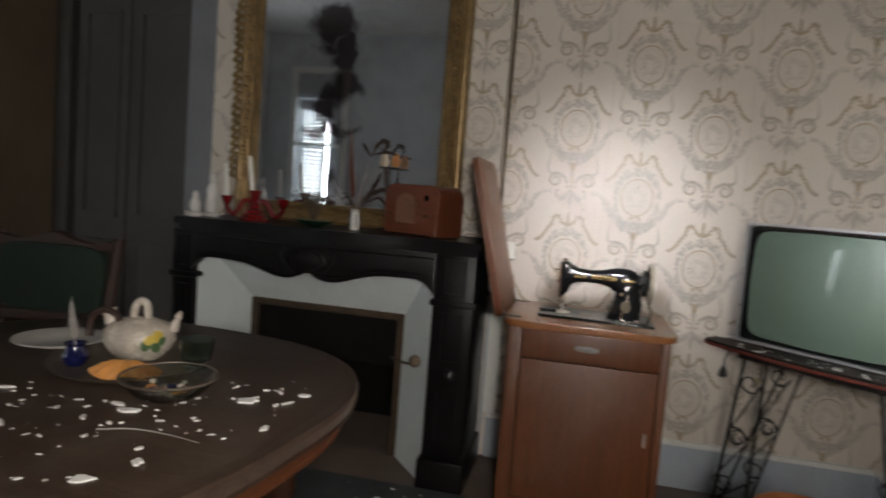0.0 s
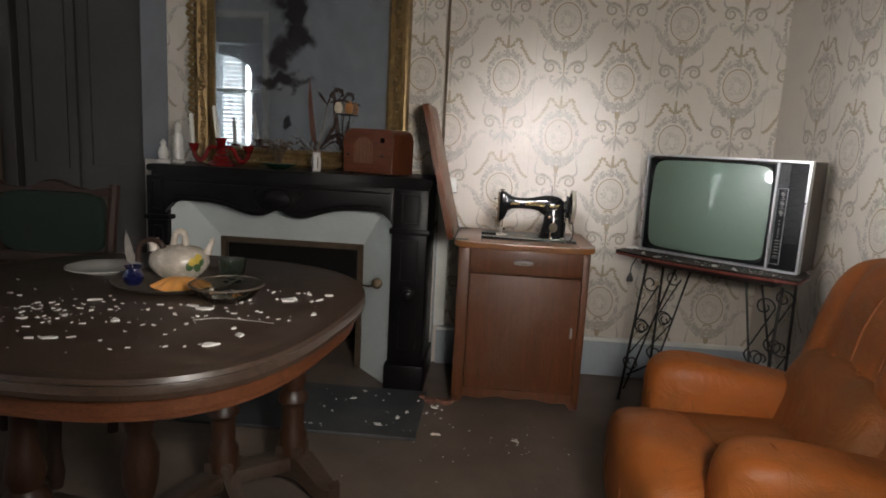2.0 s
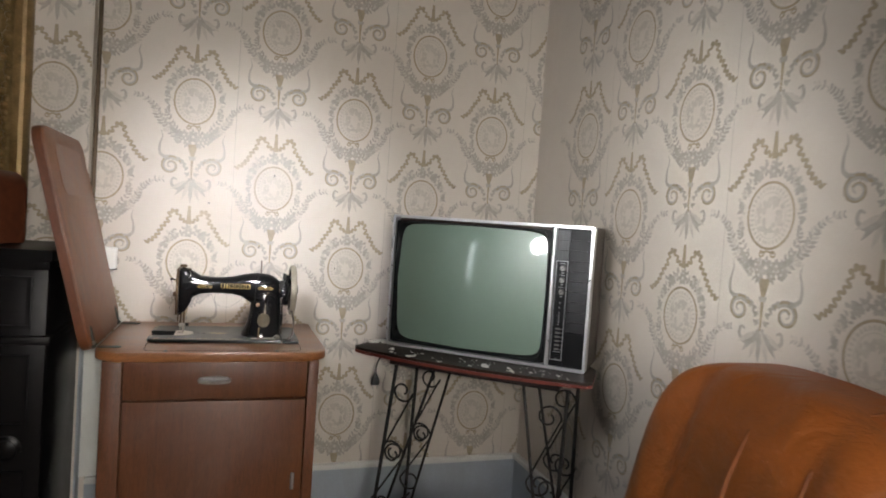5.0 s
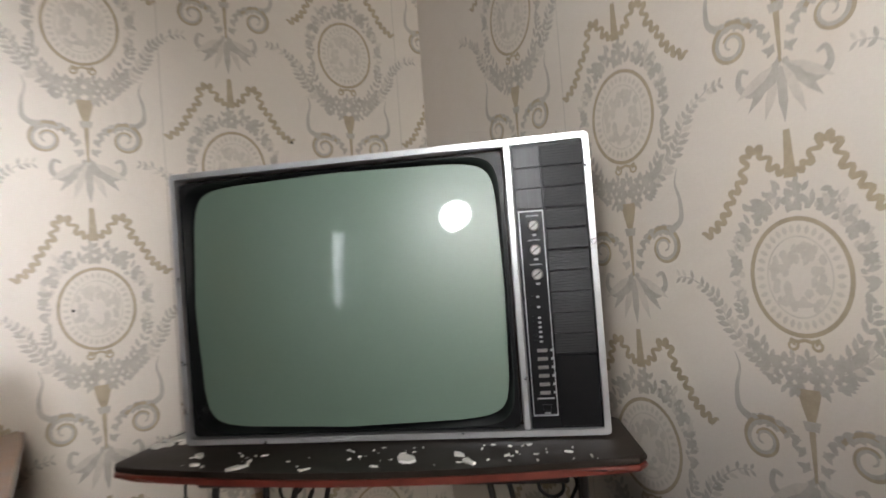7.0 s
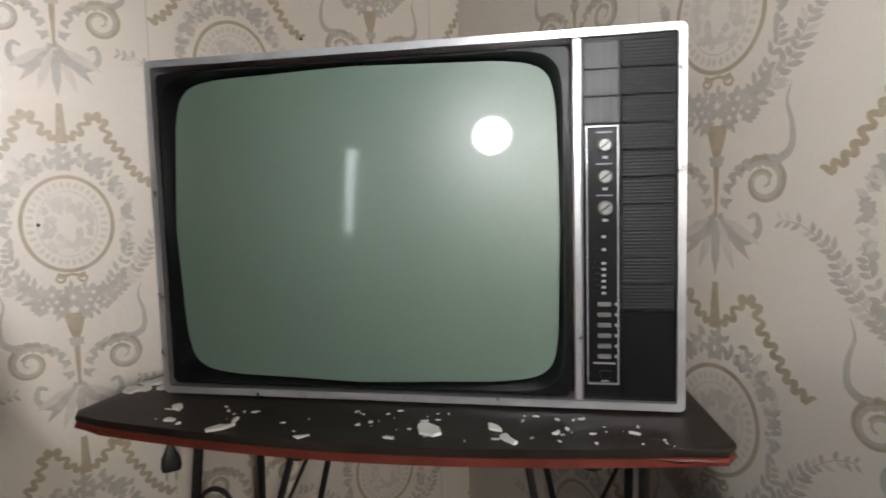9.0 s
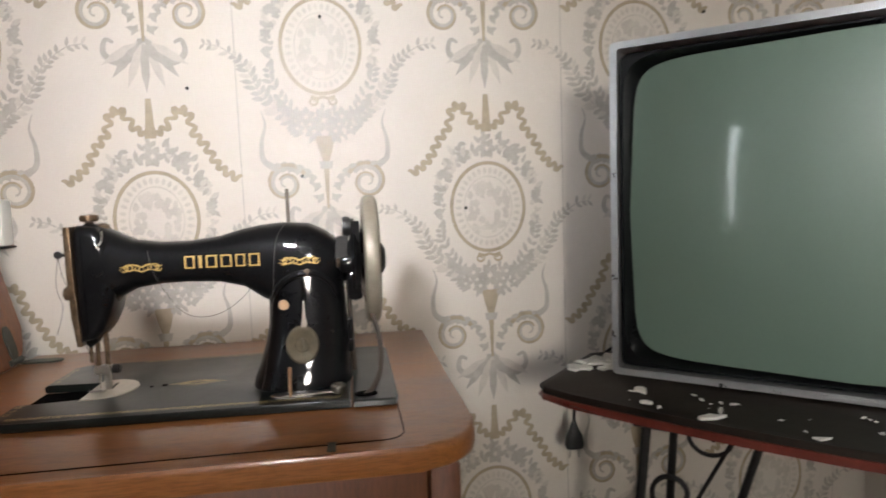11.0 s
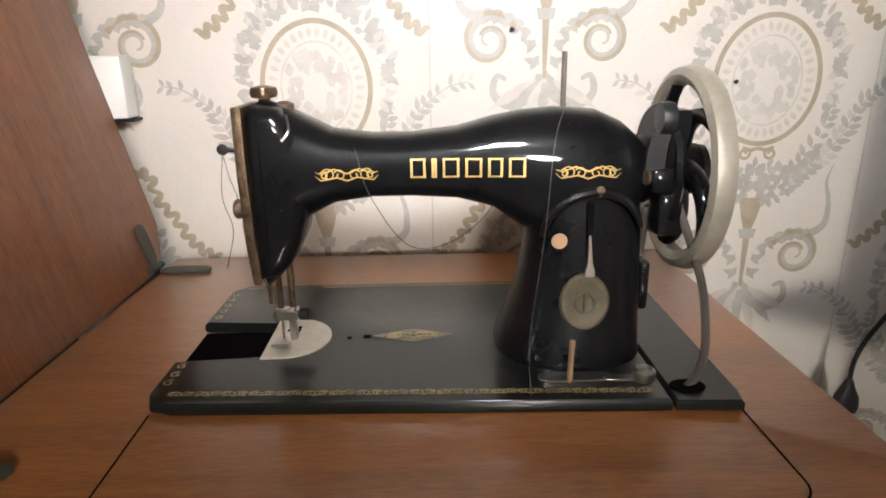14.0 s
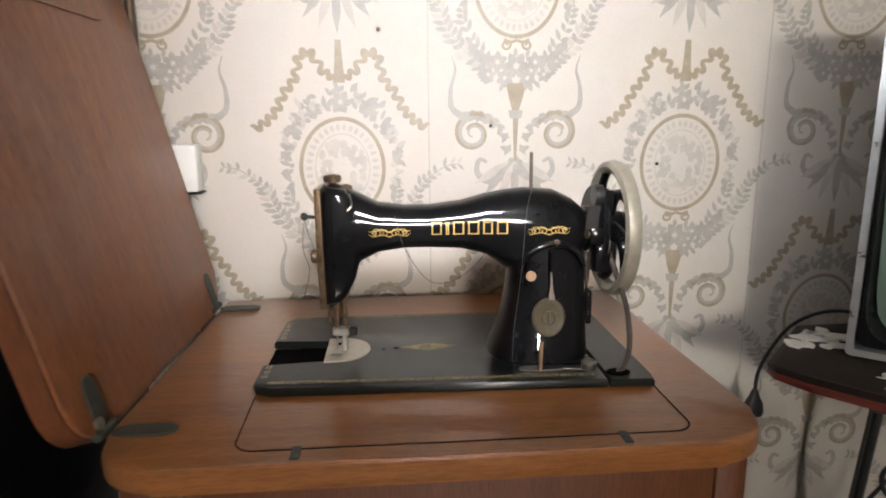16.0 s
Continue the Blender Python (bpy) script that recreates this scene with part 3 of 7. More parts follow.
def medallion():
    pr, rng = Print(), random.Random(7)
    ell = lambda a, b, n=48: [(a * math.cos(2 * math.pi * i / n), b * math.sin(2 * math.pi * i / n)) for i in range(n + 1)]
    pr.strip(ell(0.0655, 0.0775), 0.0062, TAN)
    for i in range(34):                                     # bead border
        a = 2 * math.pi * i / 34
        pr.leaf(0.047 * math.cos(a), 0.058 * math.sin(a), a, 0.0125, 0.0075, PALE)
    ov = ell(0.043, 0.054, 40)
    pr.strip(ov, 0.0022, PALE)
    for i in range(46):                                     # worn ground of the medallion, in broken blotches
        a, q = rng.uniform(0, 6.28), math.sqrt(rng.uniform(0.2, 0.85))
        pr.poly([(0.041 * q * math.cos(a) + rng.uniform(0.5, 1.0) * 0.007 * math.cos(2 * math.pi * k / 7), 0.052 * q * math.sin(a) + rng.uniform(0.5, 1.0) * 0.009 * math.sin(2 * math.pi * k / 7)) for k in range(7)], PALE)
    for cx, cy, rx, ry in ((0.016, -0.02, 0.006, 0.016), (0.001, -0.036, 0.018, 0.005)):
        pr.poly([(cx + rx * (1 + 0.3 * rng.uniform(-1, 1)) * math.cos(2 * math.pi * k / 11), cy + ry * math.sin(2 * math.pi * k / 11)) for k in range(11)], PALE)
    pr.poly([(-0.009, 0.132), (0.009, 0.132), (0.0065, 0.16), (0.0045, 0.196), (-0.0045, 0.196), (-0.0065, 0.16)], TAN)
    # flower wreath over the medallion
    for i in range(150):
        a = radians(rng.uniform(-18, 198))
        top = max(0.0, math.sin(a))
        d = rng.uniform(0.004, 0.014 + 0.024 * top)
        x, y = (0.071 + d) * math.cos(a), (0.083 + d) * math.sin(a)
        pr.leaf(x, y, a + rng.uniform(-1.1, 1.1), rng.uniform(0.010, 0.021), rng.uniform(0.007, 0.011), GREY if rng.random() < 0.75 else PALE)
    for a, r in ((90, 0.017), (62, 0.013), (118, 0.013), (36, 0.012), (144, 0.012), (12, 0.009), (168, 0.009)):
        pr.rosette(0.09 * math.cos(radians(a)), 0.103 * math.sin(radians(a)), r, GREY, 6, a)
    for x, y, r in ((0, -0.122, 0.02), (0.03, -0.116, 0.015), (-0.03, -0.116, 0.015), (0.018, -0.14, 0.014), (-0.018, -0.14, 0.014), (0.045, -0.135, 0.012), (-0.045, -0.135, 0.012)):
        pr.rosette(x, y, r, GREY, 6, x * 90)
    for _ in range(26):
        a = rng.uniform(0, 6.28)
        pr.leaf(0.05 * math.cos(a), -0.128 + 0.02 * math.sin(a), a, rng.uniform(0.01, 0.017), 0.008, GREY)
    pr.poly([(-0.0165, -0.148), (0.0165, -0.148), (0.011, -0.172), (0.0055, -0.19), (-0.0055, -0.19), (-0.011, -0.172)], TAN)
    pr.poly([(-0.012, -0.19), (0.012, -0.19), (0.009, -0.203), (-0.009, -0.203)], GREY)
    pr.poly([(-0.0045, -0.203), (0.0045, -0.203), (0.002, -0.27), (-0.002, -0.27)], TAN)
    for sx in (-1, 1):
        S = lambda pts: [(sx * p[0], p[1]) for p in pts]
        pr.strip(S(spiral(0.017, -0.09, 0.0085, 0.002, 2.2, 1.2, 14)), 0.004, TAN)      # bow under the frame
        pr.strip(S([(0.0, -0.083), (0.01, -0.086), (0.02, -0.082)]), 0.005, TAN)
        base = curve_pts([(0.005, 0.138, 0), (0.024, 0.15, 0), (0.043, 0.176, 0), (0.06, 0.17, 0), (0.068, 0.14, 0), (0.085, 0.118, 0), (0.098, 0.092, 0), (0.115, 0.074, 0), (0.136, 0.062, 0)], 120)
        wig = []
        for k, p in enumerate(base):                         # ruffled ribbon
            t = (base[min(k + 1, 120)] - base[max(k - 1, 0)]).normalized()
            w = 0.0058 * math.sin(k * 0.7) * min(1, k / 8)
            wig.append((p.x - t.y * w, p.y + t.x * w))
        pr.strip(S(wig), [0.0058 + 0.0025 * abs(math.sin(k * 0.29)) for k in range(121)], TAN)
        pr.strip(S(spiral(0.068, -0.226, 0.034, 0.012, 2.7, -1.35, 34)), [0.0075 - 0.0035 * k / 34 for k in range(35)], TAN)
        pr.strip(S(spiral(0.068, -0.226, 0.027, 0.005, 2.4, -1.6, 30)), [0.007 - 0.004 * k / 30 for k in range(31)], GREY)
        horn = curve_pts([(0.085, -0.2, 0), (0.103, -0.185, 0), (0.104, -0.155, 0), (0.097, -0.128, 0), (0.103, -0.105, 0)], 18)
        pr.strip(S([(p.x, p.y) for p in horn]), [0.012 - 0.011 * k / 18 for k in range(19)], GREY)
        arm = curve_pts([(0.003, -0.265, 0), (0.012, -0.225, 0), (0.03, -0.205, 0), (0.056, -0.196, 0), (0.08, -0.198, 0)], 16)
        for k, p in enumerate(arm):                          # acanthus arm in leaf strokes
            pr.leaf(sx * p.x, p.y, math.atan2(0.35, sx * 1.0) if k % 2 else math.atan2(-1.0, sx * 0.6), 0.022 - 0.0006 * k, 0.01, GREY)
        br = curve_pts([(0.042, -0.125, 0), (0.075, -0.105, 0), (0.105, -0.07, 0), (0.125, -0.03, 0), (0.16, -0.002, 0), (0.185, 0.004, 0)], 22)
        pr.strip(S([(p.x, p.y) for p in br]), 0.0016, GREY)
        for k, p in enumerate(br):
            if k % 2 and k > 15:
                continue
            a = math.atan2(br[min(k + 1, 22)].y - br[max(k - 1, 0)].y, br[min(k + 1, 22)].x - br[max(k - 1, 0)].x)
            for side in (-1, 1):
                aa = a + side * (0.75 + 0.25 * rng.random())
                pr.leaf(sx * p.x, p.y, aa if sx > 0 else math.pi - aa, (0.027 - 0.0006 * k) * rng.uniform(0.65, 1.1), 0.0115 - 0.00025 * k, GREY if rng.random() < 0.8 else PALE)
        inner = curve_pts([(0.048, -0.112, 0), (0.064, -0.092, 0), (0.08, -0.062, 0), (0.084, -0.04, 0)], 7)
        for k, p in enumerate(inner):
            for side in (-1, 1):
                aa = 1.1 + side * rng.uniform(0.5, 0.9)
                pr.leaf(sx * p.x, p.y, aa if sx > 0 else math.pi - aa, rng.uniform(0.013, 0.021), 0.0085, GREY)
        vol = curve_pts([(0.004, -0.282, 0), (0.024, -0.297, 0), (0.046, -0.302, 0), (0.062, -0.288, 0), (0.058, -0.268, 0), (0.046, -0.272, 0)], 22)
        pr.strip(S([(p.x, p.y) for p in vol]), [0.016 - 0.011 * k / 22 for k in range(23)], GREY)
    for k in range(-3, 4):                                   # palmette
        a = -math.pi / 2 + k * 0.34
        ln = 0.08 - 0.004 * abs(k)
        pr.leaf(0.003 * k, -0.272, a, ln, 0.016, GREY if k % 2 == 0 else PALE)
    pr.rosette(0, -0.275, 0.012, GREY, 6)
    return pr


MED = medallion()


def papering(name, wall, axis, plane, sgn, u_of, u0, u1, z0, z1, ci, uc, zc):
    """Repeats of the print on one wall face between u0..u1 and z0..z1; columns lie P apart and drop by half."""
    mv = np.array(MED.v)
    V, F, MI = [], [], []
    off = 0
    for i in range(ci[0], ci[1] + 1):
        for j in range(-4, 6):
            if (i + j) % 2:
                continue
            u, z = uc + i * P, zc + j * P
            if u < u0 - 0.19 or u > u1 + 0.19 or z < z0 - 0.22 or z > z1 + 0.37:
                continue
            uu = u + u_of * mv[:, 0]
            zz = z + mv[:, 1]
            d = plane + sgn * (0.0006 + 0.00005 * mv[:, 2])
            V.append(np.stack([uu, d, zz], 1) if axis == "y" else np.stack([d, uu, zz], 1))
            F += [tuple(k + off for k in f) for f in MED.f]
            MI += MED.mi
            off += len(mv)
    for i in range(ci[0], ci[1] + 1, 2):                     # joints between the lengths of paper
        u = uc + (i + 0.5) * P
        d = plane + sgn * 0.0004
        for w in (-0.0007, 0.0007):
            q = np.array([(u + w - 0.0006, d, z0), (u + w + 0.0004, d, z0), (u + w + 0.0004, d, z1), (u + w - 0.0006, d, z1)])
            V.append(q if axis == "y" else q[:, [1, 0, 2]])
            F.append(tuple(range(off, off + 4)))
            MI.append(0 if w < 0 else 1)
            off += 4
    me = bpy.data.meshes.new(name)
    me.from_pydata(np.concatenate(V).tolist(), [], F)
    me.polygons.foreach_set("material_index", MI)
    bm = B()
    bm.from_mesh(me)
    ax = Vector((1, 0, 0)) if axis == "y" else Vector((0, 1, 0))
    for co, no in ((ax * u0, -ax), (ax * u1, ax), (Vector((0, 0, z0)), Vector((0, 0, -1))), (Vector((0, 0, z1)), Vector((0, 0, 1)))):
        bmesh.ops.bisect_plane(bm, geom=list(bm.verts) + list(bm.edges) + list(bm.faces), plane_co=co, plane_no=no, clear_outer=True)
    bm.to_mesh(me)
    bm.free()
    for k in ("p_grey", "p_light", "p_gold"):
        me.materials.append(M[k])
    ob = new(name, me)
    ob.parent = wall
    return tagged(ob, "grey and tan medallion print")


papering("wallpaper_print", wall_north, "y", 0.0, -1, 1, BX1 + 0.015, EX - 0.001, 0.205, CEIL - 0.002, (-4, 4), 0.0, 0.947)
papering("wallpaper_print", wall_east, "x", EX, -1, 1, -1.885, -0.001, 0.205, CEIL - 0.002, (-8, 1), -0.655, 1.21)
papering("wallpaper_print", chimney_breast, "y", BY, -1, 1, -2.268, BX1 - 0.001, 1.0, CEIL - 0.002, (-8, 1), -0.97, 1.49)
for x, z in ((-0.041, 0.947), (-0.277, 1.272), (-0.319, 1.011), (-0.494, 1.158), (0.409, 1.285)):
    tagged(finish("nail", lathe(B(), [(0.0015, 0), (0.0016, 0.006), (0.003, 0.007), (0.0025, 0.0085), (0.001, 0.009)], 8, Matrix.Translation((x, 0.001, z)) @ pose(0, 0, 0, 90)), "iron"), "small dark nail stuck in the papered wall", "nail", "nails in the wall")

# skirting, trims
sk = tagged(finish("baseboard", box(B(), (-0.84, -0.018, 0), (EX - 0.018, 0, 0.185), 0.002), "grey_trim"), "scuffed grey-blue painted baseboard", "baseboard", kind="structure")
part("baseboard_cap", box(B(), (-0.84, -0.026, 0.185), (EX - 0.026, 0, 0.207), 0.006, 2), "white", sk, "white painted cap moulding")
sk2 = tagged(finish("baseboard_east", boxm((EX - 0.018, -1.905, 0), (EX, 0, 0.185), 0.002), "grey_trim"), "scuffed grey-blue painted baseboard", "baseboard", kind="structure")
part("baseboard_cap", boxm((EX - 0.026, -1.905, 0.185), (EX, 0, 0.207), 0.006, 2), "white", sk2, "white painted cap moulding")
tagged(finish("trim_white_strip", boxm((BX1 + 0.002, -0.012, 0.207), (-0.80, 0, 0.9), 0.003), "white"), "white painted strip up the wall beside the fireplace", "trim", kind="structure")
tagged(finish("trim_grey_strip", boxm((BX1 - 0.0005, BY - 0.002, 0.0), (BX1 + 0.006, -0.003, 0.96), 0.001), "grey_trim"), "grey painted side of the chimney breast", "trim", kind="structure")
pipe = tagged(finish("wall_conduit", tube(B(), [(BX1 + 0.012, -0.02, 0.98), (BX1 + 0.012, -0.02, CEIL - 0.001)], 0.007, 10), "brass_dark"), "thin brown painted conduit pipe on the wall", "conduit", kind="structure")
jb = thing("junction_box", pose(-0.80, 0, 0.951), "white plastic junction box on the papered wall", "junction box")
part("box_body", boxm((-0.026, -0.034, -0.035), (0.026, 0, 0.037), 0.004, 2), "plastic_white", jb)
part("box_base", boxm((-0.028, -0.03, -0.039), (0.028, 0, -0.0355), 0.001), "rubber", jb, "dark lower edge")

# door in the east wall
dr = tagged(finish("door_1", boxm((EX + 0.05, -2.76, 0.01), (EX + 0.09, -1.945, 2.08), 0.003), "grey_trim"), "grey-blue painted wooden door, closed", "door", kind="structure")
for z0, z1 in ((0.15, 0.85), (1.0, 1.95)):
    part("door_panel", ring_prism(B(), [(-2.65, z0), (-2.05, z0), (-2.05, z1), (-2.65, z1)], [(-2.62, z0 + 0.03), (-2.08, z0 + 0.03), (-2.08, z1 - 0.03), (-2.62, z1 - 0.03)], EX + 0.036, EX + 0.051, "x"), "grey_trim", dr)
df = tagged(finish("door_frame", boxm((EX - 0.012, -1.945, 0), (EX + 0.1, -1.906, 2.12), 0.003), "grey_trim"), "grey-blue painted door frame with a white edge", "door frame", kind="structure")
part("frame_top", boxm((EX - 0.012, -2.80, 2.08), (EX + 0.1, -1.947, 2.12), 0.003), "grey_trim", df)
part("frame_side", boxm((EX - 0.012, -2.80, 0), (EX + 0.1, -2.762, 2.078), 0.003), "grey_trim", df)
part("frame_edge", boxm((EX - 0.016, -1.9045, 0), (EX + 0.0, -1.887, 2.13), 0.003), "white", df, "white painted edge bead")
sc = thing("wall_socket", pose(EX, -1.838, 0.936), "white plastic wall socket on the papered wall", "socket")
part("socket_plate", prism(B(), round_rect(-0.038, -0.036, 0.034, 0.036, 0.006), -0.012, 0.0, "x", 0.002), "plastic_white", sc)
part("socket_recess", lathe(B(), [(0.021, 0), (0.021, 0.004), (0.017, 0.004), (0.017, 0.001)], 24, pose(-0.0125, -0.001, 0, 0, -90, 0)), "plastic_white", sc)
# black discs on the plate stand in for the shade down the pin holes
for dy in (-0.008, 0.006):
    part("socket_hole", lathe(B(), [(0.003, 0), (0.003, 0.002)], 10, pose(-0.014, dy, 0.0, 0, -90, 0)), "rubber", sc)

# windows with shutters outside
def window(name, m, leaf):
    """A tall casement in a wall opening 0.65 wide; local y points into the room."""
    a, b = -0.325, 0.325
    win = tagged(finish(name, ring_prism(B(), [(a - 0.05, WZ0 - 0.03), (b + 0.02, WZ0 - 0.03), (b + 0.02, 2.56), (a - 0.05, 2.56)], [(a + 0.02, WZ0 + 0.04), (b - 0.05, WZ0 + 0.04), (b - 0.05, 2.49), (a + 0.02, 2.49)], 0, 0.045, "y"), "white", m=m), "tall white painted casement window, shutters outside", "window", kind="structure")
    for z in (1.02, 1.64):
        part("glazing_bar", boxm((a + 0.02, 0.004, z), (b - 0.05, 0.04, z + 0.035), 0.004), "white", win)
    for z0, z1 in ((WZ0 + 0.04, 1.02), (1.055, 1.64), (1.675, 2.49)):
        g = part("pane", boxm((a + 0.02, 0.018, z0), (b - 0.05, 0.021, z1)), "window_glass", win)
        g.visible_shadow = False
    part("window_sill", boxm((a - 0.06, 0, WZ0 - 0.07), (b + 0.04, 0.09, WZ0 - 0.032), 0.008, 2), "white", win)
    for q in leaf:
        shutter(m @ q)


def shutter(m):
    sh = thing("window_shutter", m, "weathered louvred shutter standing half open outside the window", "shutter", "window shutters")
    part("shutter_frame", ring_prism(B(), [(-0.2, 0.5), (0.14, 0.5), (0.14, 2.25), (-0.2, 2.25)], [(-0.15, 0.56), (0.09, 0.56), (0.09, 2.19), (-0.15, 2.19)], 0, 0.03, "y"), "shutter", sh)
    slat_me = None
    for k in range(32):
        o = finish("slat", boxm((-0.15, -0.026, -0.003), (0.09, 0.026, 0.003)), "shutter", sh) if slat_me is None else new("slat", slat_me)
        slat_me = o.data
        o.parent = sh
        o.matrix_basis = pose(0, 0.015, 0.59 + k * 0.05, 52, 0, 0)


window("window_1", pose((W0 + W1) / 2, SY, 0), (pose(-0.215, -0.335, 0, 0, 0, -15), pose(0.28, -0.42, 0, 0, 0, 50)))
window("window_2", pose(WX, V0, 0, 0, 0, -90), (pose(-0.165, -0.2295, 0),))
tagged(finish("backdrop_daylight_west", boxm((-9.0, -6.0, -0.1), (-8.95, 0.5, 5.0)), "daylight"), "bright overcast daylight outside", "backdrop", kind="structure")
tagged(finish("backdrop_daylight", boxm((-6.5, -9.0, -0.1), (-1.5, -8.95, 5.0)), "daylight"), "bright overcast daylight outside", "backdrop", kind="structure")
tagged(finish("ground", boxm((-60, -60, -0.3), (60, SY - 0.25, -0.12)), "slate"), "grey yard outside", "ground", kind="structure")

# ---- fireplace ----
FPX = -1.56


def fireplace():
    fp = thing("fireplace", pose(0, 0, 0), "black marble fireplace with pale blue splayed insert", "fireplace")
    # mantel shelf with a bowed front
    xs = np.linspace(-2.155, -0.855, 41)
    front = [(x, -0.475 - 0.018 * math.cos((x + 1.505) / 0.65 * math.pi * 1.5) - 0.012 * math.exp(-((x + 1.505) / 0.2) ** 2)) for x in xs]
    part("mantel_shelf", prism(B(), front + [(-0.855, BY), (-2.155, BY)], 0.968, 1.0, "z", 0.008, 3), "marble", fp)
    part("shelf_moulding", prism(B(), [(x * 0.985 - 0.0226, y + 0.022) for x, y in front] + [(-0.872, BY), (-2.14, BY)], 0.945, 0.968, "z", 0.006, 2), "marble", fp)
    # frieze with a scalloped lower edge
    low = []
    for k in range(61):
        x = -2.09 + 1.06 * k / 60
        d = abs(x - FPX)
        z = 0.838 - 0.05 * math.exp(-((d - 0.1) / 0.13) ** 2) + 0.012 * math.exp(-(d / 0.035) ** 2) - 0.06 * max(0, (d - 0.45) / 0.08) ** 3
        low.append((x, z))
    part("frieze", prism(B(), [(-2.09, 0.946)] + low + [(-1.03, 0.946)], -0.445, -0.40, "y", 0.004, 2), "marble", fp)
    part("frieze_bead", tube(B(), [(x, -0.448, z + 0.022) for x, z in low[3:-3]], 0.006, 8), "marble", fp)
    part("frieze_bead", tube(B(), [(x, -0.446, 0.925) for x in np.linspace(-2.08, -1.04, 12)], 0.004, 8), "marble", fp)
    part("cartouche", lathe(B(), [(0.078, 0), (0.084, 0.012), (0.07, 0.02), (0.06, 0.01), (0.05, 0.012), (0.02, 0.02), (0.001, 0.021)], 36, pose(FPX, -0.443, 0.868, 90) @ Matrix.Diagonal((1, 0.62, 1, 1))), "marble", fp, "oval carved cartouche")
    for s in (-1, 1):
        part("cartouche_scroll", tube(B(), curve_pts([(FPX + s * 0.1, -0.448, 0.91), (FPX + s * 0.118, -0.455, 0.885), (FPX + s * 0.1, -0.458, 0.855), (FPX + s * 0.07, -0.452, 0.818), (FPX + s * 0.045, -0.448, 0.8)], 16), [0.008 - 0.0003 * k for k in range(17)], 8), "marble", fp)
    for s, x0, x1 in ((1, -1.035, -0.872), (-1, -2.185, -2.085)):
        mg = 0.23 * (x1 - x0)
        j = part("jamb", boxm((x0, -0.43, 0.13), (x1, BY, 0.945), 0.006, 2), "marble", fp)
        part("jamb_base", boxm((x0 - 0.014, -0.45, 0.0), (x1 + 0.014, BY, 0.128), 0.01, 2), "marble", j)
        part("jamb_band", boxm((x0 - 0.01, -0.442, 0.742), (x1 + 0.012, BY + 0.01, 0.766), 0.006, 2), "marble", j)
        for z0, z1 in ((0.785, 0.925), (0.2, 0.40), (0.52, 0.715)):
            part("jamb_panel", ring_prism(B(), [(x0 + mg, z0), (x1 - mg, z0), (x1 - mg, z1), (x0 + mg, z1)], [(x0 + mg + 0.01, z0 + 0.01), (x1 - mg - 0.01, z0 + 0.01), (x1 - mg - 0.01, z1 - 0.01), (x0 + mg + 0.01, z1 - 0.01)], -0.438, -0.428, "y"), "marble", j)
        part("rosette", lathe(B(), [(0.036, 0), (0.037, 0.008), (0.028, 0.012), (0.024, 0.005), (0.012, 0.01), (0.001, 0.011)], 24, pose((x0 + x1) / 2, -0.43, 0.46, 90)), "marble", j)
    # splayed pale insert
    a = [(-2.09, 0.0), (-1.03, 0.0), (-1.03, 0.93), (-2.09, 0.93)]
    o = [(-1.935, 0.0), (-1.215, 0.0), (-1.215, 0.637), (-1.935, 0.637)]
    for nm, i, j in (("insert_right", 1, 2), ("insert_top", 2, 3), ("insert_left", 3, 0)):
        bm = B()
        q = [(a[i][0], -0.402, a[i][1]), (a[j][0], -0.402, a[j][1]), (o[j][0], -0.17, o[j][1]), (o[i][0], -0.17, o[i][1])]
        back = [(p[0], p[1] + 0.03, p[2]) for p in q]
        loft(bm, [q, back])
        part("insert_panel", bm, "insert", fp, "pale blue-white plaster splay")
    fr = part("firebox_frame", B_frame(-1.94, -1.21, 0.0, 0.642, 0.03, -0.185, -0.155), "brass_dark", fp, "tarnished brass frame")
    part("blower_shutter", boxm((-1.908, -0.165, 0.40), (-1.242, -0.155, 0.61), 0.003), "soot", fr, "black sheet iron blower")
    part("shutter_rib", boxm((-1.908, -0.17, 0.398), (-1.242, -0.15, 0.412), 0.003), "soot", fr)
    lv = part("damper_lever", tube(B(), curve_pts([(-1.25, -0.2, 0.452), (-1.2, -0.24, 0.45), (-1.15, -0.3, 0.462), (-1.118, -0.325, 0.475)], 14), 0.0055, 8), "brass_dark", fp, "rusty iron lever with knob")
    part("lever_knob", lathe(B(), [(0.004, -0.012), (0.02, -0.01), (0.026, 0.0), (0.02, 0.01), (0.004, 0.013)], 18, pose(-1.11, -0.335, 0.485, 70, 20)), "brass_dark", lv)
    return fp


def B_frame(x0, x1, z0, z1, w, y0, y1):
    bm = B()
    box(bm, (x0, y0, z0), (x0 + w, y1, z1), 0.004)
    box(bm, (x1 - w, y0, z0), (x1, y1, z1), 0.004)
    box(bm, (x0 + w, y0, z1 - w), (x1 - w, y1, z1), 0.004)
    return bm


fireplace()
tagged(finish("hearth_slab", boxm((-2.25, -0.935, 0.0), (-0.835, -0.452, 0.014), 0.004), "slate"), "dark slate hearth slab with crumbs of plaster", "hearth", kind="structure")


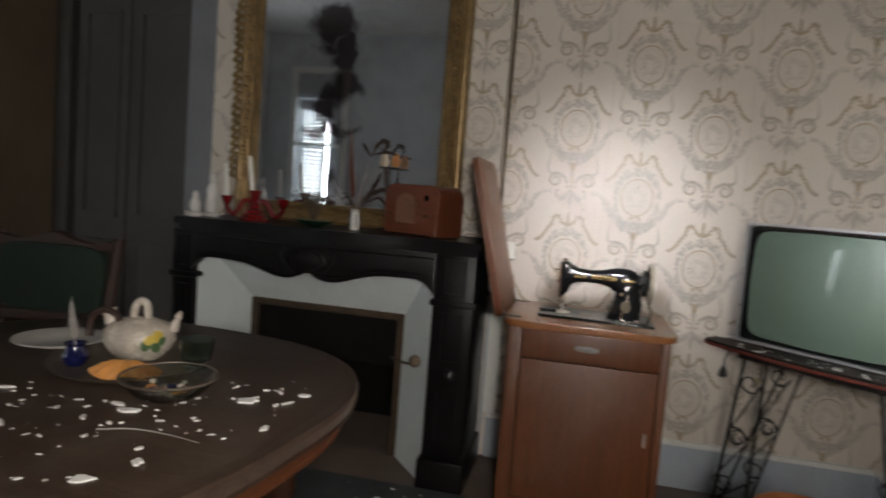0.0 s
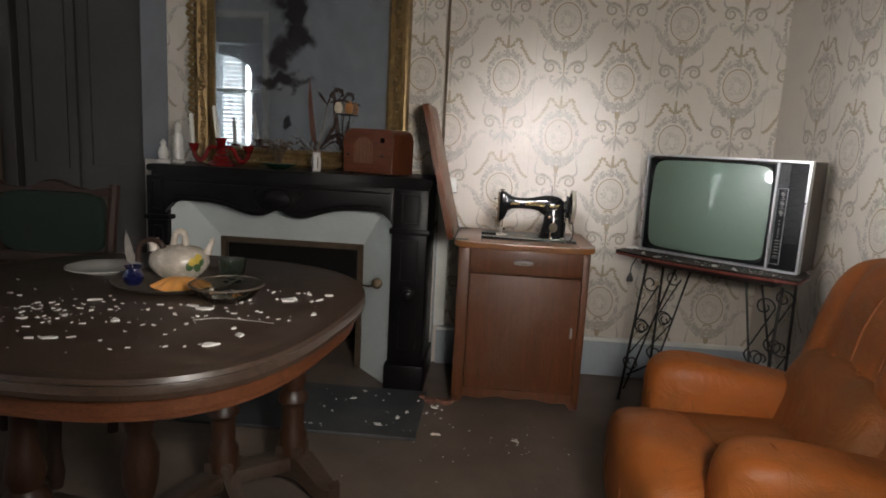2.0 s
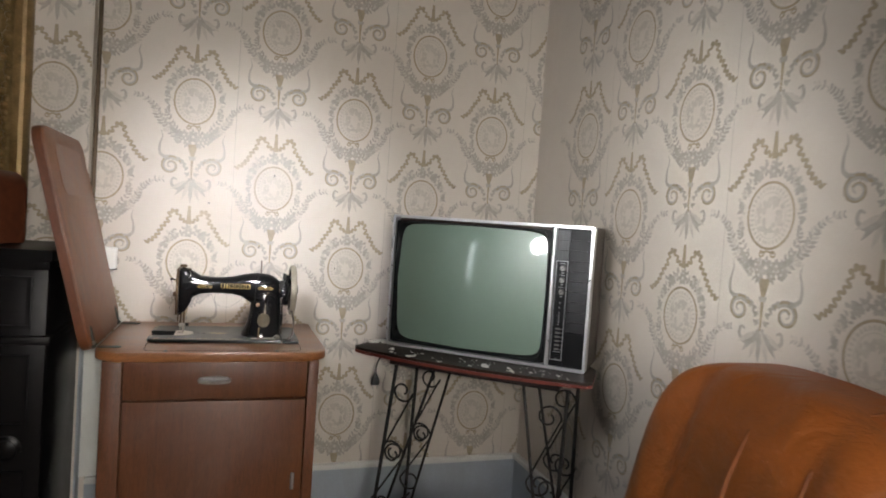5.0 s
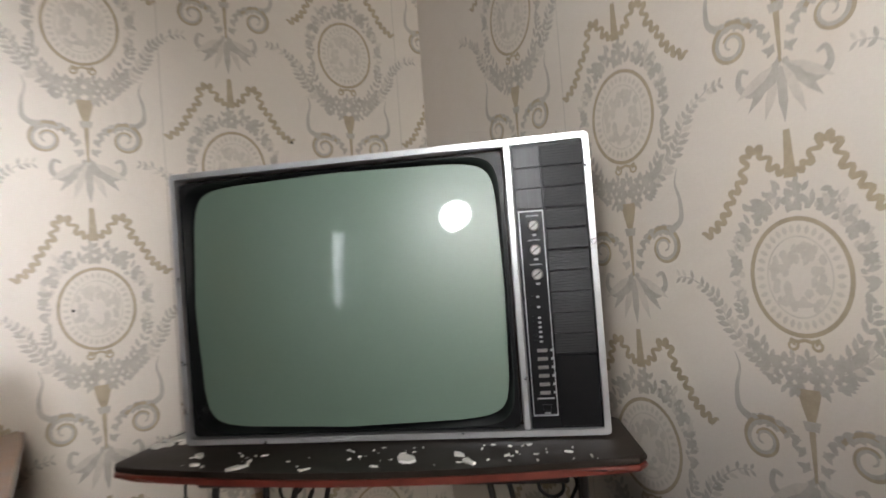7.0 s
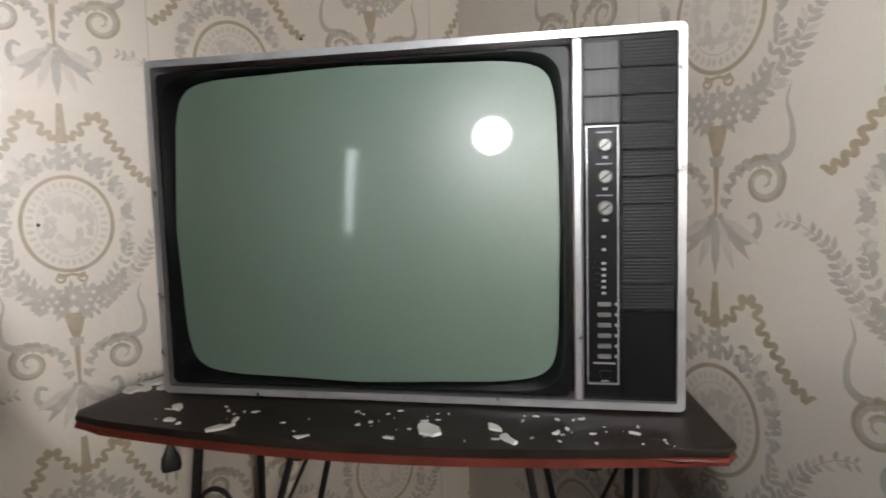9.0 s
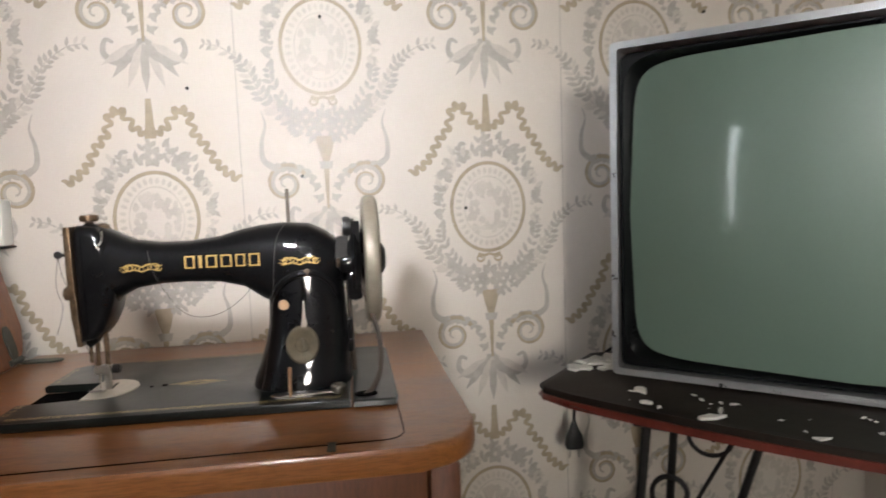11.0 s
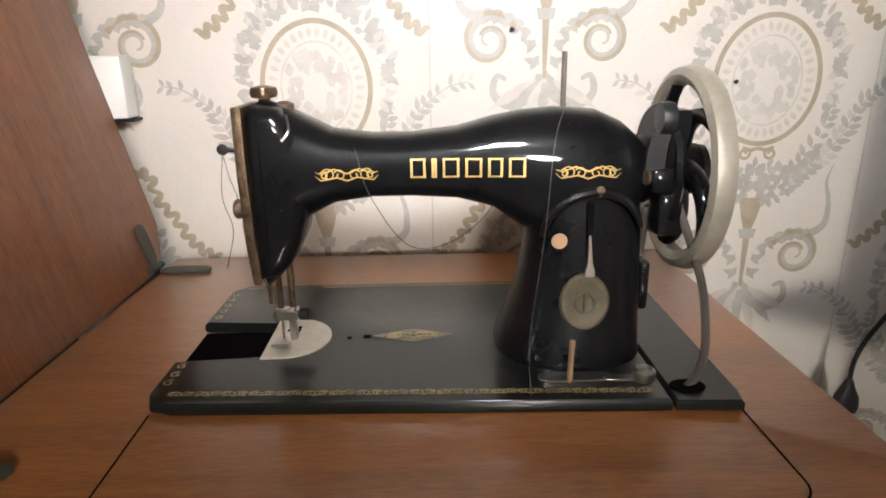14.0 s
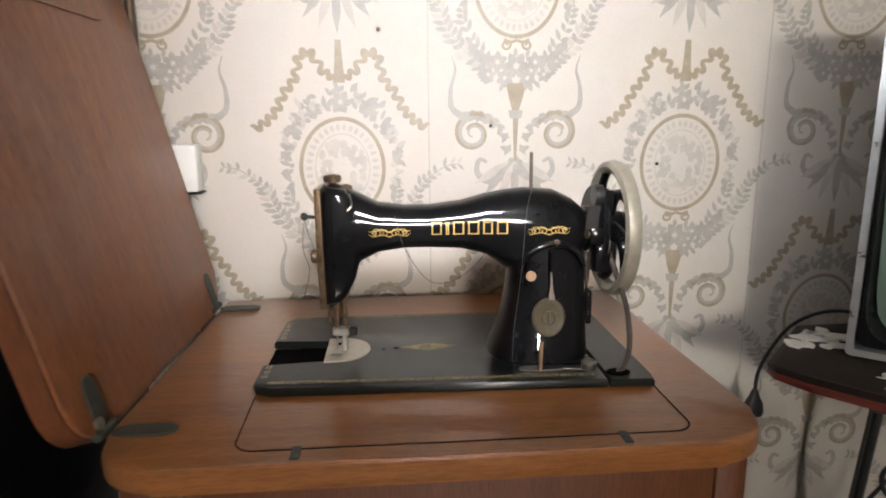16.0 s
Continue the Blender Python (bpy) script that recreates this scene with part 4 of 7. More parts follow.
def mirror():
    mi = thing("mantel_mirror", pose(0, 0, 1.0), "large old mirror in a carved gilt frame on the mantel", "mirror")
    x0, x1, h, w = -2.115, -1.03, 1.55, 0.108
    part("mirror_glass", boxm((x0 + w - 0.01, -0.082, w - 0.03), (x1 - w + 0.01, -0.078, h - w + 0.01)), "mirror", mi, "silvered glass, clouded with age")
    rng = random.Random(3)

    def rail(a, b, nm):
        a, b = Vector(a), Vector(b)
        d = (b - a).normalized()
        inw = Vector((0, 0, 1)).cross(Vector((0, 1, 0)))
        side = d.cross(Vector((0, 1, 0)))
        prof = [(-w / 2, -0.052), (-w / 2, -0.09), (-w * 0.36, -0.112), (-w * 0.2, -0.1), (0.0, -0.108), (w * 0.18, -0.12), (w * 0.32, -0.1), (w * 0.42, -0.098), (w / 2, -0.084), (w / 2, -0.052)]
        bm = B()
        loft(bm, [[p + side * u + Vector((0, v, 0)) for u, v in prof] for p in (a, b)])
        return part(nm, bm, "gold", mi), d, side

    for a, b, nm in (((x0 + w / 2, 0, 0), (x0 + w / 2, 0, h), "frame_side"), ((x1 - w / 2, 0, h), (x1 - w / 2, 0, 0), "frame_side"), ((x1 - w, 0, w / 2 - 0.02), (x0 + w, 0, w / 2 - 0.02), "frame_bottom"), ((x0 + w, 0, h - w / 2), (x1 - w, 0, h - w / 2), "frame_top")):
        r, d, side = rail(a, b, nm)
        L = (Vector(b) - Vector(a)).length
        bm = B()
        k = 0.03
        while k < L - 0.02:                                  # carved leaves and beads along the rail
            p = Vector(a) + d * k
            big = nm == "frame_side" and rng.random() < 0.3
            s = rng.uniform(0.011, 0.015) * (1.5 if big else 1)
            lathe(bm, [(0.001, -s), (s * 0.8, -s * 0.5), (s, 0), (s * 0.7, s * 0.5), (0.001, s)], 8, Matrix.Translation(p + side * rng.uniform(-0.012, 0.012) + Vector((0, -0.107, 0))) @ pose(0, 0, 0, 90, rng.uniform(-40, 40)))
            bb = p + side * (-w * 0.44)
            lathe(bm, [(0.001, -0.006), (0.006, 0), (0.001, 0.006)], 6, Matrix.Translation(bb + Vector((0, -0.1, 0))) @ pose(0, 0, 0, 90))
            k += 0.021
        part("carved_ornament", bm, "gold", r, sharp=60)
    # overgrown carved leaf on the left rail
    bm = B()
    for z in np.arange(0.18, 1.5, 0.035):
        tube(bm, curve_pts([(x0 + 0.03, -0.1, z), (x0 - 0.002 + rng.uniform(-0.012, 0.004), -0.12, z + 0.015), (x0 + 0.02, -0.115, z + 0.04)], 6), [0.004, 0.009, 0.011, 0.012, 0.01, 0.007, 0.003], 6)
    part("carved_foliage", bm, "gold", mi, "broken carved foliage")


mirror()

# ---- television ----
TVM = pose(0.356, -0.513, 0.7185, 0, 0, -41.3)


def television():
    tv = thing("television", TVM, "old tube television with grey-green screen and chrome trim", "television")
    W, H = 0.668, 0.442
    x0, x1 = -W / 2, W / 2
    dv = x0 + 0.549
    part("cabinet", boxm((x0, 0.031, 0.004), (x1, 0.205, H), 0.006, 2), "tv_body", tv, "dark wood veneer case")
    bm = B()
    loft(bm, [[(x0 + i, y, z0) for i, z0 in ((d, 0.01), (W - d, 0.01), (W - d, H - dz), (d, H - dz))] for y, d, dz in ((0.2055, 0.02, 0.015), (0.28, 0.1, 0.05), (0.36, 0.2, 0.12))])
    part("rear_cover", bm, "tv_panel", tv, "black plastic rear cover")
    ring = lambda a, b, c, d, w: ([(a, b), (c, b), (c, d), (a, d)], [(a + w, b + w), (c - w, b + w), (c - w, d - w), (a + w, d - w)])
    o, i = ring(x0 - 0.001, 0.003, x1 + 0.001, H + 0.001, 0.009)
    part("chrome_trim", ring_prism(B(), round_rect(x0 - 0.001, 0.003, x1 + 0.001, H + 0.001, 0.007), round_rect(x0 + 0.008, 0.012, x1 - 0.008, H - 0.008, 0.004), -0.006, 0.03, "y"), "tv_chrome", tv, "satin chrome trim")
    part("chrome_divider", boxm((dv - 0.005, -0.006, 0.0125), (dv + 0.006, 0.012, H - 0.0085), 0.002), "tv_chrome", tv)
    # picture tube: rounded screen in a black mask
    cx, cz, a, b = (x0 + dv) / 2, H / 2 + 0.001, 0.247, 0.193
    n = 72
    bow = lambda pts: [(cx + (x - cx) * (1 + 0.034 * (1 - ((z - cz) / b) ** 2)), cz + (z - cz) * (1 + 0.03 * (1 - ((x - cx) / a) ** 2))) for x, z in pts]
    out = bow(superell(a, b, n, 13, cx, cz))
    m1 = superell(a + 0.0125, b + 0.010, n, 12, cx, cz)
    rect = superell(0.2645, 0.2055, n, 60, (x0 + dv) / 2 + 0.0012, H / 2)
    part("bezel", ring_prism(B(), rect, m1, -0.001, 0.012, "y"), "tv_panel", tv, "black plastic bezel")
    bm = B()
    loft(bm, [[(p[0], y, p[1]) for p in pts] for pts, y in ((m1, -0.0012), (superell(a + 0.0108, b + 0.008, n, 12, cx, cz), 0.008), (out, 0.024))], cap=False)
    part("screen_mask", bm, "tv_mask", tv, "glossy black screen surround")
    bm = B()
    rings = []
    for k in range(1, 15):
        s = k / 14
        rings.append([(cx + (p[0] - cx) * s, 0.025 - 0.034 * (1 - (0.62 * ((p[0] - cx) * s / a) ** 2 + 0.38 * ((p[1] - cz) * s / b) ** 2)), cz + (p[1] - cz) * s) for p in bow(superell(a, b, n, 2 + 11 * s ** 2, cx, cz))])
    loft(bm, rings)
    part("screen", bm, "tv_screen", tv, "grey-green glass picture tube", 80)
    # control side
    px0, px1 = dv + 0.0065, x1 - 0.0085
    pm = px0 + 0.041
    part("control_panel", boxm((px0, 0.0015, 0.0125), (px1, 0.012, H - 0.0085)), "tv_panel", tv)
    z, k = H - 0.014, 0
    while z > 0.15:
        part("grille_panel", boxm((pm + 0.002, -0.0025, z - 0.0302), (px1 - 0.002, 0.0014, z), 0.0007), "tv_grille", tv)
        z -= 0.0308
    part("grille_panel", boxm((pm + 0.002, -0.0025, 0.016), (px1 - 0.002, 0.0014, z - 0.0005), 0.0012), "tv_panel", tv)
    for k in range(3):
        part("dial_panel", boxm((px0 + 0.002, -0.0025, H - 0.0442 - k * 0.0308), (pm - 0.0004, 0.0014, H - 0.014 - k * 0.0308), 0.0007), "tv_brushed", tv, "brushed metal plate")
    s0, s1, t0, t1 = px0 + 0.004, pm - 0.001, 0.032, H - 0.108
    o, i = ring(s0, t0, s1, t1, 0.0011)
    part("control_frame", ring_prism(B(), o, i, -0.0035, 0.0014, "y"), "tv_chrome", tv)
    part("control_plate", boxm((s0 + 0.0017, -0.0012, t0 + 0.0017), (s1 - 0.0017, 0.0014, t1 - 0.0017)), "tv_panel", tv)
    mx = (s0 + s1) / 2 + 0.003
    for z in (0.312, 0.276, 0.240):
        kn = part("tuning_knob", lathe(B(), [(0.0098, 0.0), (0.0098, 0.002), (0.009, 0.003), (0.0088, 0.006), (0.0075, 0.007), (0.0005, 0.007)], 24, pose(mx, -0.0014, z, 90) @ Matrix.Diagonal((0.86, 0.86, 1, 1))), "tv_grey", tv)
        part("knob_slot", prism(B(), [(mx + u * 0.8 - v * 0.6, z + u * 0.6 + v * 0.8) for u, v in ((-0.0066, -0.0008), (0.0066, -0.0008), (0.0066, 0.0008), (-0.0066, 0.0008))], -0.0092, -0.0083, "y"), "tv_panel", kn)
        part("scale_mark", boxm((mx - 0.010, -0.0022, z + 0.014), (mx + 0.008, -0.0013, z + 0.0152)), "print_white", tv)
        part("scale_mark", boxm((mx - 0.003, -0.0022, z - 0.0155), (mx + 0.003, -0.0013, z - 0.0125)), "print_white", tv)
    for k, z in enumerate((0.207, 0.192, 0.176, 0.169, 0.162, 0.155, 0.148, 0.141)):
        part("adjuster", boxm((mx - 0.013, -0.002, z - 0.0018), (mx - 0.007, -0.0013, z + 0.0018)), "tv_mask", tv)
        part("scale_mark", boxm((mx - 0.004, -0.0022, z - 0.0016), (mx + 0.0005, -0.0013, z + 0.0012)), "print_white", tv)
    for k in range(6):
        z = 0.128 - k * 0.0124
        part("channel_button", boxm((mx - 0.009, -0.0065, z - 0.0022), (mx + 0.006, -0.0014, z + 0.0022), 0.0008), "tv_grey", tv)
        part("scale_mark", boxm((mx + 0.0105, -0.0022, z - 0.002), (mx + 0.0145, -0.0013, z + 0.0015)), "print_white", tv)
    part("button_bar", boxm((mx - 0.014, -0.0022, 0.0565), (mx + 0.011, -0.0013, 0.0582)), "print_white", tv)
    part("power_button", boxm((mx - 0.0065, -0.006, 0.040), (mx + 0.006, -0.0014, 0.0488), 0.001), "tv_panel", tv)
    part("scale_mark", boxm((mx - 0.005, -0.0022, 0.0352), (mx + 0.004, -0.0013, 0.0368)), "print_white", tv)
    part("name_plate", boxm((cx - 0.03, -0.0085, 0.0045), (cx + 0.03, -0.0062, 0.0095), 0.0008), "tv_chrome", tv)
    for sx in (x0 + 0.07, x1 - 0.07):
        for y in (0.05, 0.18):
            part("foot", boxm((sx - 0.015, y - 0.015, -0.0005), (sx + 0.015, y + 0.015, 0.0045), 0.001), "rubber", tv)


television()


def tv_stand():
    st = thing("tv_stand", pose(0.356, -0.513, 0, 0, 0, -41.3), "television table with red edged brown top and scrolled iron legs", "tv stand")
    n = 16
    top = [(-0.405 + 0.77 * k / n, -0.095 - 0.042 * math.sin(math.pi * k / n)) for k in range(n + 1)]
    out = top[1:-1]
    pts = [(-0.412, -0.075), (-0.4, -0.092)] + out + [(0.36, -0.1), (0.372, -0.08), (0.355, 0.1), (0.24, 0.29), (-0.20, 0.29), (-0.405, 0.1)]
    part("stand_top", prism(B(), pts, 0.7085, 0.7175, "z", 0.003, 2), "stand_top", st, "dark brown laminate, scuffed and dusty")
    part("edge_band", prism(B(), [(x * 1.002, y * 1.002 - 0.001) for x, y in pts], 0.6985, 0.708, "z", 0.006, 2), "stand_edge", st, "worn red edge")
    part("under_frame", boxm((-0.3, -0.04, 0.664), (0.27, 0.22, 0.698), 0.003), "iron", st)

    def scroll(p, q, side, y):
        """An S-shaped scroll between two points of a leg panel (x, z)."""
        p, q = Vector(p), Vector(q)
        d, nn = q - p, Vector((-(q - p).y, (q - p).x)).normalized()
        L = d.length
        c = []
        for k in range(41):
            t = k / 40
            ang = math.pi * 2 * 1.15
            if t < 0.35:
                u = 1 - t / 0.35
                r, ph = 0.012 + 0.028 * (1 - u), u * ang
                c.append(p + d * 0.14 + nn * side * (0.0) + Vector((r * math.cos(ph), r * math.sin(ph) * side)))
            elif t > 0.65:
                u = (t - 0.65) / 0.35
                r, ph = 0.012 + 0.028 * (1 - u), math.pi + u * ang
                c.append(p + d * 0.86 + Vector((r * math.cos(ph), r * math.sin(ph) * side)))
            else:
                u = (t - 0.35) / 0.3
                a, b = p + d * 0.14 + Vector((0.04, 0)), p + d * 0.86 + Vector((-0.04, 0))
                c.append(a.lerp(b, u))
        return tube(B(), curve_pts([(v.x, y, v.y) for v in c], 80), 0.0035, 6)

    for sx in (-1, 1):
        for y0, y1 in ((0.0, -0.055), (0.17, 0.225)):
            xo, xi = sx * 0.29, sx * 0.15
            bx = sx * 0.335 if sx < 0 else 0.285
            lg = part("leg", tube(B(), [(xo, y0, 0.665), (bx, y1, 0.006)], 0.0065, 8), "iron", st)
            part("brace", tube(B(), [(xi, y0, 0.665), (bx - sx * 0.02, y1, 0.06)], 0.005, 8), "iron", lg)
            ym = (y0 + y1) / 2
            part("scroll", scroll((xo - sx * 0.045, 0.62), (bx - sx * 0.06, 0.33), sx, ym), "iron", lg)
            part("scroll", scroll((xo + sx * 0.02 - sx * 0.05, 0.4), (bx - sx * 0.03, 0.16), -sx, ym - 0.01), "iron", lg)
            part("foot_cap", lathe(B(), [(0.008, 0), (0.009, 0.012), (0.007, 0.02)], 10, Matrix.Translation((bx, y1, 0))), "rubber", lg)
        part("cross_rod", tube(B(), [(sx * 0.31, -0.045, 0.13), (sx * 0.31, 0.215, 0.13)], 0.005, 8), "iron", st)


tv_stand()

# ---- sewing cabinet ----
CX0, CX1, CY0, CY1, CZ = -0.745, -0.128, -0.53, -0.03, 0.742


def sewing_cabinet():
    cb = thing("sewing_cabinet", pose(0, 0, 0), "walnut sewing machine cabinet with its lid folded open", "cabinet")
    bx0, bx1, by0, by1 = -0.722, -0.15, -0.505, -0.045
    body = B()
    box(body, (bx0, by0, 0.0), (bx0 + 0.02, by1, 0.716), 0.003)
    box(body, (bx1 - 0.02, by0, 0.0), (bx1, by1, 0.716), 0.003)
    box(body, (bx0 + 0.02, by1 - 0.015, 0.06), (bx1 - 0.02, by1, 0.716))
    box(body, (bx0 + 0.02, by0 + 0.03, 0.07), (bx1 - 0.02, by1 - 0.015, 0.085))
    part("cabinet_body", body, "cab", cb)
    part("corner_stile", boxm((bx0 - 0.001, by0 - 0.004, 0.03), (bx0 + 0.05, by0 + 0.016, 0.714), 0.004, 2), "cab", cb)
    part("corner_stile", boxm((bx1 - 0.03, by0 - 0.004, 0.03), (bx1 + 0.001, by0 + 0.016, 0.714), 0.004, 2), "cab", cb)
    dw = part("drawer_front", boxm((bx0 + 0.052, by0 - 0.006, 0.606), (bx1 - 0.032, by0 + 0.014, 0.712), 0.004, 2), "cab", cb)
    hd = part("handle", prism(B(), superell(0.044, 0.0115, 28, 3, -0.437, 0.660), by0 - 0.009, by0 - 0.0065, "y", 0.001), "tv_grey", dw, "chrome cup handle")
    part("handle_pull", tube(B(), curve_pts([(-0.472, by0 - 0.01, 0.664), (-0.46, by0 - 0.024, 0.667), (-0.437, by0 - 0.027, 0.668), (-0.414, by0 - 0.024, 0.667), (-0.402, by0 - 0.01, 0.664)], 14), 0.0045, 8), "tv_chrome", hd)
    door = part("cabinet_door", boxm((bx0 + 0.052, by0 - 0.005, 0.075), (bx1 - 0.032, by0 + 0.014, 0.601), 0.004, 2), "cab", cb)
    part("latch", boxm((bx1 - 0.064, by0 - 0.017, 0.335), (bx1 - 0.054, by0 - 0.006, 0.385), 0.003), "tv_chrome", door, "small chrome latch")
    n = 24
    pts = [(bx0, 0.072), (bx0, 0.0), (bx0 + 0.04, 0.0)] + [(bx0 + 0.05 + (bx1 - bx0 - 0.1) * k / n, 0.022 + 0.012 * math.sin(math.pi * k / n) + 0.006 * math.cos(6 * math.pi * k / n)) for k in range(n + 1)] + [(bx1 - 0.04, 0.0), (bx1, 0.0), (bx1, 0.072)]
    part("plinth_apron", prism(B(), pts, by0 + 0.0, by0 + 0.016, "y", 0.002), "cab", cb)
    # top with rounded front corners
    top = [(CX0 + 0.06, CY0), (CX1 - 0.06, CY0)]
    arc = lambda cx, cy, a0, a1, r: [(cx + r * math.cos(radians(a0 + (a1 - a0) * k / 8)), cy + r * math.sin(radians(a0 + (a1 - a0) * k / 8))) for k in range(9)]
    outl = arc(CX0 + 0.06, CY0 + 0.06, 180, 270, 0.06) + arc(CX1 - 0.06, CY0 + 0.06, 270, 360, 0.06) + [(CX1, CY1), (CX0, CY1)]
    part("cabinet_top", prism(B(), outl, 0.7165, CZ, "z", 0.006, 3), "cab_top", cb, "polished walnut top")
    part("flap_joint", tube(B(), [(x, y, CZ + 0.0002) for x, y in [(-0.626, -0.398), (-0.624, -0.485)] + arc(-0.604, -0.488, 180, 270, 0.02) + arc(-0.222, -0.488, 270, 360, 0.02) + [(-0.202, -0.398)]], 0.0007, 6), "dark", cb, "dark joint of the front flap")
    for x in (-0.567, -0.272):
        part("flap_catch", boxm((x - 0.004, -0.53 + 0.004, CZ + 0.0005), (x + 0.004, -0.505, CZ + 0.002), 0.0005), "hinge", cb)
    # lid, folded open to the side and leaning out
    lid = part("lid", prism(B(), round_rect(-0.505, 0.0, -0.035, 0.60, 0.05, 6), -0.024, 0.0, "x", 0.005, 2), ["lid"], cb, "open lid with rounded corners, dull inner face")
    lid.matrix_basis = pose(-0.749, 0, 0.741, 0, -13.4, 0)
    part("lid_edge", ring_prism(B(), round_rect(-0.508, -0.003, -0.032, 0.603, 0.053, 6), round_rect(-0.5, 0.005, -0.04, 0.595, 0.045, 6), -0.026, -0.004, "x"), "lid_edge", lid)
    part("lid_batten", prism(B(), round_rect(-0.42, 0.42, -0.12, 0.56, 0.03, 5), 0.0005, 0.003, "x", 0.0015), "lid", lid)
    for y in (-0.462, -0.082):
        hg = part("lid_hinge", prism(B(), superell(0.03, 0.011, 24, 3, -0.713, y), CZ + 0.0004, CZ + 0.003, "z", 0.001), "hinge", cb, "greenish tarnished hinge leaf")
        part("hinge_pin", tube(B(), [(-0.749, y - 0.017, CZ + 0.004), (-0.749, y + 0.017, CZ + 0.004)], 0.0045, 10), "hinge", hg)
        part("lid_hinge", prism(B(), superell(0.011, 0.027, 24, 3, y, 0.033), 0.0005, 0.003, "x", 0.001), "hinge", lid, "greenish tarnished hinge leaf")
    part("lid_latch", lathe(B(), [(0.006, 0), (0.006, 0.004), (0.002, 0.006)], 12, pose(0.001, -0.47, 0.015, 0, 90)), "steel", lid)


sewing_cabinet()

# ---- armchair ----


def armchair():
    ch = thing("armchair", pose(0, 0, 0), "orange leather armchair with channelled back, worn and dusty", "armchair")
    part("base", boxm((-0.07, -2.0, 0.03), (0.66, -1.2, 0.22), 0.04, 3), "leather", ch)
    for x, y in ((-0.04, -1.97), (-0.04, -1.27), (0.6, -1.97), (0.6, -1.27)):
        part("leg", lathe(B(), [(0.018, 0), (0.024, 0.035)], 14, Matrix.Translation((x, y, 0))), "iron", ch)
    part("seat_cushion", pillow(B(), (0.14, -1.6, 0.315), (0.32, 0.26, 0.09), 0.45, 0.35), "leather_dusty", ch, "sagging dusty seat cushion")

    def channels(p):
        s = 1 + 0.1 * (abs(math.cos(p.y / 0.56 * math.pi * 1.5)) - 0.5)
        return Vector((p.x * s, p.y, p.z * s))

    fr = part("seat_front_roll", pillow(B(), (-0.085, -1.6, 0.27), (0.135, 0.275, 0.16), 0.62, 0.45, 64, 28, warp=channels), "leather", ch)
    for y in (-1.51, -1.69):
        part("seam", tube(B(), [(-0.085 + 0.137 * math.cos(a), y, 0.27 + 0.158 * math.sin(a)) for a in np.linspace(0.4, 3.6, 24)], 0.004, 6), "seam", fr)
    for s, y in ((1, -1.265), (-1, -1.885)):
        arm = part("arm", pillow(B(), (0.22, y, 0.315), (0.29, 0.1, 0.2), 0.42, 0.55, 48, 28, warp=lambda p: Vector((p.x, p.y * (1.0 + 0.12 * (p.z > 0) * p.z / 0.2), p.z - 0.045 * (p.x / 0.29) * (p.z > 0) * 0.9))), "leather", ch)
        for x in (0.05, 0.23):
            part("seam", tube(B(), [(x, y + 0.107 * math.cos(a), 0.318 - 0.14 * (x - 0.22) + 0.194 * math.sin(a) ** 0.9) for a in np.linspace(0.25, math.pi - 0.25, 20)], 0.003, 6), "seam", arm)

    def back_warp(p):
        u = p.y / 0.275
        bulge = 0.02 * abs(math.sin((u + 1) * math.pi * 2)) * (p.x < 0)
        lean = 0.30 * (p.z / 0.33)
        return Vector((p.x + 0.09 * (p.z / 0.33) - bulge + 0.03 * u * u * (p.x < 0) * -1, p.y * (1.0 + 0.04 * p.z / 0.33), p.z - (0.055 if u < 0 else 0.006) * u * u))

    bk = part("backrest", pillow(B(), (0.575, -1.535, 0.585), (0.13, 0.275, 0.31), 0.5, 0.42, 88, 32, warp=back_warp), "leather", ch, "tall channelled backrest")
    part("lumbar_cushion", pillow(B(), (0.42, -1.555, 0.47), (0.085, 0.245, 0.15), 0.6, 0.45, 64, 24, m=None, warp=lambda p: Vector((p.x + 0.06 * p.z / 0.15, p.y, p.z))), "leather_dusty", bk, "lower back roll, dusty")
    for y in (-1.395, -1.535, -1.675):
        part("seam", tube(B(), curve_pts([(0.452, y, 0.6), (0.47, y, 0.7), (0.515, y, 0.8), (0.575, y, 0.862), (0.66, y, 0.88)], 20), 0.0045, 6), "seam", bk)
    for y in (-1.475, -1.625):
        part("button", lathe(B(), [(0.012, 0), (0.01, 0.005), (0.001, 0.007)], 12, pose(0.435, y, 0.61, 0, -75)), "seam", bk)
    for s, y in ((1, -1.272), (-1, -1.785)):
        part("wing", pillow(B(), (0.60, y, 0.50), (0.125, 0.05, 0.262), 0.5, 0.45, 40, 26, warp=lambda p: Vector((p.x + 0.09 * p.z / 0.3, p.y, p.z))), "leather", bk)

    bk.matrix_basis = pose(0.575 - 0.012, -1.26 + 0.05, -0.012, 0, 0, -7) @ Matrix.Diagonal((0.95, 1.08, 1.025, 1)) @ Matrix.Translation((-0.575, 1.26, 0))


armchair()

# ---- dining table ----
TCX, TCY, TROT = -1.485, -1.737, radians(-7)


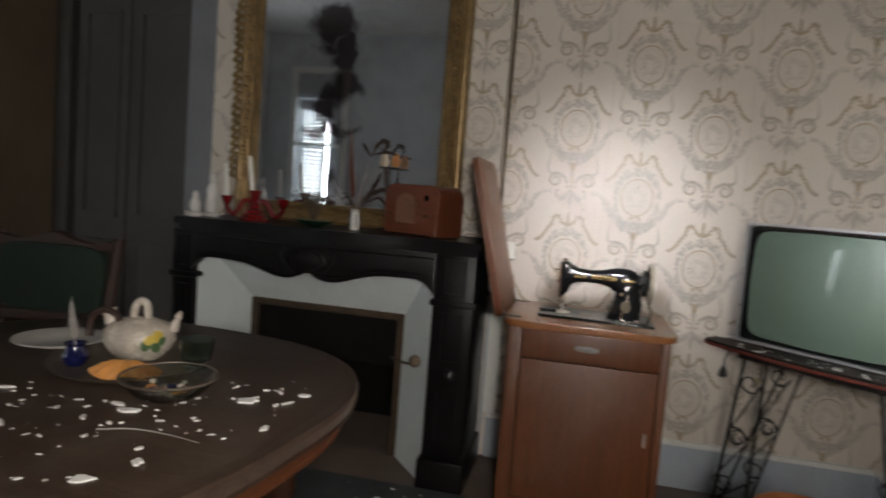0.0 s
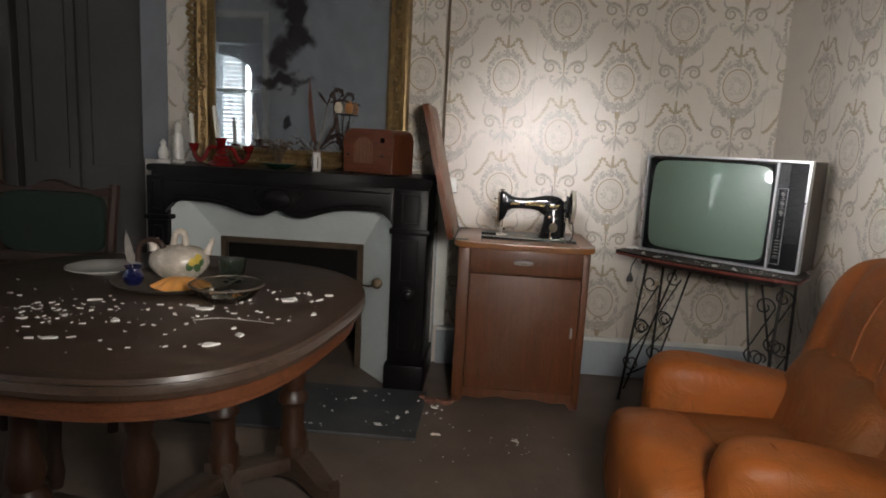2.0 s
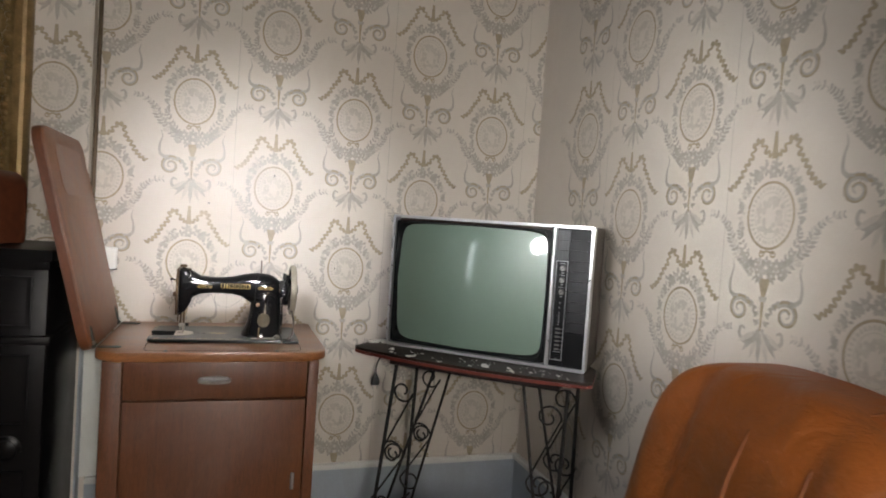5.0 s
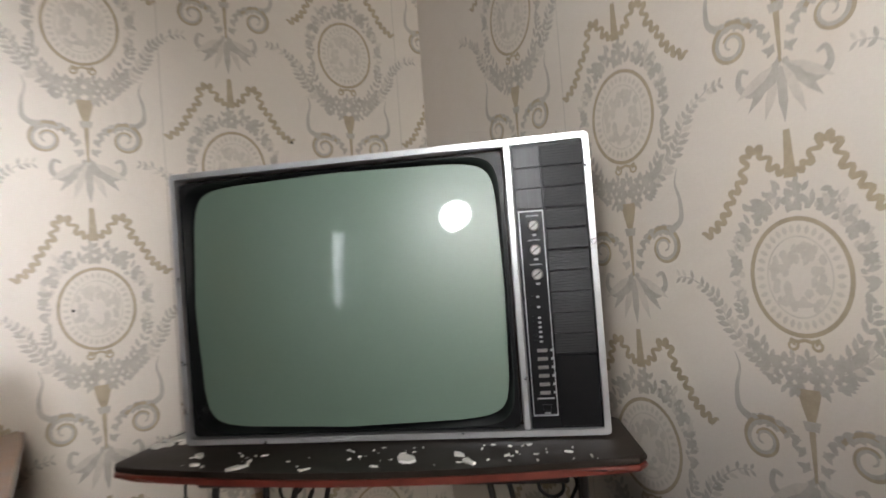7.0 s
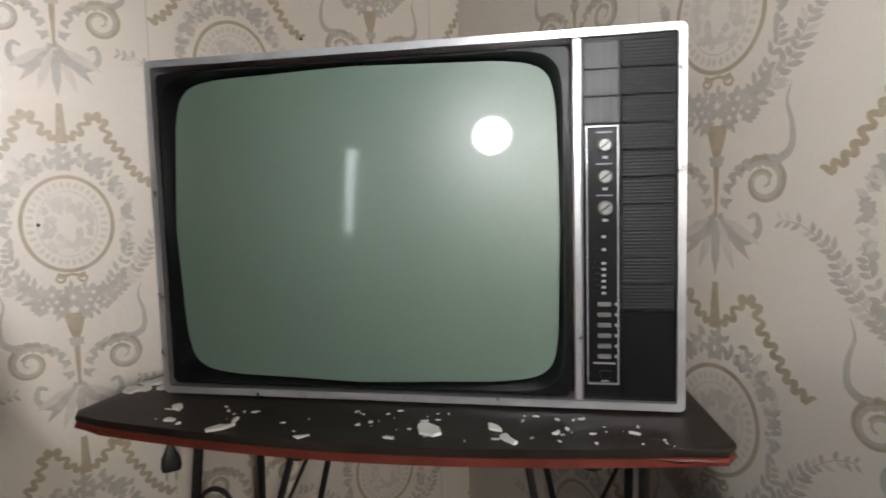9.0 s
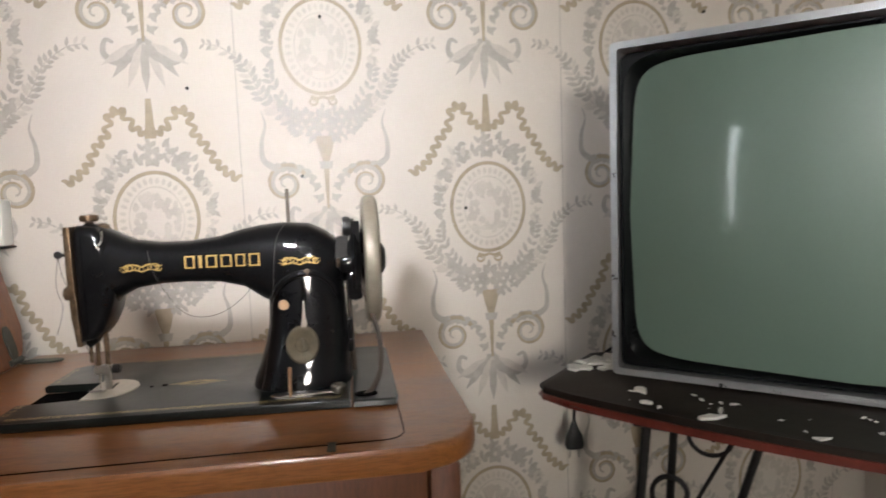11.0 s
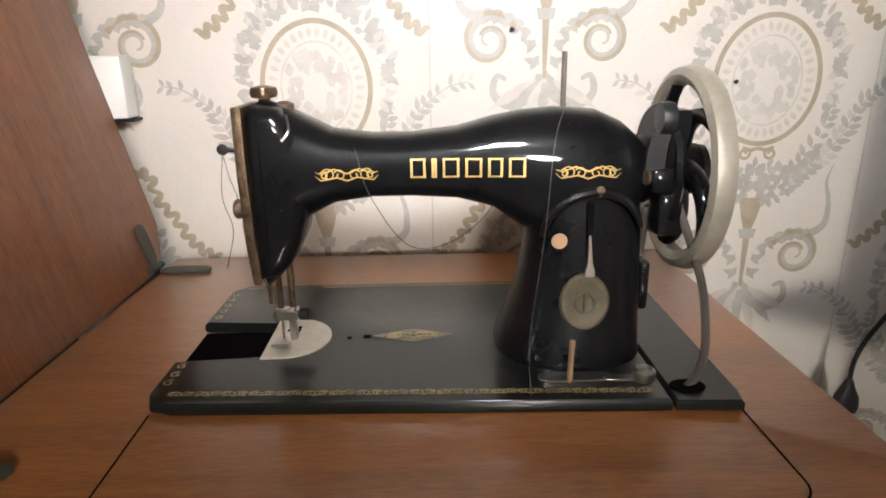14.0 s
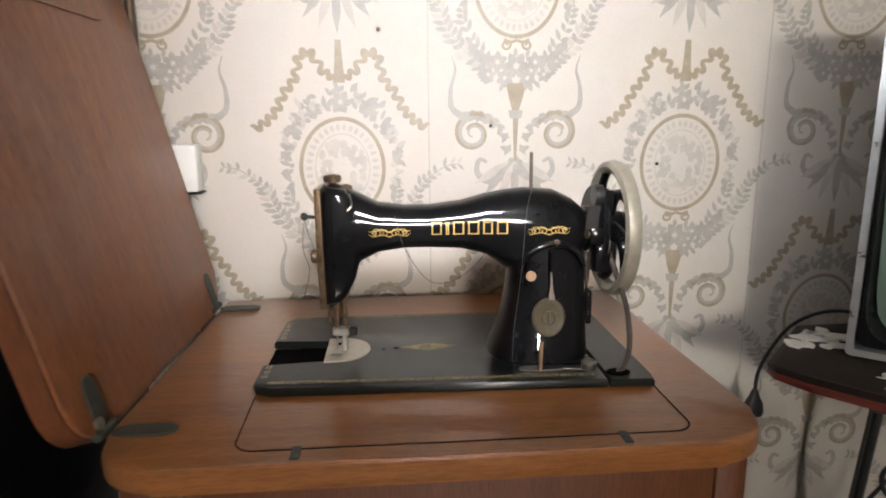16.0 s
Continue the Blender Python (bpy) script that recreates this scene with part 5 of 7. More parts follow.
def dining_table():
    tb = thing("dining_table", pose(TCX, TCY, 0, 0, 0, math.degrees(TROT)), "dark rounded dining table on turned legs, dusty top", "table")
    def out(k, n=72):
        """The oval outline, fuller at one end."""
        pts = []
        for j in range(n):
            c, q = math.cos(2 * math.pi * j / n), math.sin(2 * math.pi * j / n)
            e = 2 / (2.5 if q >= 0 else 3.3)
            pts.append((0.562 * k * math.copysign(abs(c) ** e, c), (0.54 if q >= 0 else 0.55) * k * math.copysign(abs(q) ** e, q)))
        return pts

    bm = B()
    loft(bm, [[(x, y, z) for x, y in out(k)] for k, z in ((0.965, 0.700), (0.995, 0.704), (1.0, 0.715), (0.99, 0.722), (0.985, 0.727), (1.0, 0.733), (0.995, 0.742), (0.97, 0.7445), (0.95, 0.743), (0.945, 0.744))])
    part("tabletop", bm, "table", tb, "dusty dark top with moulded rim")
    bm = B()
    loft(bm, [[(x, y, z) for x, y in out(k)] for k, z in ((0.93, 0.652), (0.95, 0.655), (0.95, 0.661), (0.94, 0.664), (0.94, 0.699))])
    part("apron", bm, "table_edge", tb, "red-brown veneered apron")
    prof = [(0.034, 0.652), (0.034, 0.62), (0.04, 0.6), (0.03, 0.585), (0.046, 0.565), (0.05, 0.55), (0.028, 0.53), (0.03, 0.48), (0.04, 0.42), (0.047, 0.38), (0.036, 0.35), (0.052, 0.33), (0.055, 0.315), (0.04, 0.3), (0.04, 0.22), (0.05, 0.2), (0.05, 0.12)]
    for x, y, sx, sy in ((0.08, 0.275, 0.6, -0.4), (0.235, 0.435, 1.0, -0.35), (-0.08, -0.275, -0.6, 0.4), (-0.235, -0.435, -1.0, 0.35)):
        lg = part("leg", lathe(B(), [(r * 0.9, z) for r, z in prof[::-1]], 24, Matrix.Translation((x, y, 0))), "table_leg", tb)
        part("leg_block", boxm((x - 0.042, y - 0.042, 0.06), (x + 0.042, y + 0.042, 0.165), 0.008, 2), "table", lg)
        nx, ny = -sy, sx
        part("scroll_foot", loft(B(), [[(x + sx * d + nx * q * w, y + sy * d + ny * q * w, z + dz) for q, dz in ((-1, -h), (1, -h), (1, h), (-1, h))] for d, z, w, h in ((-0.02, 0.1, 0.035, 0.04), (0.05, 0.095, 0.035, 0.035), (0.1, 0.062, 0.032, 0.03), (0.14, 0.032, 0.03, 0.03), (0.17, 0.04, 0.026, 0.022), (0.165, 0.066, 0.022, 0.012))]), "table", lg)
    for p, q in (((0.08, 0.275), (0.235, 0.435)), ((-0.08, -0.275), (-0.235, -0.435)), ((0.08, 0.275), (-0.08, -0.275))):
        d = (Vector(q) - Vector(p)).normalized()
        nn = Vector((-d.y, d.x)) * 0.04
        P0, P1 = Vector(p), Vector(q)
        part("stretcher", prism(B(), [tuple(P0 + nn), tuple(P0 - nn), tuple(P1 - nn), tuple(P1 + nn)], 0.082, 0.132, "z", 0.01, 2), "table", tb)
    part("stretcher", boxm((-0.4, -0.035, 0.084), (0.4, 0.035, 0.13), 0.01, 2), "table", tb)
    part("centre_post", lathe(B(), [(0.04, 0.13), (0.05, 0.15), (0.03, 0.17), (0.044, 0.22), (0.048, 0.3), (0.03, 0.36), (0.04, 0.4), (0.026, 0.46), (0.03, 0.6), (0.036, 0.652)], 20), "table_leg", tb)


dining_table()


def green_chair(m):
    ch = thing("dining_chair", m, "carved dark wood dining chair upholstered in dark green", "chair")
    for x in (-0.2, 0.2):
        part("leg", lathe(B(), [(0.018, 0), (0.026, 0.05), (0.018, 0.12), (0.026, 0.3), (0.024, 0.43)], 14, Matrix.Translation((x, -0.2, 0))), "chair_wood", ch)
        part("back_post", tube(B(), curve_pts([(x, 0.2, 0), (x, 0.2, 0.45), (x, 0.23, 0.7), (x * 1.03, 0.27, 0.94)], 14), 0.02, 8), "chair_wood", ch)
    part("seat_frame", boxm((-0.225, -0.22, 0.4), (0.225, 0.22, 0.445), 0.008, 2), "chair_wood", ch)
    part("seat", pillow(B(), (0, 0, 0.465), (0.215, 0.21, 0.035), 0.4, 0.35), "green_cloth", ch)
    part("backrest", pillow(B(), (0, 0.235, 0.80), (0.185, 0.03, 0.115), 0.4, 0.3), "green_cloth", ch, "dark green padded back")
    n = 20
    crest = [(-0.205 + 0.41 * k / n, 0.925 + 0.022 * math.exp(-((k / n - 0.5) / 0.16) ** 2) + 0.008 * math.cos(k / n * 4 * math.pi)) for k in range(n + 1)]
    part("crest_rail", prism(B(), [(-0.205, 0.9)] + crest + [(0.205, 0.9)], 0.225, 0.27, "y", 0.004), "chair_wood", ch, "carved crest rail")
    part("lower_rail", boxm((-0.19, 0.205, 0.655), (0.19, 0.24, 0.69), 0.006, 2), "chair_wood", ch)
    for k in range(6):
        x = -0.15 + k * 0.06
        part("spindle", lathe(B(), [(0.008, 0.445), (0.012, 0.5), (0.007, 0.54), (0.013, 0.58), (0.008, 0.654)], 10, Matrix.Translation((x, 0.205, 0))), "chair_wood", ch)


green_chair(pose(-2.16, -1.28, 0, 0, 0, 8))

# ---- sewing machine ----
MY = -0.308                                 # middle plane of the machine
ARM = [(-0.553, 0.880, 0.072, 0.027), (-0.545, 0.885, 0.071, 0.031), (-0.53, 0.897, 0.054, 0.032), (-0.515, 0.905, 0.039, 0.031), (-0.495, 0.905, 0.0285, 0.029), (-0.465, 0.905, 0.0245, 0.028), (-0.435, 0.905, 0.0245, 0.028),
       (-0.40, 0.906, 0.0275, 0.029), (-0.372, 0.906, 0.035, 0.031), (-0.35, 0.9, 0.045, 0.033), (-0.326, 0.896, 0.051, 0.036), (-0.295, 0.895, 0.05, 0.037), (-0.275, 0.896, 0.04, 0.036), (-0.262, 0.897, 0.028, 0.03), (-0.257, 0.897, 0.022, 0.024)]


def arm_front(x, z):
    """y of the arm's front face at x, z."""
    k = 0
    while k < len(ARM) - 2 and ARM[k + 1][0] < x:
        k += 1
    a, b = ARM[k], ARM[k + 1]
    t = min(1, max(0, (x - a[0]) / (b[0] - a[0])))
    zc, hz, hy = (a[i] + (b[i] - a[i]) * t for i in (1, 2, 3))
    q = min(0.97, abs(z - zc) / hz)
    return MY - hy * (1 - q ** 2.4) ** (1 / 2.4)


def decal(name, pr, mat, parent, put, label=""):
    """Flat printed outlines laid on a surface by the function put(u, v)."""
    bm = B()
    for f in pr.f:
        bm.faces.new([bm.verts.new(put(*pr.v[i])) for i in f])
    return part(name, bm, mat, parent, label)


def flourish(pr, cx, cz, L, h):
    """A small band of mirrored scrolls."""
    for s in (-1, 1):
        for x, r in ((0.12, 0.42), (0.3, 0.5), (0.37, 0.3)):
            pr.strip(spiral(cx + s * x * L, cz, r * h, 0.12 * h, 0.5 if s > 0 else 2.6, s * 1.1, 16), h * 0.085, 0)
        pr.strip([(cx, cz + 0.1 * h), (cx + s * 0.2 * L, cz + 0.45 * h), (cx + s * 0.4 * L, cz + 0.1 * h), (cx + s * 0.5 * L, cz + 0.25 * h)], [h * 0.13, h * 0.1, h * 0.08, h * 0.03], 0)
        pr.strip([(cx, cz - 0.4 * h), (cx + s * 0.16 * L, cz - 0.15 * h), (cx + s * 0.42 * L, cz - 0.35 * h), (cx + s * 0.5 * L, cz)], [h * 0.12, h * 0.1, h * 0.08, h * 0.03], 0)


def sewing_machine():
    sm = thing("sewing_machine", pose(0, 0, CZ), "old black enamelled sewing machine with worn gold ornament", "sewing machine")
    zo = -CZ
    mv = Matrix.Translation((0, 0, zo))

    def prt(name, bm, mat, parent=sm, label="", sharp=38):
        if parent is sm:
            bmesh.ops.transform(bm, matrix=mv, verts=bm.verts)
        else:
            bmesh.ops.transform(bm, matrix=mv, verts=bm.verts)
        return part(name, bm, mat, parent, label, sharp)

    Z = CZ + 0.0105
    # bed with an open slide-plate slot, and the end plate
    bed = [(-0.61, -0.40), (-0.253, -0.412), (-0.252, -0.165), (-0.615, -0.165), (-0.628, -0.18), (-0.63, -0.262), (-0.558, -0.262), (-0.558, -0.334), (-0.63, -0.334), (-0.63, -0.385), (-0.625, -0.397)]
    bd = prt("bed", prism(B(), bed, CZ + 0.0008, Z, "z", 0.003, 2), "bed_enamel", sm, "dusty black enamelled bed plate")
    # near-black sheet in the shallow notch paints the shade of a deep slot
    prt("shuttle_slot", boxm((-0.6285, -0.333, CZ + 0.0006), (-0.5585, -0.263, CZ + 0.0012)), "dark", bd, "open shuttle slot, its inner shade a near-black sheet")
    ep = prt("end_plate", prism(B(), [(-0.2505, -0.412), (-0.203, -0.414), (-0.2, -0.40), (-0.2, -0.18), (-0.21, -0.166), (-0.2505, -0.165)], CZ + 0.0008, Z - 0.001, "z", 0.002), "bed_enamel", sm)
    # dark disc on the plate paints the shade inside the belt hole
    prt("belt_hole", lathe(B(), [(0.013, 0), (0.013, 0.0015)], 20, Matrix.Translation((-0.236, -0.393, Z - 0.0008)) @ Matrix.Diagonal((1, 0.7, 1, 1))), "dark", ep)
    npl = [(-0.561, -0.337)] + [(-0.545 + 0.036 * math.cos(a), -0.298 + 0.0385 * math.sin(a)) for a in np.linspace(-1.75, 1.75, 22)] + [(-0.561, -0.26)]
    npt = prt("needle_plate", prism(B(), npl, Z + 0.0002, Z + 0.0016, "z", 0.0005), "plate_steel", sm, "worn steel needle plate")
    # slots are dark bars that carry their own shade as colour
    prt("plate_slot", boxm((-0.549, -0.302, Z + 0.0014), (-0.545, -0.276, Z + 0.0019)), "dark", npt)
    prt("plate_slot", boxm((-0.541, -0.300, Z + 0.0014), (-0.538, -0.276, Z + 0.0019)), "dark", npt)
    # small dark discs, the shade of drilled holes put into the colour
    for x, y, r in ((-0.493, -0.30, 0.0022), (-0.478, -0.298, 0.0035)):
        prt("bed_hole", lathe(B(), [(r, 0), (r, 0.0006)], 10, Matrix.Translation((x, y, Z + 0.0002))), "dark", bd)
    rng = random.Random(5)
    pr = Print()
    x = -0.605
    while x < -0.26:                                         # worn gold border along the bed
        flourish(pr, x, -0.3885 - 0.011 * (x + 0.61) / 0.36, 0.02, 0.0075)
        if x > -0.54 or x < -0.6:
            flourish(pr, x, -0.176, 0.02, 0.005)
        x += 0.0195
    for y in (-0.372, -0.358, -0.345, -0.25, -0.236, -0.222, -0.208, -0.194):
        pr.strip(spiral(-0.62, y, 0.0045, 0.001, 1.0, 1.2, 14), 0.0011, 0)
    decal("bed_border", pr, "gilt_worn", bd, lambda u, v, l: (u, v, Z + 0.0005 + 0.00002 * l + zo), "worn gold transfer border")
    pr = Print()
    for k in range(4):
        pr.strip([(-0.438 + 0.034 * c * (1 - 0.16 * k), -0.297 + 0.012 * s * (1 - 0.2 * k)) for c, s in ((-1, 0), (-0.45, 0.55), (0, 1), (0.45, 0.55), (1, 0), (0.45, -0.55), (0, -1), (-0.45, -0.55), (-1, 0))], 0.001, 0)
    flourish(pr, -0.438, -0.297, 0.05, 0.012)
    decal("bed_ornament", pr, "gilt_worn", bd, lambda u, v, l: (u, v, Z + 0.0005 + 0.00002 * l + zo))
    # pillar
    rings = []
    for z, xa, xb, hy in ((Z, -0.369, -0.25, 0.058), (Z + 0.008, -0.3675, -0.2505, 0.057), (0.775, -0.361, -0.251, 0.052), (0.80, -0.353, -0.252, 0.047), (0.825, -0.3475, -0.253, 0.0435), (0.85, -0.346, -0.254, 0.041), (0.875, -0.349, -0.256, 0.038), (0.905, -0.345, -0.26, 0.034)):
        rings.append([(x, y + MY, z) for x, y in superell((xb - xa) / 2, hy, 48, 2.5, (xa + xb) / 2, 0)])
    pl = prt("pillar", loft(B(), rings), "black_enamel", sm, "glossy black pillar")
    # arm and head in one sweep
    rings = [[(x, MY + y, zc + z) for y, z in superell(hy, hz, 48, 2.4)] for x, zc, hz, hy in ARM]
    arm = prt("arm", loft(B(), rings), "black_enamel", sm, "glossy black arm", 50)
    hd = [(-0.555, 0.945), (-0.55, 0.953), (-0.53, 0.95), (-0.517, 0.93), (-0.513, 0.9), (-0.515, 0.873), (-0.521, 0.85), (-0.53, 0.832), (-0.539, 0.822), (-0.555, 0.819)]
    prt("head", prism(B(), hd, MY - 0.031, MY + 0.031, "y", 0.011, 4), "black_enamel", arm, "", 60)
    fpz = prt("face_plate", prism(B(), [(-0.0295, 0.952), (0.0295, 0.952), (0.0295, 0.9), (0.026, 0.85), (0.018, 0.813), (-0.018, 0.813), (-0.026, 0.85), (-0.0295, 0.9)], -0.5625, -0.5555, "x", 0.001), "faceplate", sm, "engraved rusty face plate")
    fpz.location.y = MY
    prt("thumb_screw", lathe(B(), [(0.0045, 0.949), (0.0045, 0.956), (0.0095, 0.957), (0.0105, 0.96), (0.0095, 0.964), (0.003, 0.9655)], 20, Matrix.Translation((-0.5445, MY, 0))), "faceplate", sm, "knurled rusty thumb screw")
    prt("oil_cap", lathe(B(), [(0.008, 0.944), (0.0075, 0.952), (0.003, 0.954)], 14, Matrix.Translation((-0.53, MY, 0))), "brass_dark", sm)
    tl = prt("take_up_lever", tube(B(), curve_pts([(-0.557, MY - 0.01, 0.917), (-0.566, MY - 0.012, 0.919), (-0.574, MY - 0.013, 0.92)], 8), 0.002, 8), "iron", sm)
    prt("lever_eye", lathe(B(), [(0.0015, -0.002), (0.004, -0.0015), (0.0045, 0.0), (0.004, 0.0015), (0.0015, 0.002)], 14, pose(-0.576, MY - 0.013, 0.92, 90)), "iron", tl)
    prt("tension_knob", lathe(B(), [(0.003, 0.0), (0.003, -0.003), (0.0075, -0.004), (0.008, -0.009), (0.006, -0.011)], 18, pose(-0.5585, MY - 0.02, 0.876, 0, 90)), "faceplate", sm)
    for dx, r, z0, z1 in ((-0.547, 0.0032, 0.782, 0.822), (-0.537, 0.0035, 0.786, 0.826), (-0.5545, 0.0025, 0.79, 0.815)):
        prt("needle_bar", tube(B(), [(dx, MY, z0), (dx, MY, z1)], r * 0.85, 10), "faceplate", sm)
    cl = prt("needle_clamp", boxm((-0.552, MY - 0.006, 0.776), (-0.532, MY + 0.005, 0.786), 0.002), "steel", sm)
    prt("clamp_knob", lathe(B(), [(0.003, 0), (0.0052, 0.002), (0.0055, 0.008), (0.004, 0.01)], 14, pose(-0.533, MY - 0.002, 0.781, 0, 90)), "iron", cl)
    prt("needle", tube(B(), [(-0.547, MY, 0.777), (-0.547, MY, Z + 0.003)], 0.0009, 6), "steel", cl)
    ft = prt("presser_foot", loft(B(), [[(-0.547 + sx * w, MY + y, z + dz) for sx, dz in ((-1, 0), (1, 0), (1, 0.002), (-1, 0.002))] for y, z, w in ((0.012, 0.7565, 0.004), (0.0, 0.756, 0.006), (-0.01, 0.756, 0.007), (-0.018, 0.759, 0.007))]), "steel", sm)
    prt("foot_shank", boxm((-0.541, MY - 0.004, 0.757), (-0.535, MY + 0.004, 0.787), 0.001), "steel", ft)
    prt("thread_guide", tube(B(), curve_pts([(-0.525, MY - 0.02, 0.945), (-0.522, MY - 0.031, 0.935), (-0.527, MY - 0.033, 0.928)], 8), 0.0009, 6), "steel", sm)
    # lettering shown as plain gold bars, and the gold ornaments
    widths = (0.0115, 0.004, 0.0125, 0.0125, 0.011, 0.0125)
    x = -0.4355
    for w in widths:
        pr = Print()
        for z in (0.8995, 0.9125):
            pr.strip([(x + w * k / 4, z) for k in range(5)], 0.0013, 0)
        for u in (x + 0.001, x + w - 0.001):
            pr.strip([(u, 0.8995 + 0.0026 * k) for k in range(6)], 0.0017, 0)
        decal("letter_bar", pr, "gilt_print", arm, lambda u, v, l: (u, arm_front(u, v) - 0.0004 - 0.00002 * l, v + zo), "gold letter block")
        x += w + 0.0042
    for cx, L in ((-0.482, 0.046), (-0.305, 0.048)):
        pr = Print()
        flourish(pr, cx, 0.902, L, 0.0105)
        decal("gold_ornament", pr, "gilt_print", arm, lambda u, v, l: (u, arm_front(u, v) - 0.0004 - 0.00002 * l, v + zo), "gold scroll transfer")
    # pillar fittings
    fy = lambda z: MY - (0.058 - 0.16 * (z - Z)) if z < 0.8 else MY - 0.0475 + 0.08 * (z - 0.8)
    bg = prt("badge", lathe(B(), [(0.0001, 0.0025), (0.013, 0.0025), (0.0145, 0.0032), (0.0185, 0.003), (0.02, 0.0012), (0.02, 0)], 32, pose(-0.306, fy(0.805) - 0.0008, 0.805, 84) @ Matrix.Diagonal((0.95, 1.12, 1, 1))), "brass_badge", sm, "oval brass maker's badge")
    prt("badge_relief", lathe(B(), [(0.007, 0.0), (0.0085, 0.0012), (0.0075, 0.002), (0.006, 0.001)], 20, pose(-0.306, fy(0.805) - 0.0026, 0.805, 84), cap=False), "brass_badge", bg)
    prt("badge_relief", boxm((-0.3072, fy(0.805) - 0.0052, 0.798), (-0.3048, fy(0.805) - 0.002, 0.813), 0.0005), "brass_badge", bg)
    prt("copper_disc", lathe(B(), [(0.0001, 0.001), (0.0058, 0.001), (0.006, 0)], 20, pose(-0.3255, MY - 0.0425, 0.852, 88)), "copper", sm, "copper disc")
    arch = [(-0.297 + 0.042 * math.cos(a) * (1 if a > 1.57 else 0.8), MY - 0.0385 - 0.002, 0.852 + 0.036 * math.sin(a)) for a in np.linspace(0.25, math.pi - 0.1, 24)]
    prt("raised_ridge", tube(B(), arch, [0.002 + 0.0022 * math.sin(math.pi * k / 23) for k in range(24)], 8), "black_enamel", pl)
    prt("ridge_screw", lathe(B(), [(0.004, 0), (0.004, 0.002), (0.002, 0.003)], 14, pose(-0.297, MY - 0.0415, 0.889, 90)), "brass_dark", pl)
    # near-black bar paints the shade inside the lever's slot
    prt("lever_slot", boxm((-0.3055, MY - 0.0432, 0.838), (-0.3005, MY - 0.036, 0.88), 0.001), "dark", pl)
    prt("stitch_lever", loft(B(), [[(-0.303 + sx * w, MY - d + dy, z) for sx, dy in ((-1, 0), (1, 0), (1, 0.003), (-1, 0.003))] for z, w, d in ((0.856, 0.0008, 0.044), (0.845, 0.0012, 0.047), (0.836, 0.0018, 0.0485), (0.830, 0.0034, 0.0495), (0.826, 0.0034, 0.0505))]), "pewter", sm, "bright steel stitch lever")
    prt("side_pad", boxm((-0.2545, MY - 0.02, 0.785), (-0.2465, MY + 0.02, 0.826), 0.003, 2), "black_enamel", pl)
    prt("spool_pin", tube(B(), [(-0.3185, MY, 0.94), (-0.3185, MY, 0.987)], 0.0021, 10), "pewter", sm)
    prt("bed_pin", tube(B(), [(-0.3205, -0.383, Z), (-0.3195, -0.383, 0.786)], 0.0021, 10), "copper", sm)
    sl = prt("winder_slide", prism(B(), superell(0.028, 0.0065, 28, 4, -0.315, -0.378), Z + 0.0004, Z + 0.002, "z", 0.0006), "steel", sm)
    prt("slide_arm", prism(B(), superell(0.013, 0.004, 20, 4, -0.282, -0.384), Z + 0.0021, Z + 0.004, "z", 0.0006), "steel", sl)
    prt("slide_screw", lathe(B(), [(0.007, 0), (0.0085, 0.002), (0.0085, 0.008), (0.006, 0.01), (0.004, 0.008)], 20, Matrix.Translation((-0.2665, -0.386, Z + 0.002))), "steel", sl)
    # hand wheel
    wx, wz = -0.221, 0.897
    prt("axle_boss", lathe(B(), [(0.024, -0.262), (0.027, -0.255), (0.024, -0.247), (0.017, -0.245), (0.017, -0.238), (0.02, -0.235), (0.02, -0.212), (0.014, -0.206)], 28, Matrix.Translation((0, MY, wz)) @ pose(0, 0, 0, 0, 90)), "black_enamel", sm)
    wh = prt("hand_wheel", lathe(B(), [(0.0655, -0.006), (0.0645, 0.0), (0.0665, 0.006), (0.072, 0.0095), (0.0775, 0.007), (0.0795, 0.0), (0.0775, -0.007), (0.072, -0.0095), (0.0665, -0.007), (0.0655, -0.006)], 56, pose(wx, MY, wz, 0, 90), cap=False), "wheel_rim", sm, "greyed nickel hand wheel")
    prt("wheel_disc", lathe(B(), [(0.012, -0.012), (0.035, -0.012), (0.046, -0.016), (0.05, -0.019), (0.052, -0.02), (0.05, -0.024), (0.03, -0.02), (0.012, -0.02)], 40, pose(wx, MY, wz, 0, 90)), "black_enamel", wh)
    for k in range(5):
        a = 2 * math.pi * k / 5 + 0.5
        pts = [(wx - 0.006 + 0.004 * t, MY + (0.015 + 0.053 * t) * math.cos(a + 0.8 * t * t), wz + (0.015 + 0.053 * t) * math.sin(a + 0.8 * t * t)) for t in np.linspace(0, 1, 9)]
        prt("spoke", tube(B(), pts, [0.009 - 0.004 * t for t in np.linspace(0, 1, 9)], 10), "black_enamel", wh)
    prt("clutch_nut", lathe(B(), [(0.017, 0.0), (0.019, 0.004), (0.019, 0.012), (0.012, 0.016)], 24, pose(wx + 0.002, MY, wz, 0, 90)), "iron", wh)
    # bobbin winder beside the wheel
    bw = prt("bobbin_winder", boxm((-0.26, MY - 0.042, 0.885), (-0.236, MY - 0.016, 0.905), 0.006, 2), "black_enamel", sm, "black bobbin winder")
    prt("winder_arm", loft(B(), [[(x + sx * 0.006, MY - 0.03 + sy * 0.008, z) for sx, sy in ((-1, -1), (1, -1), (1, 1), (-1, 1))] for x, z in ((-0.245, 0.893), (-0.242, 0.915), (-0.239, 0.937), (-0.24, 0.946))]), "black_enamel", bw)
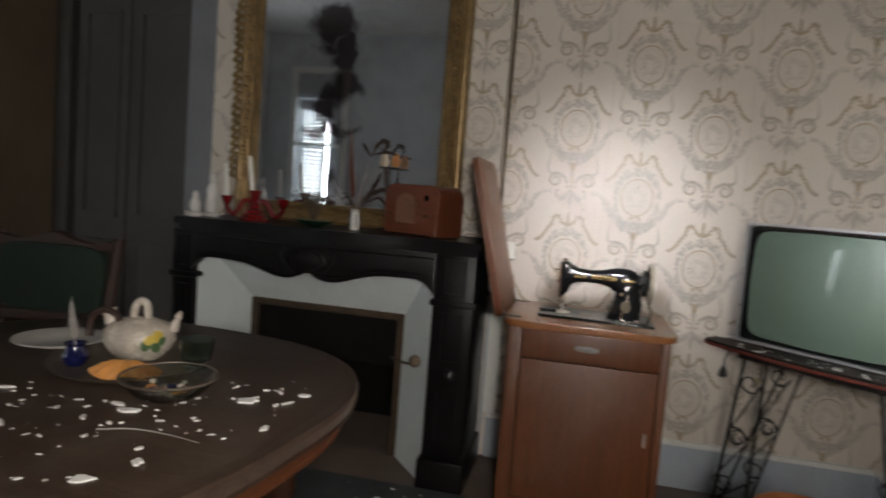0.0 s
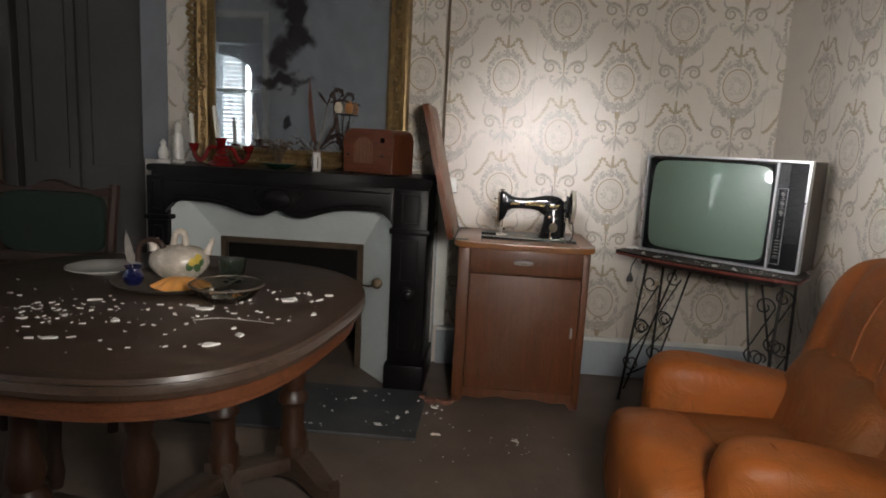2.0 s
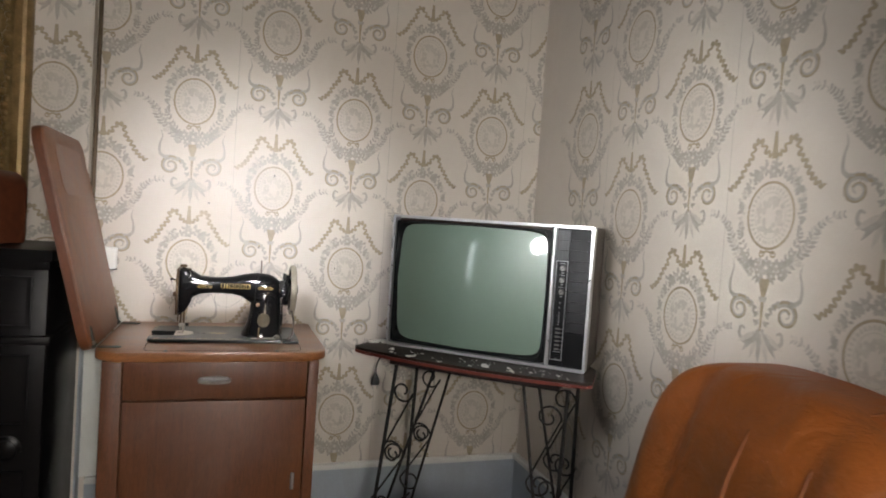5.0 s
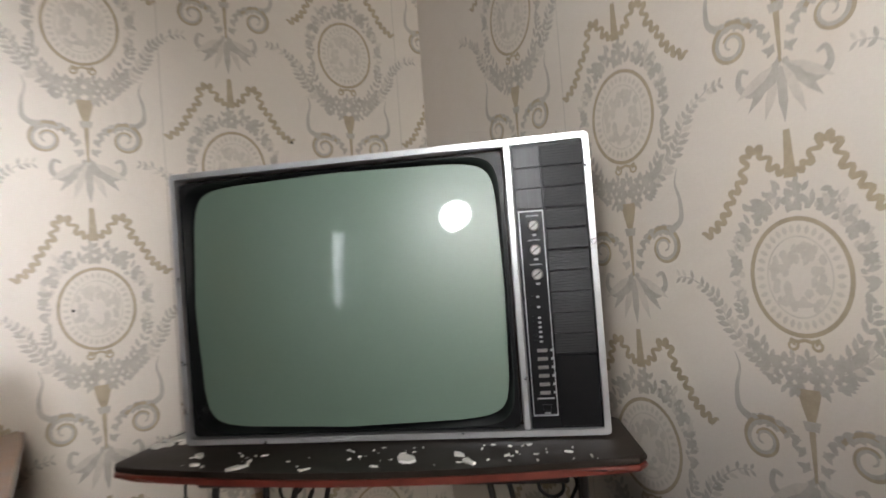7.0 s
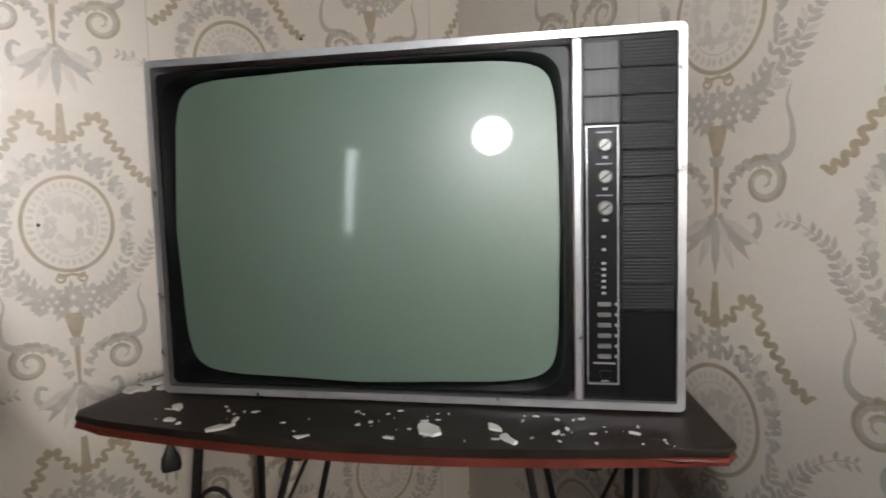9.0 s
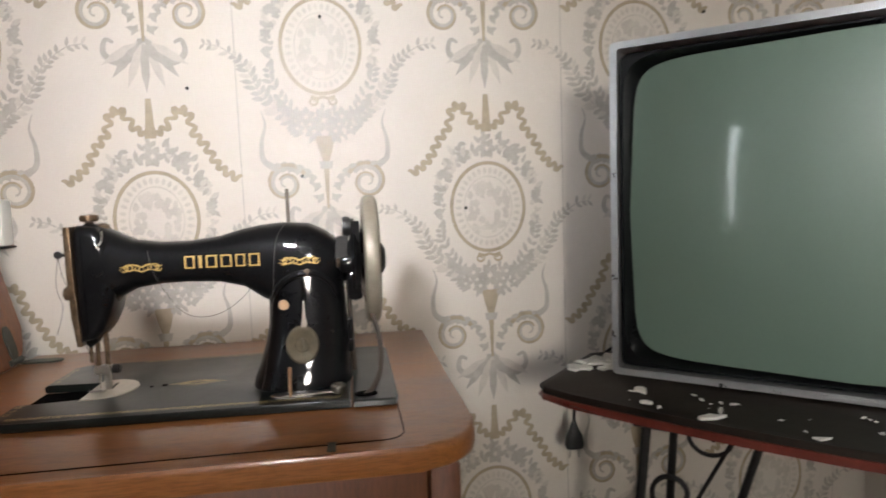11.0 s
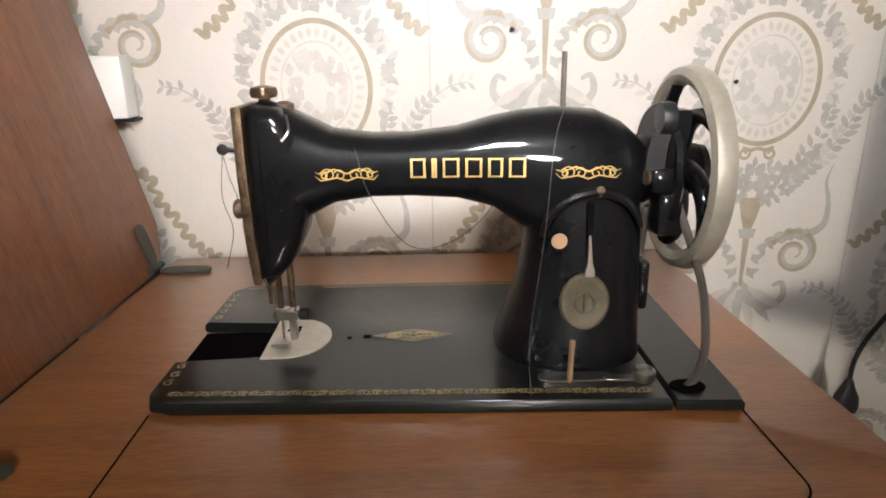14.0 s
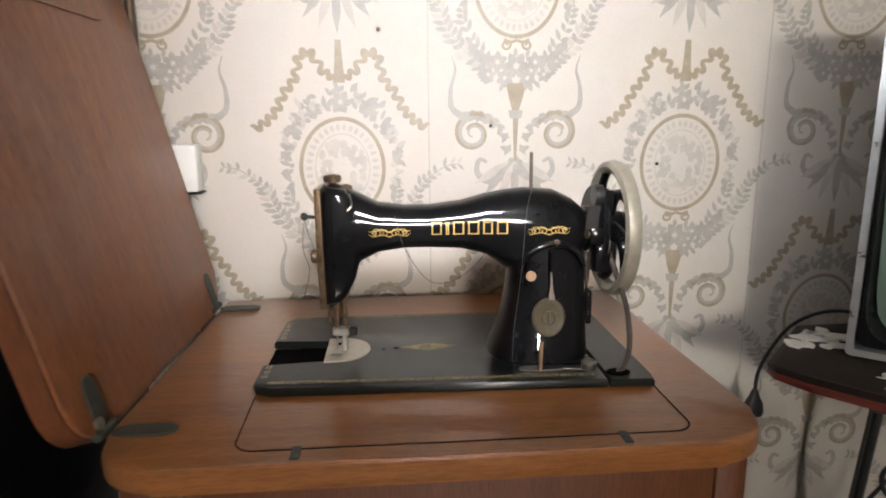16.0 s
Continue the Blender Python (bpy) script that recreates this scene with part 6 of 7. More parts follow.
    prt("winder_lever", loft(B(), [[(x + sx * 0.007, MY - 0.036 + sy * 0.002, z) for sx, sy in ((-1, -1), (1, -1), (1, 1), (-1, 1))] for x, z in ((-0.257, 0.903), (-0.256, 0.918), (-0.254, 0.929))]), "iron", bw)
    prt("winder_wheel", lathe(B(), [(0.004, -0.005), (0.011, -0.005), (0.012, 0), (0.011, 0.005), (0.004, 0.005)], 20, pose(-0.249, MY - 0.03, 0.94, 0, 90)), "rubber", bw)
    prt("winder_spindle", tube(B(), [(-0.262, MY - 0.034, 0.897), (-0.235, MY - 0.028, 0.897)], 0.0055, 12), "brass_dark", bw)
    prt("winder_bracket", boxm((-0.252, MY - 0.04, 0.852), (-0.233, MY - 0.014, 0.886), 0.005, 2), "black_enamel", bw)
    prt("drive_belt", tube(B(), curve_pts([(-0.236, MY - 0.03, 0.88), (-0.228, MY - 0.045, 0.85), (-0.219, MY - 0.052, 0.82), (-0.216, MY - 0.058, 0.795), (-0.219, MY - 0.07, 0.772), (-0.228, MY - 0.08, 0.757), (-0.238, MY - 0.085, 0.750)], 26), 0.0031, 8), "belt", sm, "cracked leather drive belt")
    prt("drive_belt", tube(B(), [(-0.2505, MY - 0.012, 0.87), (-0.2475, MY + 0.02, Z)], 0.003, 8), "belt", sm)
    for pts in ([(-0.576, MY - 0.014, 0.918), (-0.571, MY - 0.02, 0.9), (-0.566, MY - 0.022, 0.885), (-0.563, MY - 0.015, 0.85), (-0.552, MY - 0.01, 0.80)], [(-0.576, MY - 0.014, 0.918), (-0.578, MY - 0.02, 0.885), (-0.572, MY - 0.022, 0.86), (-0.579, MY - 0.025, 0.83)],
                [(-0.318, MY - 0.01, 0.95), (-0.331, MY - 0.039, 0.925), (-0.337, MY - 0.046, 0.86), (-0.348, MY - 0.058, 0.78), (-0.353, MY - 0.1, Z + 0.001)], [(-0.482, MY - 0.005, 0.934), (-0.474, MY - 0.0285, 0.915), (-0.466, MY - 0.026, 0.885), (-0.44, MY - 0.02, 0.845), (-0.41, MY, 0.838), (-0.38, MY + 0.01, 0.855), (-0.36, MY + 0.02, 0.88)]):
        prt("thread", tube(B(), curve_pts(pts, 24), 0.00035, 5), "thread", sm, "loose dark thread")


sewing_machine()

# ---- television cable ----
tc = thing("power_cable", pose(0, 0, 0), "black power cable with a plug hanging behind the stand", "cable")
part("cord", tube(B(), curve_pts([(0.33, -0.235, 0.7215), (0.27, -0.17, 0.7212), (0.215, -0.115, 0.718), (0.178, -0.078, 0.685), (0.147, -0.072, 0.64), (0.128, -0.074, 0.6), (0.125, -0.075, 0.565)], 36), 0.003, 8), "rubber", tc)
pg = part("plug", loft(B(), [[(0.125 + x, -0.075 + y, z) for x, y in superell(w, d, 16, 3)] for z, w, d in ((0.57, 0.004, 0.004), (0.558, 0.008, 0.007), (0.545, 0.015, 0.009), (0.53, 0.017, 0.01), (0.523, 0.015, 0.009))]), "rubber", tc)
for dx in (-0.008, 0.008):
    part("prong", tube(B(), [(0.125 + dx, -0.075, 0.524), (0.125 + dx, -0.075, 0.506)], 0.002, 8), "steel", pg)


# ---- fallen plaster ----
def flakes(name, label, spots, z, m=None):
    """Chips of plaster: (x, y, size) each, lying at height z."""
    rng = random.Random(len(spots) * 13 + 1)
    bm = B()
    for x, y, s in spots:
        n = rng.randint(5, 8)
        a0, st = rng.uniform(0, 6.28), rng.uniform(0.28, 0.75)
        ro = rng.uniform(0, 3.14)
        pts = []
        for k in range(n):
            a = a0 + 2 * math.pi * (k + rng.uniform(-0.25, 0.25)) / n
            q = rng.uniform(0.4, 1.25)
            u, v = s * q * math.cos(a), s * st * q * math.sin(a)
            pts.append((x + u * math.cos(ro) - v * math.sin(ro), y + u * math.sin(ro) + v * math.cos(ro)))
        h = min(0.003, s * rng.uniform(0.12, 0.25)) + 0.0006
        prism(bm, pts, z + 0.0003, z + h)
    ob = finish(name, bm, "plaster", sharp=20, m=m)
    return tagged(ob, label, "debris", kind="stuff")


rng = random.Random(21)
spots = []
for cx, cy, sx, sy, n, s0, s1 in ((-1.52, -1.93, 0.09, 0.06, 60, 0.001, 0.0075), (-1.66, -1.98, 0.12, 0.05, 90, 0.0008, 0.003), (-1.18, -1.88, 0.10, 0.05, 30, 0.002, 0.008), (-1.12, -1.7, 0.08, 0.07, 16, 0.004, 0.012), (-1.25, -2.1, 0.12, 0.08, 18, 0.002, 0.008), (-1.62, -2.1, 0.14, 0.08, 30, 0.002, 0.007), (-1.4, -1.75, 0.3, 0.25, 60, 0.001, 0.003)):
    for _ in range(n):
        x, y = rng.gauss(cx, sx), rng.gauss(cy, sy)
        if ((x - TCX) / 0.5) ** 2 + ((y - TCY) / 0.5) ** 2 < 1:
            spots.append((x, y, rng.uniform(s0, s1) * (1.0 if rng.random() < 0.8 else 1.5)))
spots += [(-1.09, -1.72, 0.024), (-1.02, -1.7, 0.017), (-1.0, -1.83, 0.014), (-1.1, -2.02, 0.016), (-1.13, -2.09, 0.018), (-1.39, -1.98, 0.016), (-1.25, -1.85, 0.02), (-1.06, -1.65, 0.014), (-1.44, -2.12, 0.018), (-1.53, -1.84, 0.018)]
flakes("plaster_flakes", "white flakes of fallen plaster on the dining table", spots, 0.7445)
spots = []
for cx, cy, sx, sy, n, s0, s1 in ((-0.85, -0.62, 0.06, 0.06, 26, 0.003, 0.011), (-0.8, -0.75, 0.1, 0.1, 10, 0.003, 0.012), (-0.45, -0.9, 0.1, 0.05, 18, 0.001, 0.006), (-0.75, -0.95, 0.2, 0.12, 14, 0.002, 0.006), (-0.4, -1.2, 0.4, 0.4, 40, 0.001, 0.0025)):
    for _ in range(n):
        x, y = rng.gauss(cx, sx), rng.gauss(cy, sy)
        if y < -0.56 and x < -0.15 and not (x < -0.835 and y > -0.935):
            spots.append((x, y, rng.uniform(s0, s1)))
spots += [(-0.76, -0.86, 0.026), (-0.44, -0.86, 0.022), (-0.79, -0.6, 0.02)]
flakes("plaster_flakes", "white flakes of fallen plaster on the floor", spots, 0.0)
flakes("plaster_flakes", "white flakes of fallen plaster on the slate hearth", [(rng.uniform(-1.3, -0.86), rng.uniform(-0.9, -0.5), rng.uniform(0.002, 0.011)) for _ in range(26)] + [(-1.15, -0.6, 0.02), (-1.0, -0.84, 0.022), (-0.93, -0.76, 0.018), (-0.9, -0.7, 0.016)], 0.014)
sp = [(-0.255, -0.055, 0.02), (-0.235, -0.095, 0.013), (-0.155, -0.09, 0.016), (-0.16, -0.115, 0.024), (-0.055, -0.125, 0.014), (0.04, -0.115, 0.013), (0.08, -0.09, 0.038), (0.15, -0.075, 0.02), (0.17, -0.105, 0.022), (0.22, -0.08, 0.012), (0.3, -0.07, 0.012)]
sp = [(x - 0.03, y + 0.0, s * 0.68) for x, y, s in sp] + [(rng.uniform(-0.3, 0.33), rng.uniform(-0.115, -0.03), rng.uniform(0.001, 0.005)) for _ in range(60)]
flakes("plaster_flakes", "white flakes of fallen plaster before the television", sp, 0.7175, pose(0.356, -0.513, 0, 0, 0, -41.3))
flakes("plaster_flakes", "crumpled white plaster pieces behind the television", [(rng.uniform(-0.40, -0.345), rng.uniform(0.0, 0.09), rng.uniform(0.012, 0.024)) for _ in range(14)], 0.7175, pose(0.356, -0.513, 0, 0, 0, -41.3))
for k in range(7):
    x, y, s = -0.85 + 0.022 * k, -0.53 - 0.012 * (k % 3), 0.012 + 0.004 * (k % 3)
    tagged(finish("brick_fragment", pillow(B(), (0, 0, s * 0.6), (s * 1.2, s, s * 0.6), 0.6, 0.6, 10, 6), "brick", sharp=15, m=pose(x, y, 0.0002 if x > -0.834 else 0.0142, 0, 0, 37 * k)), "crumbled brick fragment on the hearth floor", "rubble", "brick crumbs")

# ---- on the dining table ----
TZ = 0.7445
tray = thing("round_tray", pose(-1.44, -1.605, TZ) @ Matrix.Diagonal((0.9, 0.9, 1, 1)), "round dull pewter tray on the dining table", "tray")
part("tray_dish", lathe(B(), [(0.001, 0.0), (0.165, 0.0), (0.175, 0.004), (0.185, 0.011), (0.187, 0.013), (0.183, 0.0135), (0.172, 0.007), (0.162, 0.003), (0.001, 0.003)], 56), "pewter", tray)
pt = tagged(finish("dinner_plate", lathe(B(), [(0.001, 0), (0.055, 0), (0.06, 0.004), (0.1, 0.014), (0.101, 0.0165), (0.098, 0.017), (0.06, 0.008), (0.001, 0.007)], 48, pose(-1.69, -1.54, TZ)), "porcelain"), "white porcelain plate on the dining table", "plate")
pot = thing("spouted_jug", pose(-1.455, -1.565, TZ + 0.003, 0, 0, 14) @ Matrix.Diagonal((0.8, 0.8, 0.78, 1)), "pale glazed pottery jug with painted flower", "jug")
part("jug_body", lathe(B(), [(0.001, 0), (0.05, 0), (0.058, 0.006), (0.082, 0.035), (0.09, 0.06), (0.084, 0.088), (0.062, 0.108), (0.03, 0.118), (0.001, 0.12)], 44, Matrix.Diagonal((1.12, 0.95, 1, 1))), "glazed", pot)
part("filler_neck", lathe(B(), [(0.022, 0.1), (0.017, 0.122), (0.021, 0.136), (0.024, 0.14), (0.018, 0.139), (0.014, 0.12)], 20, pose(-0.055, 0, 0.002, 0, -14), cap=False), "glazed", pot)
sp_ = part("spout", lathe(B(), [(0.016, 0.095), (0.011, 0.118), (0.008, 0.13), (0.011, 0.134), (0.006, 0.15), (0.002, 0.155)], 18, pose(0.06, 0, 0, 0, 20)), "glazed", pot)
part("jug_handle", tube(B(), curve_pts([(-0.02, 0, 0.115), (-0.012, 0, 0.155), (0.004, 0, 0.168), (0.018, 0, 0.155), (0.022, 0, 0.115)], 18), [0.011] * 19, 12), "glazed", pot)
part("loop_handle", tube(B(), curve_pts([(-0.13, -0.02, 0.06), (-0.125, -0.02, 0.115), (-0.09, -0.025, 0.14), (-0.055, -0.03, 0.13), (-0.045, -0.03, 0.11)], 18), 0.0095, 10), "chair_wood", pot, "dark bent handle")
for k, (u, v, r, mt) in enumerate(((0.3, 0.07, 0.02, "petal_yellow"), (0.48, 0.085, 0.016, "petal_yellow"), (0.42, 0.05, 0.017, "leaf_green"), (0.14, 0.055, 0.016, "leaf_green"), (0.62, 0.065, 0.014, "leaf_green"))):
    a = u - 1.2
    part("painted_petal", pillow(B(), (0, 0, 0), (r, 0.003, r * 0.8), 1, 1, 16, 8, m=Matrix.Translation((0.1 * math.cos(a) * 0.98, 0.085 * math.sin(a) * 1.0, v)) @ pose(0, 0, 0, 0, 30 * k, math.degrees(a) + 90)), mt, pot, "painted flower petal")
ink = thing("ink_pot", pose(-1.525, -1.675, TZ + 0.003) @ Matrix.Diagonal((0.8, 0.8, 0.8, 1)), "cobalt blue pot holding a pale feather", "pot")
part("pot_body", lathe(B(), [(0.001, 0), (0.02, 0), (0.03, 0.012), (0.033, 0.028), (0.024, 0.044), (0.022, 0.054), (0.028, 0.062), (0.025, 0.062), (0.018, 0.05), (0.001, 0.045)], 32), "blue_glass", ink)


def feather(name, parent, base, tip, w, mat):
    b, t = Vector(base), Vector(tip)
    d = (t - b)
    side = d.cross(Vector((0.2, 1, 0.1))).normalized()
    bm = B()
    n = 18
    rings = []
    for k in range(n + 1):
        u = k / n
        p = b + d * u + side * 0.06 * d.length * math.sin(u * math.pi) * 0.4
        hw = w * (math.sin(math.pi * min(1, 0.08 + u) ** 0.8) ** 0.7 if u > 0.2 else 0.12) + 0.0008
        rings.append([p + side * hw, p + Vector((0, -0.0012, 0)), p - side * hw, p + Vector((0, 0.0012, 0))])
    loft(bm, rings)
    return part(name, bm, mat, parent)


feather("feather", ink, (0, 0, 0.05), (-0.028, 0.01, 0.18), 0.017, "feather")
orr = thing("scalloped_dish", pose(-1.385, -1.695, TZ + 0.003) @ Matrix.Diagonal((0.76, 0.76, 0.85, 1)), "pale orange scalloped shell dish", "dish")
rings = []
for r, z in ((0.005, 0.034), (0.03, 0.032), (0.055, 0.025), (0.075, 0.013), (0.09, 0.004), (0.088, 0.0)):
    rings.append([(r * (1 + 0.07 * math.cos(9 * a)) * math.cos(a) * 1.1, r * (1 + 0.07 * math.cos(9 * a)) * math.sin(a) * 0.7, z + 0.004 * math.cos(9 * a) * r / 0.09 + 0.004) for a in np.linspace(0, 2 * math.pi, 73)[:-1]])
part("dish_shell", loft(B(), rings), "orange_glaze", orr)
gd = thing("glass_dish", pose(-1.235, -1.762, TZ + 0.001) @ Matrix.Diagonal((0.78, 0.78, 1.15, 1)), "clear glass dish with small coloured pebbles", "dish")
part("dish_glass", lathe(B(), [(0.001, 0.002), (0.06, 0.002), (0.085, 0.012), (0.11, 0.032), (0.115, 0.035), (0.11, 0.037), (0.082, 0.018), (0.058, 0.008), (0.001, 0.008)], 48), "glass", gd)
part("dish_rim", lathe(B(), [(0.111, 0.036), (0.115, 0.035), (0.116, 0.038), (0.112, 0.039)], 48, cap=False), "pewter", gd)
for k in range(22):
    a, r = rng.uniform(0, 6.28), rng.uniform(0.0, 0.068)
    s = rng.uniform(0.008, 0.014)
    tagged(finish("pebble", pillow(B(), (0, 0, 0), (s, s * 0.75, s * 0.6), 0.9, 0.9, 12, 8), ("brick", "glazed", "orange_glaze", "leaf_green", "blue_glass", "porcelain")[k % 6], m=pose(-1.235 + 0.78 * r * math.cos(a), -1.762 + 0.78 * r * math.sin(a), TZ + 0.0115 + s * 0.6 + 0.006 * (r > 0.06), 0, 0, 50 * k)), "small coloured pebble in the glass dish", "pebble", "pebbles in the dish")
gc = tagged(finish("glass_cup", lathe(B(), [(0.001, 0), (0.03, 0), (0.012, 0.006), (0.012, 0.014), (0.034, 0.022), (0.04, 0.05), (0.042, 0.066), (0.0395, 0.066), (0.036, 0.05), (0.03, 0.026), (0.001, 0.02)], 32, pose(-1.295, -1.585, TZ + 0.0032) @ Matrix.Diagonal((0.9, 0.9, 1, 1))), "glass_green"), "small pale green glass cup on the tray", "glass")
tw = tagged(finish("dry_twig", tube(B(), curve_pts([(-1.235, -1.945, TZ + 0.003), (-1.18, -1.925, TZ + 0.005), (-1.12, -1.92, TZ + 0.003), (-1.06, -1.93, TZ + 0.003)], 16), [0.0017 - 0.00007 * k for k in range(17)], 6), "feather"), "thin dry grey twig on the table", "twig")

# ---- on the mantel ----
MZ = 1.0
fg = tagged(finish("figurine", lathe(B(), [(0.001, 0), (0.032, 0), (0.034, 0.012), (0.026, 0.02), (0.03, 0.05), (0.022, 0.085), (0.026, 0.11), (0.018, 0.135), (0.011, 0.145), (0.016, 0.16), (0.014, 0.178), (0.004, 0.19)], 24, pose(-2.095, -0.30, MZ)), "porcelain"), "white porcelain figurine on the mantel", "figurine")
tagged(finish("porcelain_ornament", lathe(B(), [(0.001, 0), (0.03, 0), (0.032, 0.014), (0.02, 0.022), (0.026, 0.045), (0.018, 0.07), (0.012, 0.08), (0.015, 0.095), (0.004, 0.11)], 20, pose(-2.13, -0.37, MZ)), "porcelain"), "small white porcelain ornament on the mantel", "ornament")
cdl = thing("candelabra", pose(-1.87, -0.33, MZ), "ruby red glass candelabra with white candles", "candelabra")
part("candelabra_base", lathe(B(), [(0.001, 0), (0.062, 0), (0.064, 0.008), (0.05, 0.018), (0.052, 0.026), (0.038, 0.034), (0.04, 0.044), (0.024, 0.054), (0.026, 0.066), (0.014, 0.08), (0.018, 0.095), (0.022, 0.112), (0.028, 0.13), (0.024, 0.13), (0.016, 0.112), (0.001, 0.11)], 32), "red_glass", cdl)
for s in (-1, 1):
    aa = part("candle_arm", tube(B(), curve_pts([(s * 0.015, 0, 0.085), (s * 0.055, 0, 0.082), (s * 0.075, 0, 0.045), (s * 0.1, 0, 0.022), (s * 0.128, 0, 0.045), (s * 0.132, 0, 0.068)], 22), 0.0105, 12), "red_glass", cdl)
    part("candle_cup", lathe(B(), [(0.008, 0.06), (0.016, 0.066), (0.024, 0.09), (0.027, 0.1), (0.023, 0.1), (0.013, 0.075), (0.001, 0.072)], 24, Matrix.Translation((s * 0.132, 0, 0))), "red_glass", aa)
part("candle", lathe(B(), [(0.0105, 0.075), (0.01, 0.23), (0.004, 0.238), (0.001, 0.238)], 20, pose(-0.132, 0, 0, 0, -3)), "wax", cdl)
part("candle", lathe(B(), [(0.0105, 0.112), (0.01, 0.27), (0.004, 0.278), (0.001, 0.278)], 20, pose(0, 0, 0, 0, -7)), "wax", cdl)
bw_ = thing("plant_bowl", pose(-1.59, -0.34, MZ), "dark green glass bowl with dried fern", "bowl")
part("bowl", lathe(B(), [(0.001, 0), (0.03, 0), (0.05, 0.008), (0.085, 0.022), (0.088, 0.026), (0.083, 0.026), (0.05, 0.013), (0.001, 0.01)], 36, Matrix.Diagonal((1, 0.7, 1, 1))), "dish_green", bw_)
bm = B()
for k in range(26):
    a, L = rng.uniform(0, 6.28), rng.uniform(0.08, 0.13)
    tp = Vector((L * math.cos(a) * 0.75, L * math.sin(a) * 0.4, rng.uniform(0.06, 0.14)))
    c = curve_pts([(0, 0, 0.012), tuple(tp * 0.6 + Vector((0, 0, 0.05))), tuple(tp)], 10)
    tube(bm, c, [0.0012] * 10 + [0.0004], 5)
    for q in c[3:]:
        for s in (-1, 1):
            e = q + Vector((rng.uniform(-0.012, 0.012), rng.uniform(-0.01, 0.01), rng.uniform(-0.006, 0.01)))
            tube(bm, [q, (q + e) / 2, e], [0.0008, 0.0016, 0.0003], 4)
part("dried_fern", bm, "dry_plant", bw_, "dried grey-brown fern")
vs = thing("small_vase", pose(-1.415, -0.33, MZ), "small white and blue vase with feathers and dried stems", "vase")
vb = part("vase_body", lathe(B(), [(0.001, 0), (0.019, 0), (0.021, 0.008), (0.024, 0.04), (0.02, 0.065), (0.016, 0.075), (0.02, 0.086), (0.017, 0.086), (0.012, 0.072), (0.001, 0.06)], 28), "porcelain", vs)
for a in range(6):
    part("blue_stripe", tube(B(), [((r + 0.0006) * math.cos(a * 1.05), (r + 0.0006) * math.sin(a * 1.05), z) for r, z in ((0.0213, 0.012), (0.0228, 0.028), (0.0238, 0.04), (0.0218, 0.055), (0.0198, 0.066))], 0.0018, 6), "blue_glass", vb, "painted blue stripe")
feather("feather", vs, (0, 0, 0.06), (-0.045, 0.02, 0.45), 0.013, "feather_red")
bm = B()
for tx, ty, tz in ((0.055, 0.02, 0.33), (-0.11, 0.0, 0.2), (0.03, 0.03, 0.24), (0.08, 0.04, 0.28), (-0.13, 0.02, 0.16)):
    tube(bm, curve_pts([(0, 0, 0.07), (tx * 0.3, ty * 0.5, tz * 0.55), (tx, ty, tz)], 12), 0.0016, 5)
part("dried_stem", bm, "feather", vs)
bm = B()
for pts, w in (([(0.02, 0.1, 0.31), (0.035, 0.12, 0.36), (0.065, 0.13, 0.385), (0.085, 0.13, 0.365), (0.075, 0.12, 0.345)], 0.011), ([(0.02, 0.1, 0.31), (-0.01, 0.11, 0.345), (-0.03, 0.12, 0.37)], 0.008), ([(0.03, 0.1, 0.32), (0.08, 0.12, 0.335), (0.125, 0.13, 0.325)], 0.009),
               ([(0.0, 0.05, 0.1), (0.03, 0.1, 0.15), (0.075, 0.12, 0.175), (0.1, 0.12, 0.16)], 0.012), ([(0.0, 0.05, 0.1), (0.05, 0.1, 0.2), (0.06, 0.12, 0.245)], 0.009), ([(0.01, 0.05, 0.1), (0.06, 0.1, 0.14), (0.095, 0.11, 0.105), (0.09, 0.11, 0.06)], 0.007)):
    c = curve_pts(pts, 14)
    tube(bm, c, [0.001 + w * math.sin(math.pi * (k + 0.5) / 15.5) * (0.8 + 0.35 * math.sin(k * 2.3)) for k in range(15)], 6)
tube(bm, curve_pts([(0.005, 0, 0.07), (0.01, 0.06, 0.2), (0.02, 0.1, 0.31)], 10), 0.0015, 5)
part("dried_leaf", bm, "chair_wood", vs, "dark curled dried leaves")
tl_ = thing("candle_stand", pose(-1.335, -0.15, MZ + 0.0), "slender dark metal stand with two small candle shades", "candle holder")
part("stand_foot", lathe(B(), [(0.001, 0), (0.04, 0), (0.04, 0.005), (0.012, 0.012), (0.004, 0.016)], 24), "iron", tl_)
part("stand_stem", tube(B(), curve_pts([(0, 0, 0.012), (0.006, 0, 0.12), (-0.004, 0, 0.2), (0, 0, 0.27)], 16), 0.0032, 8), "iron", tl_)
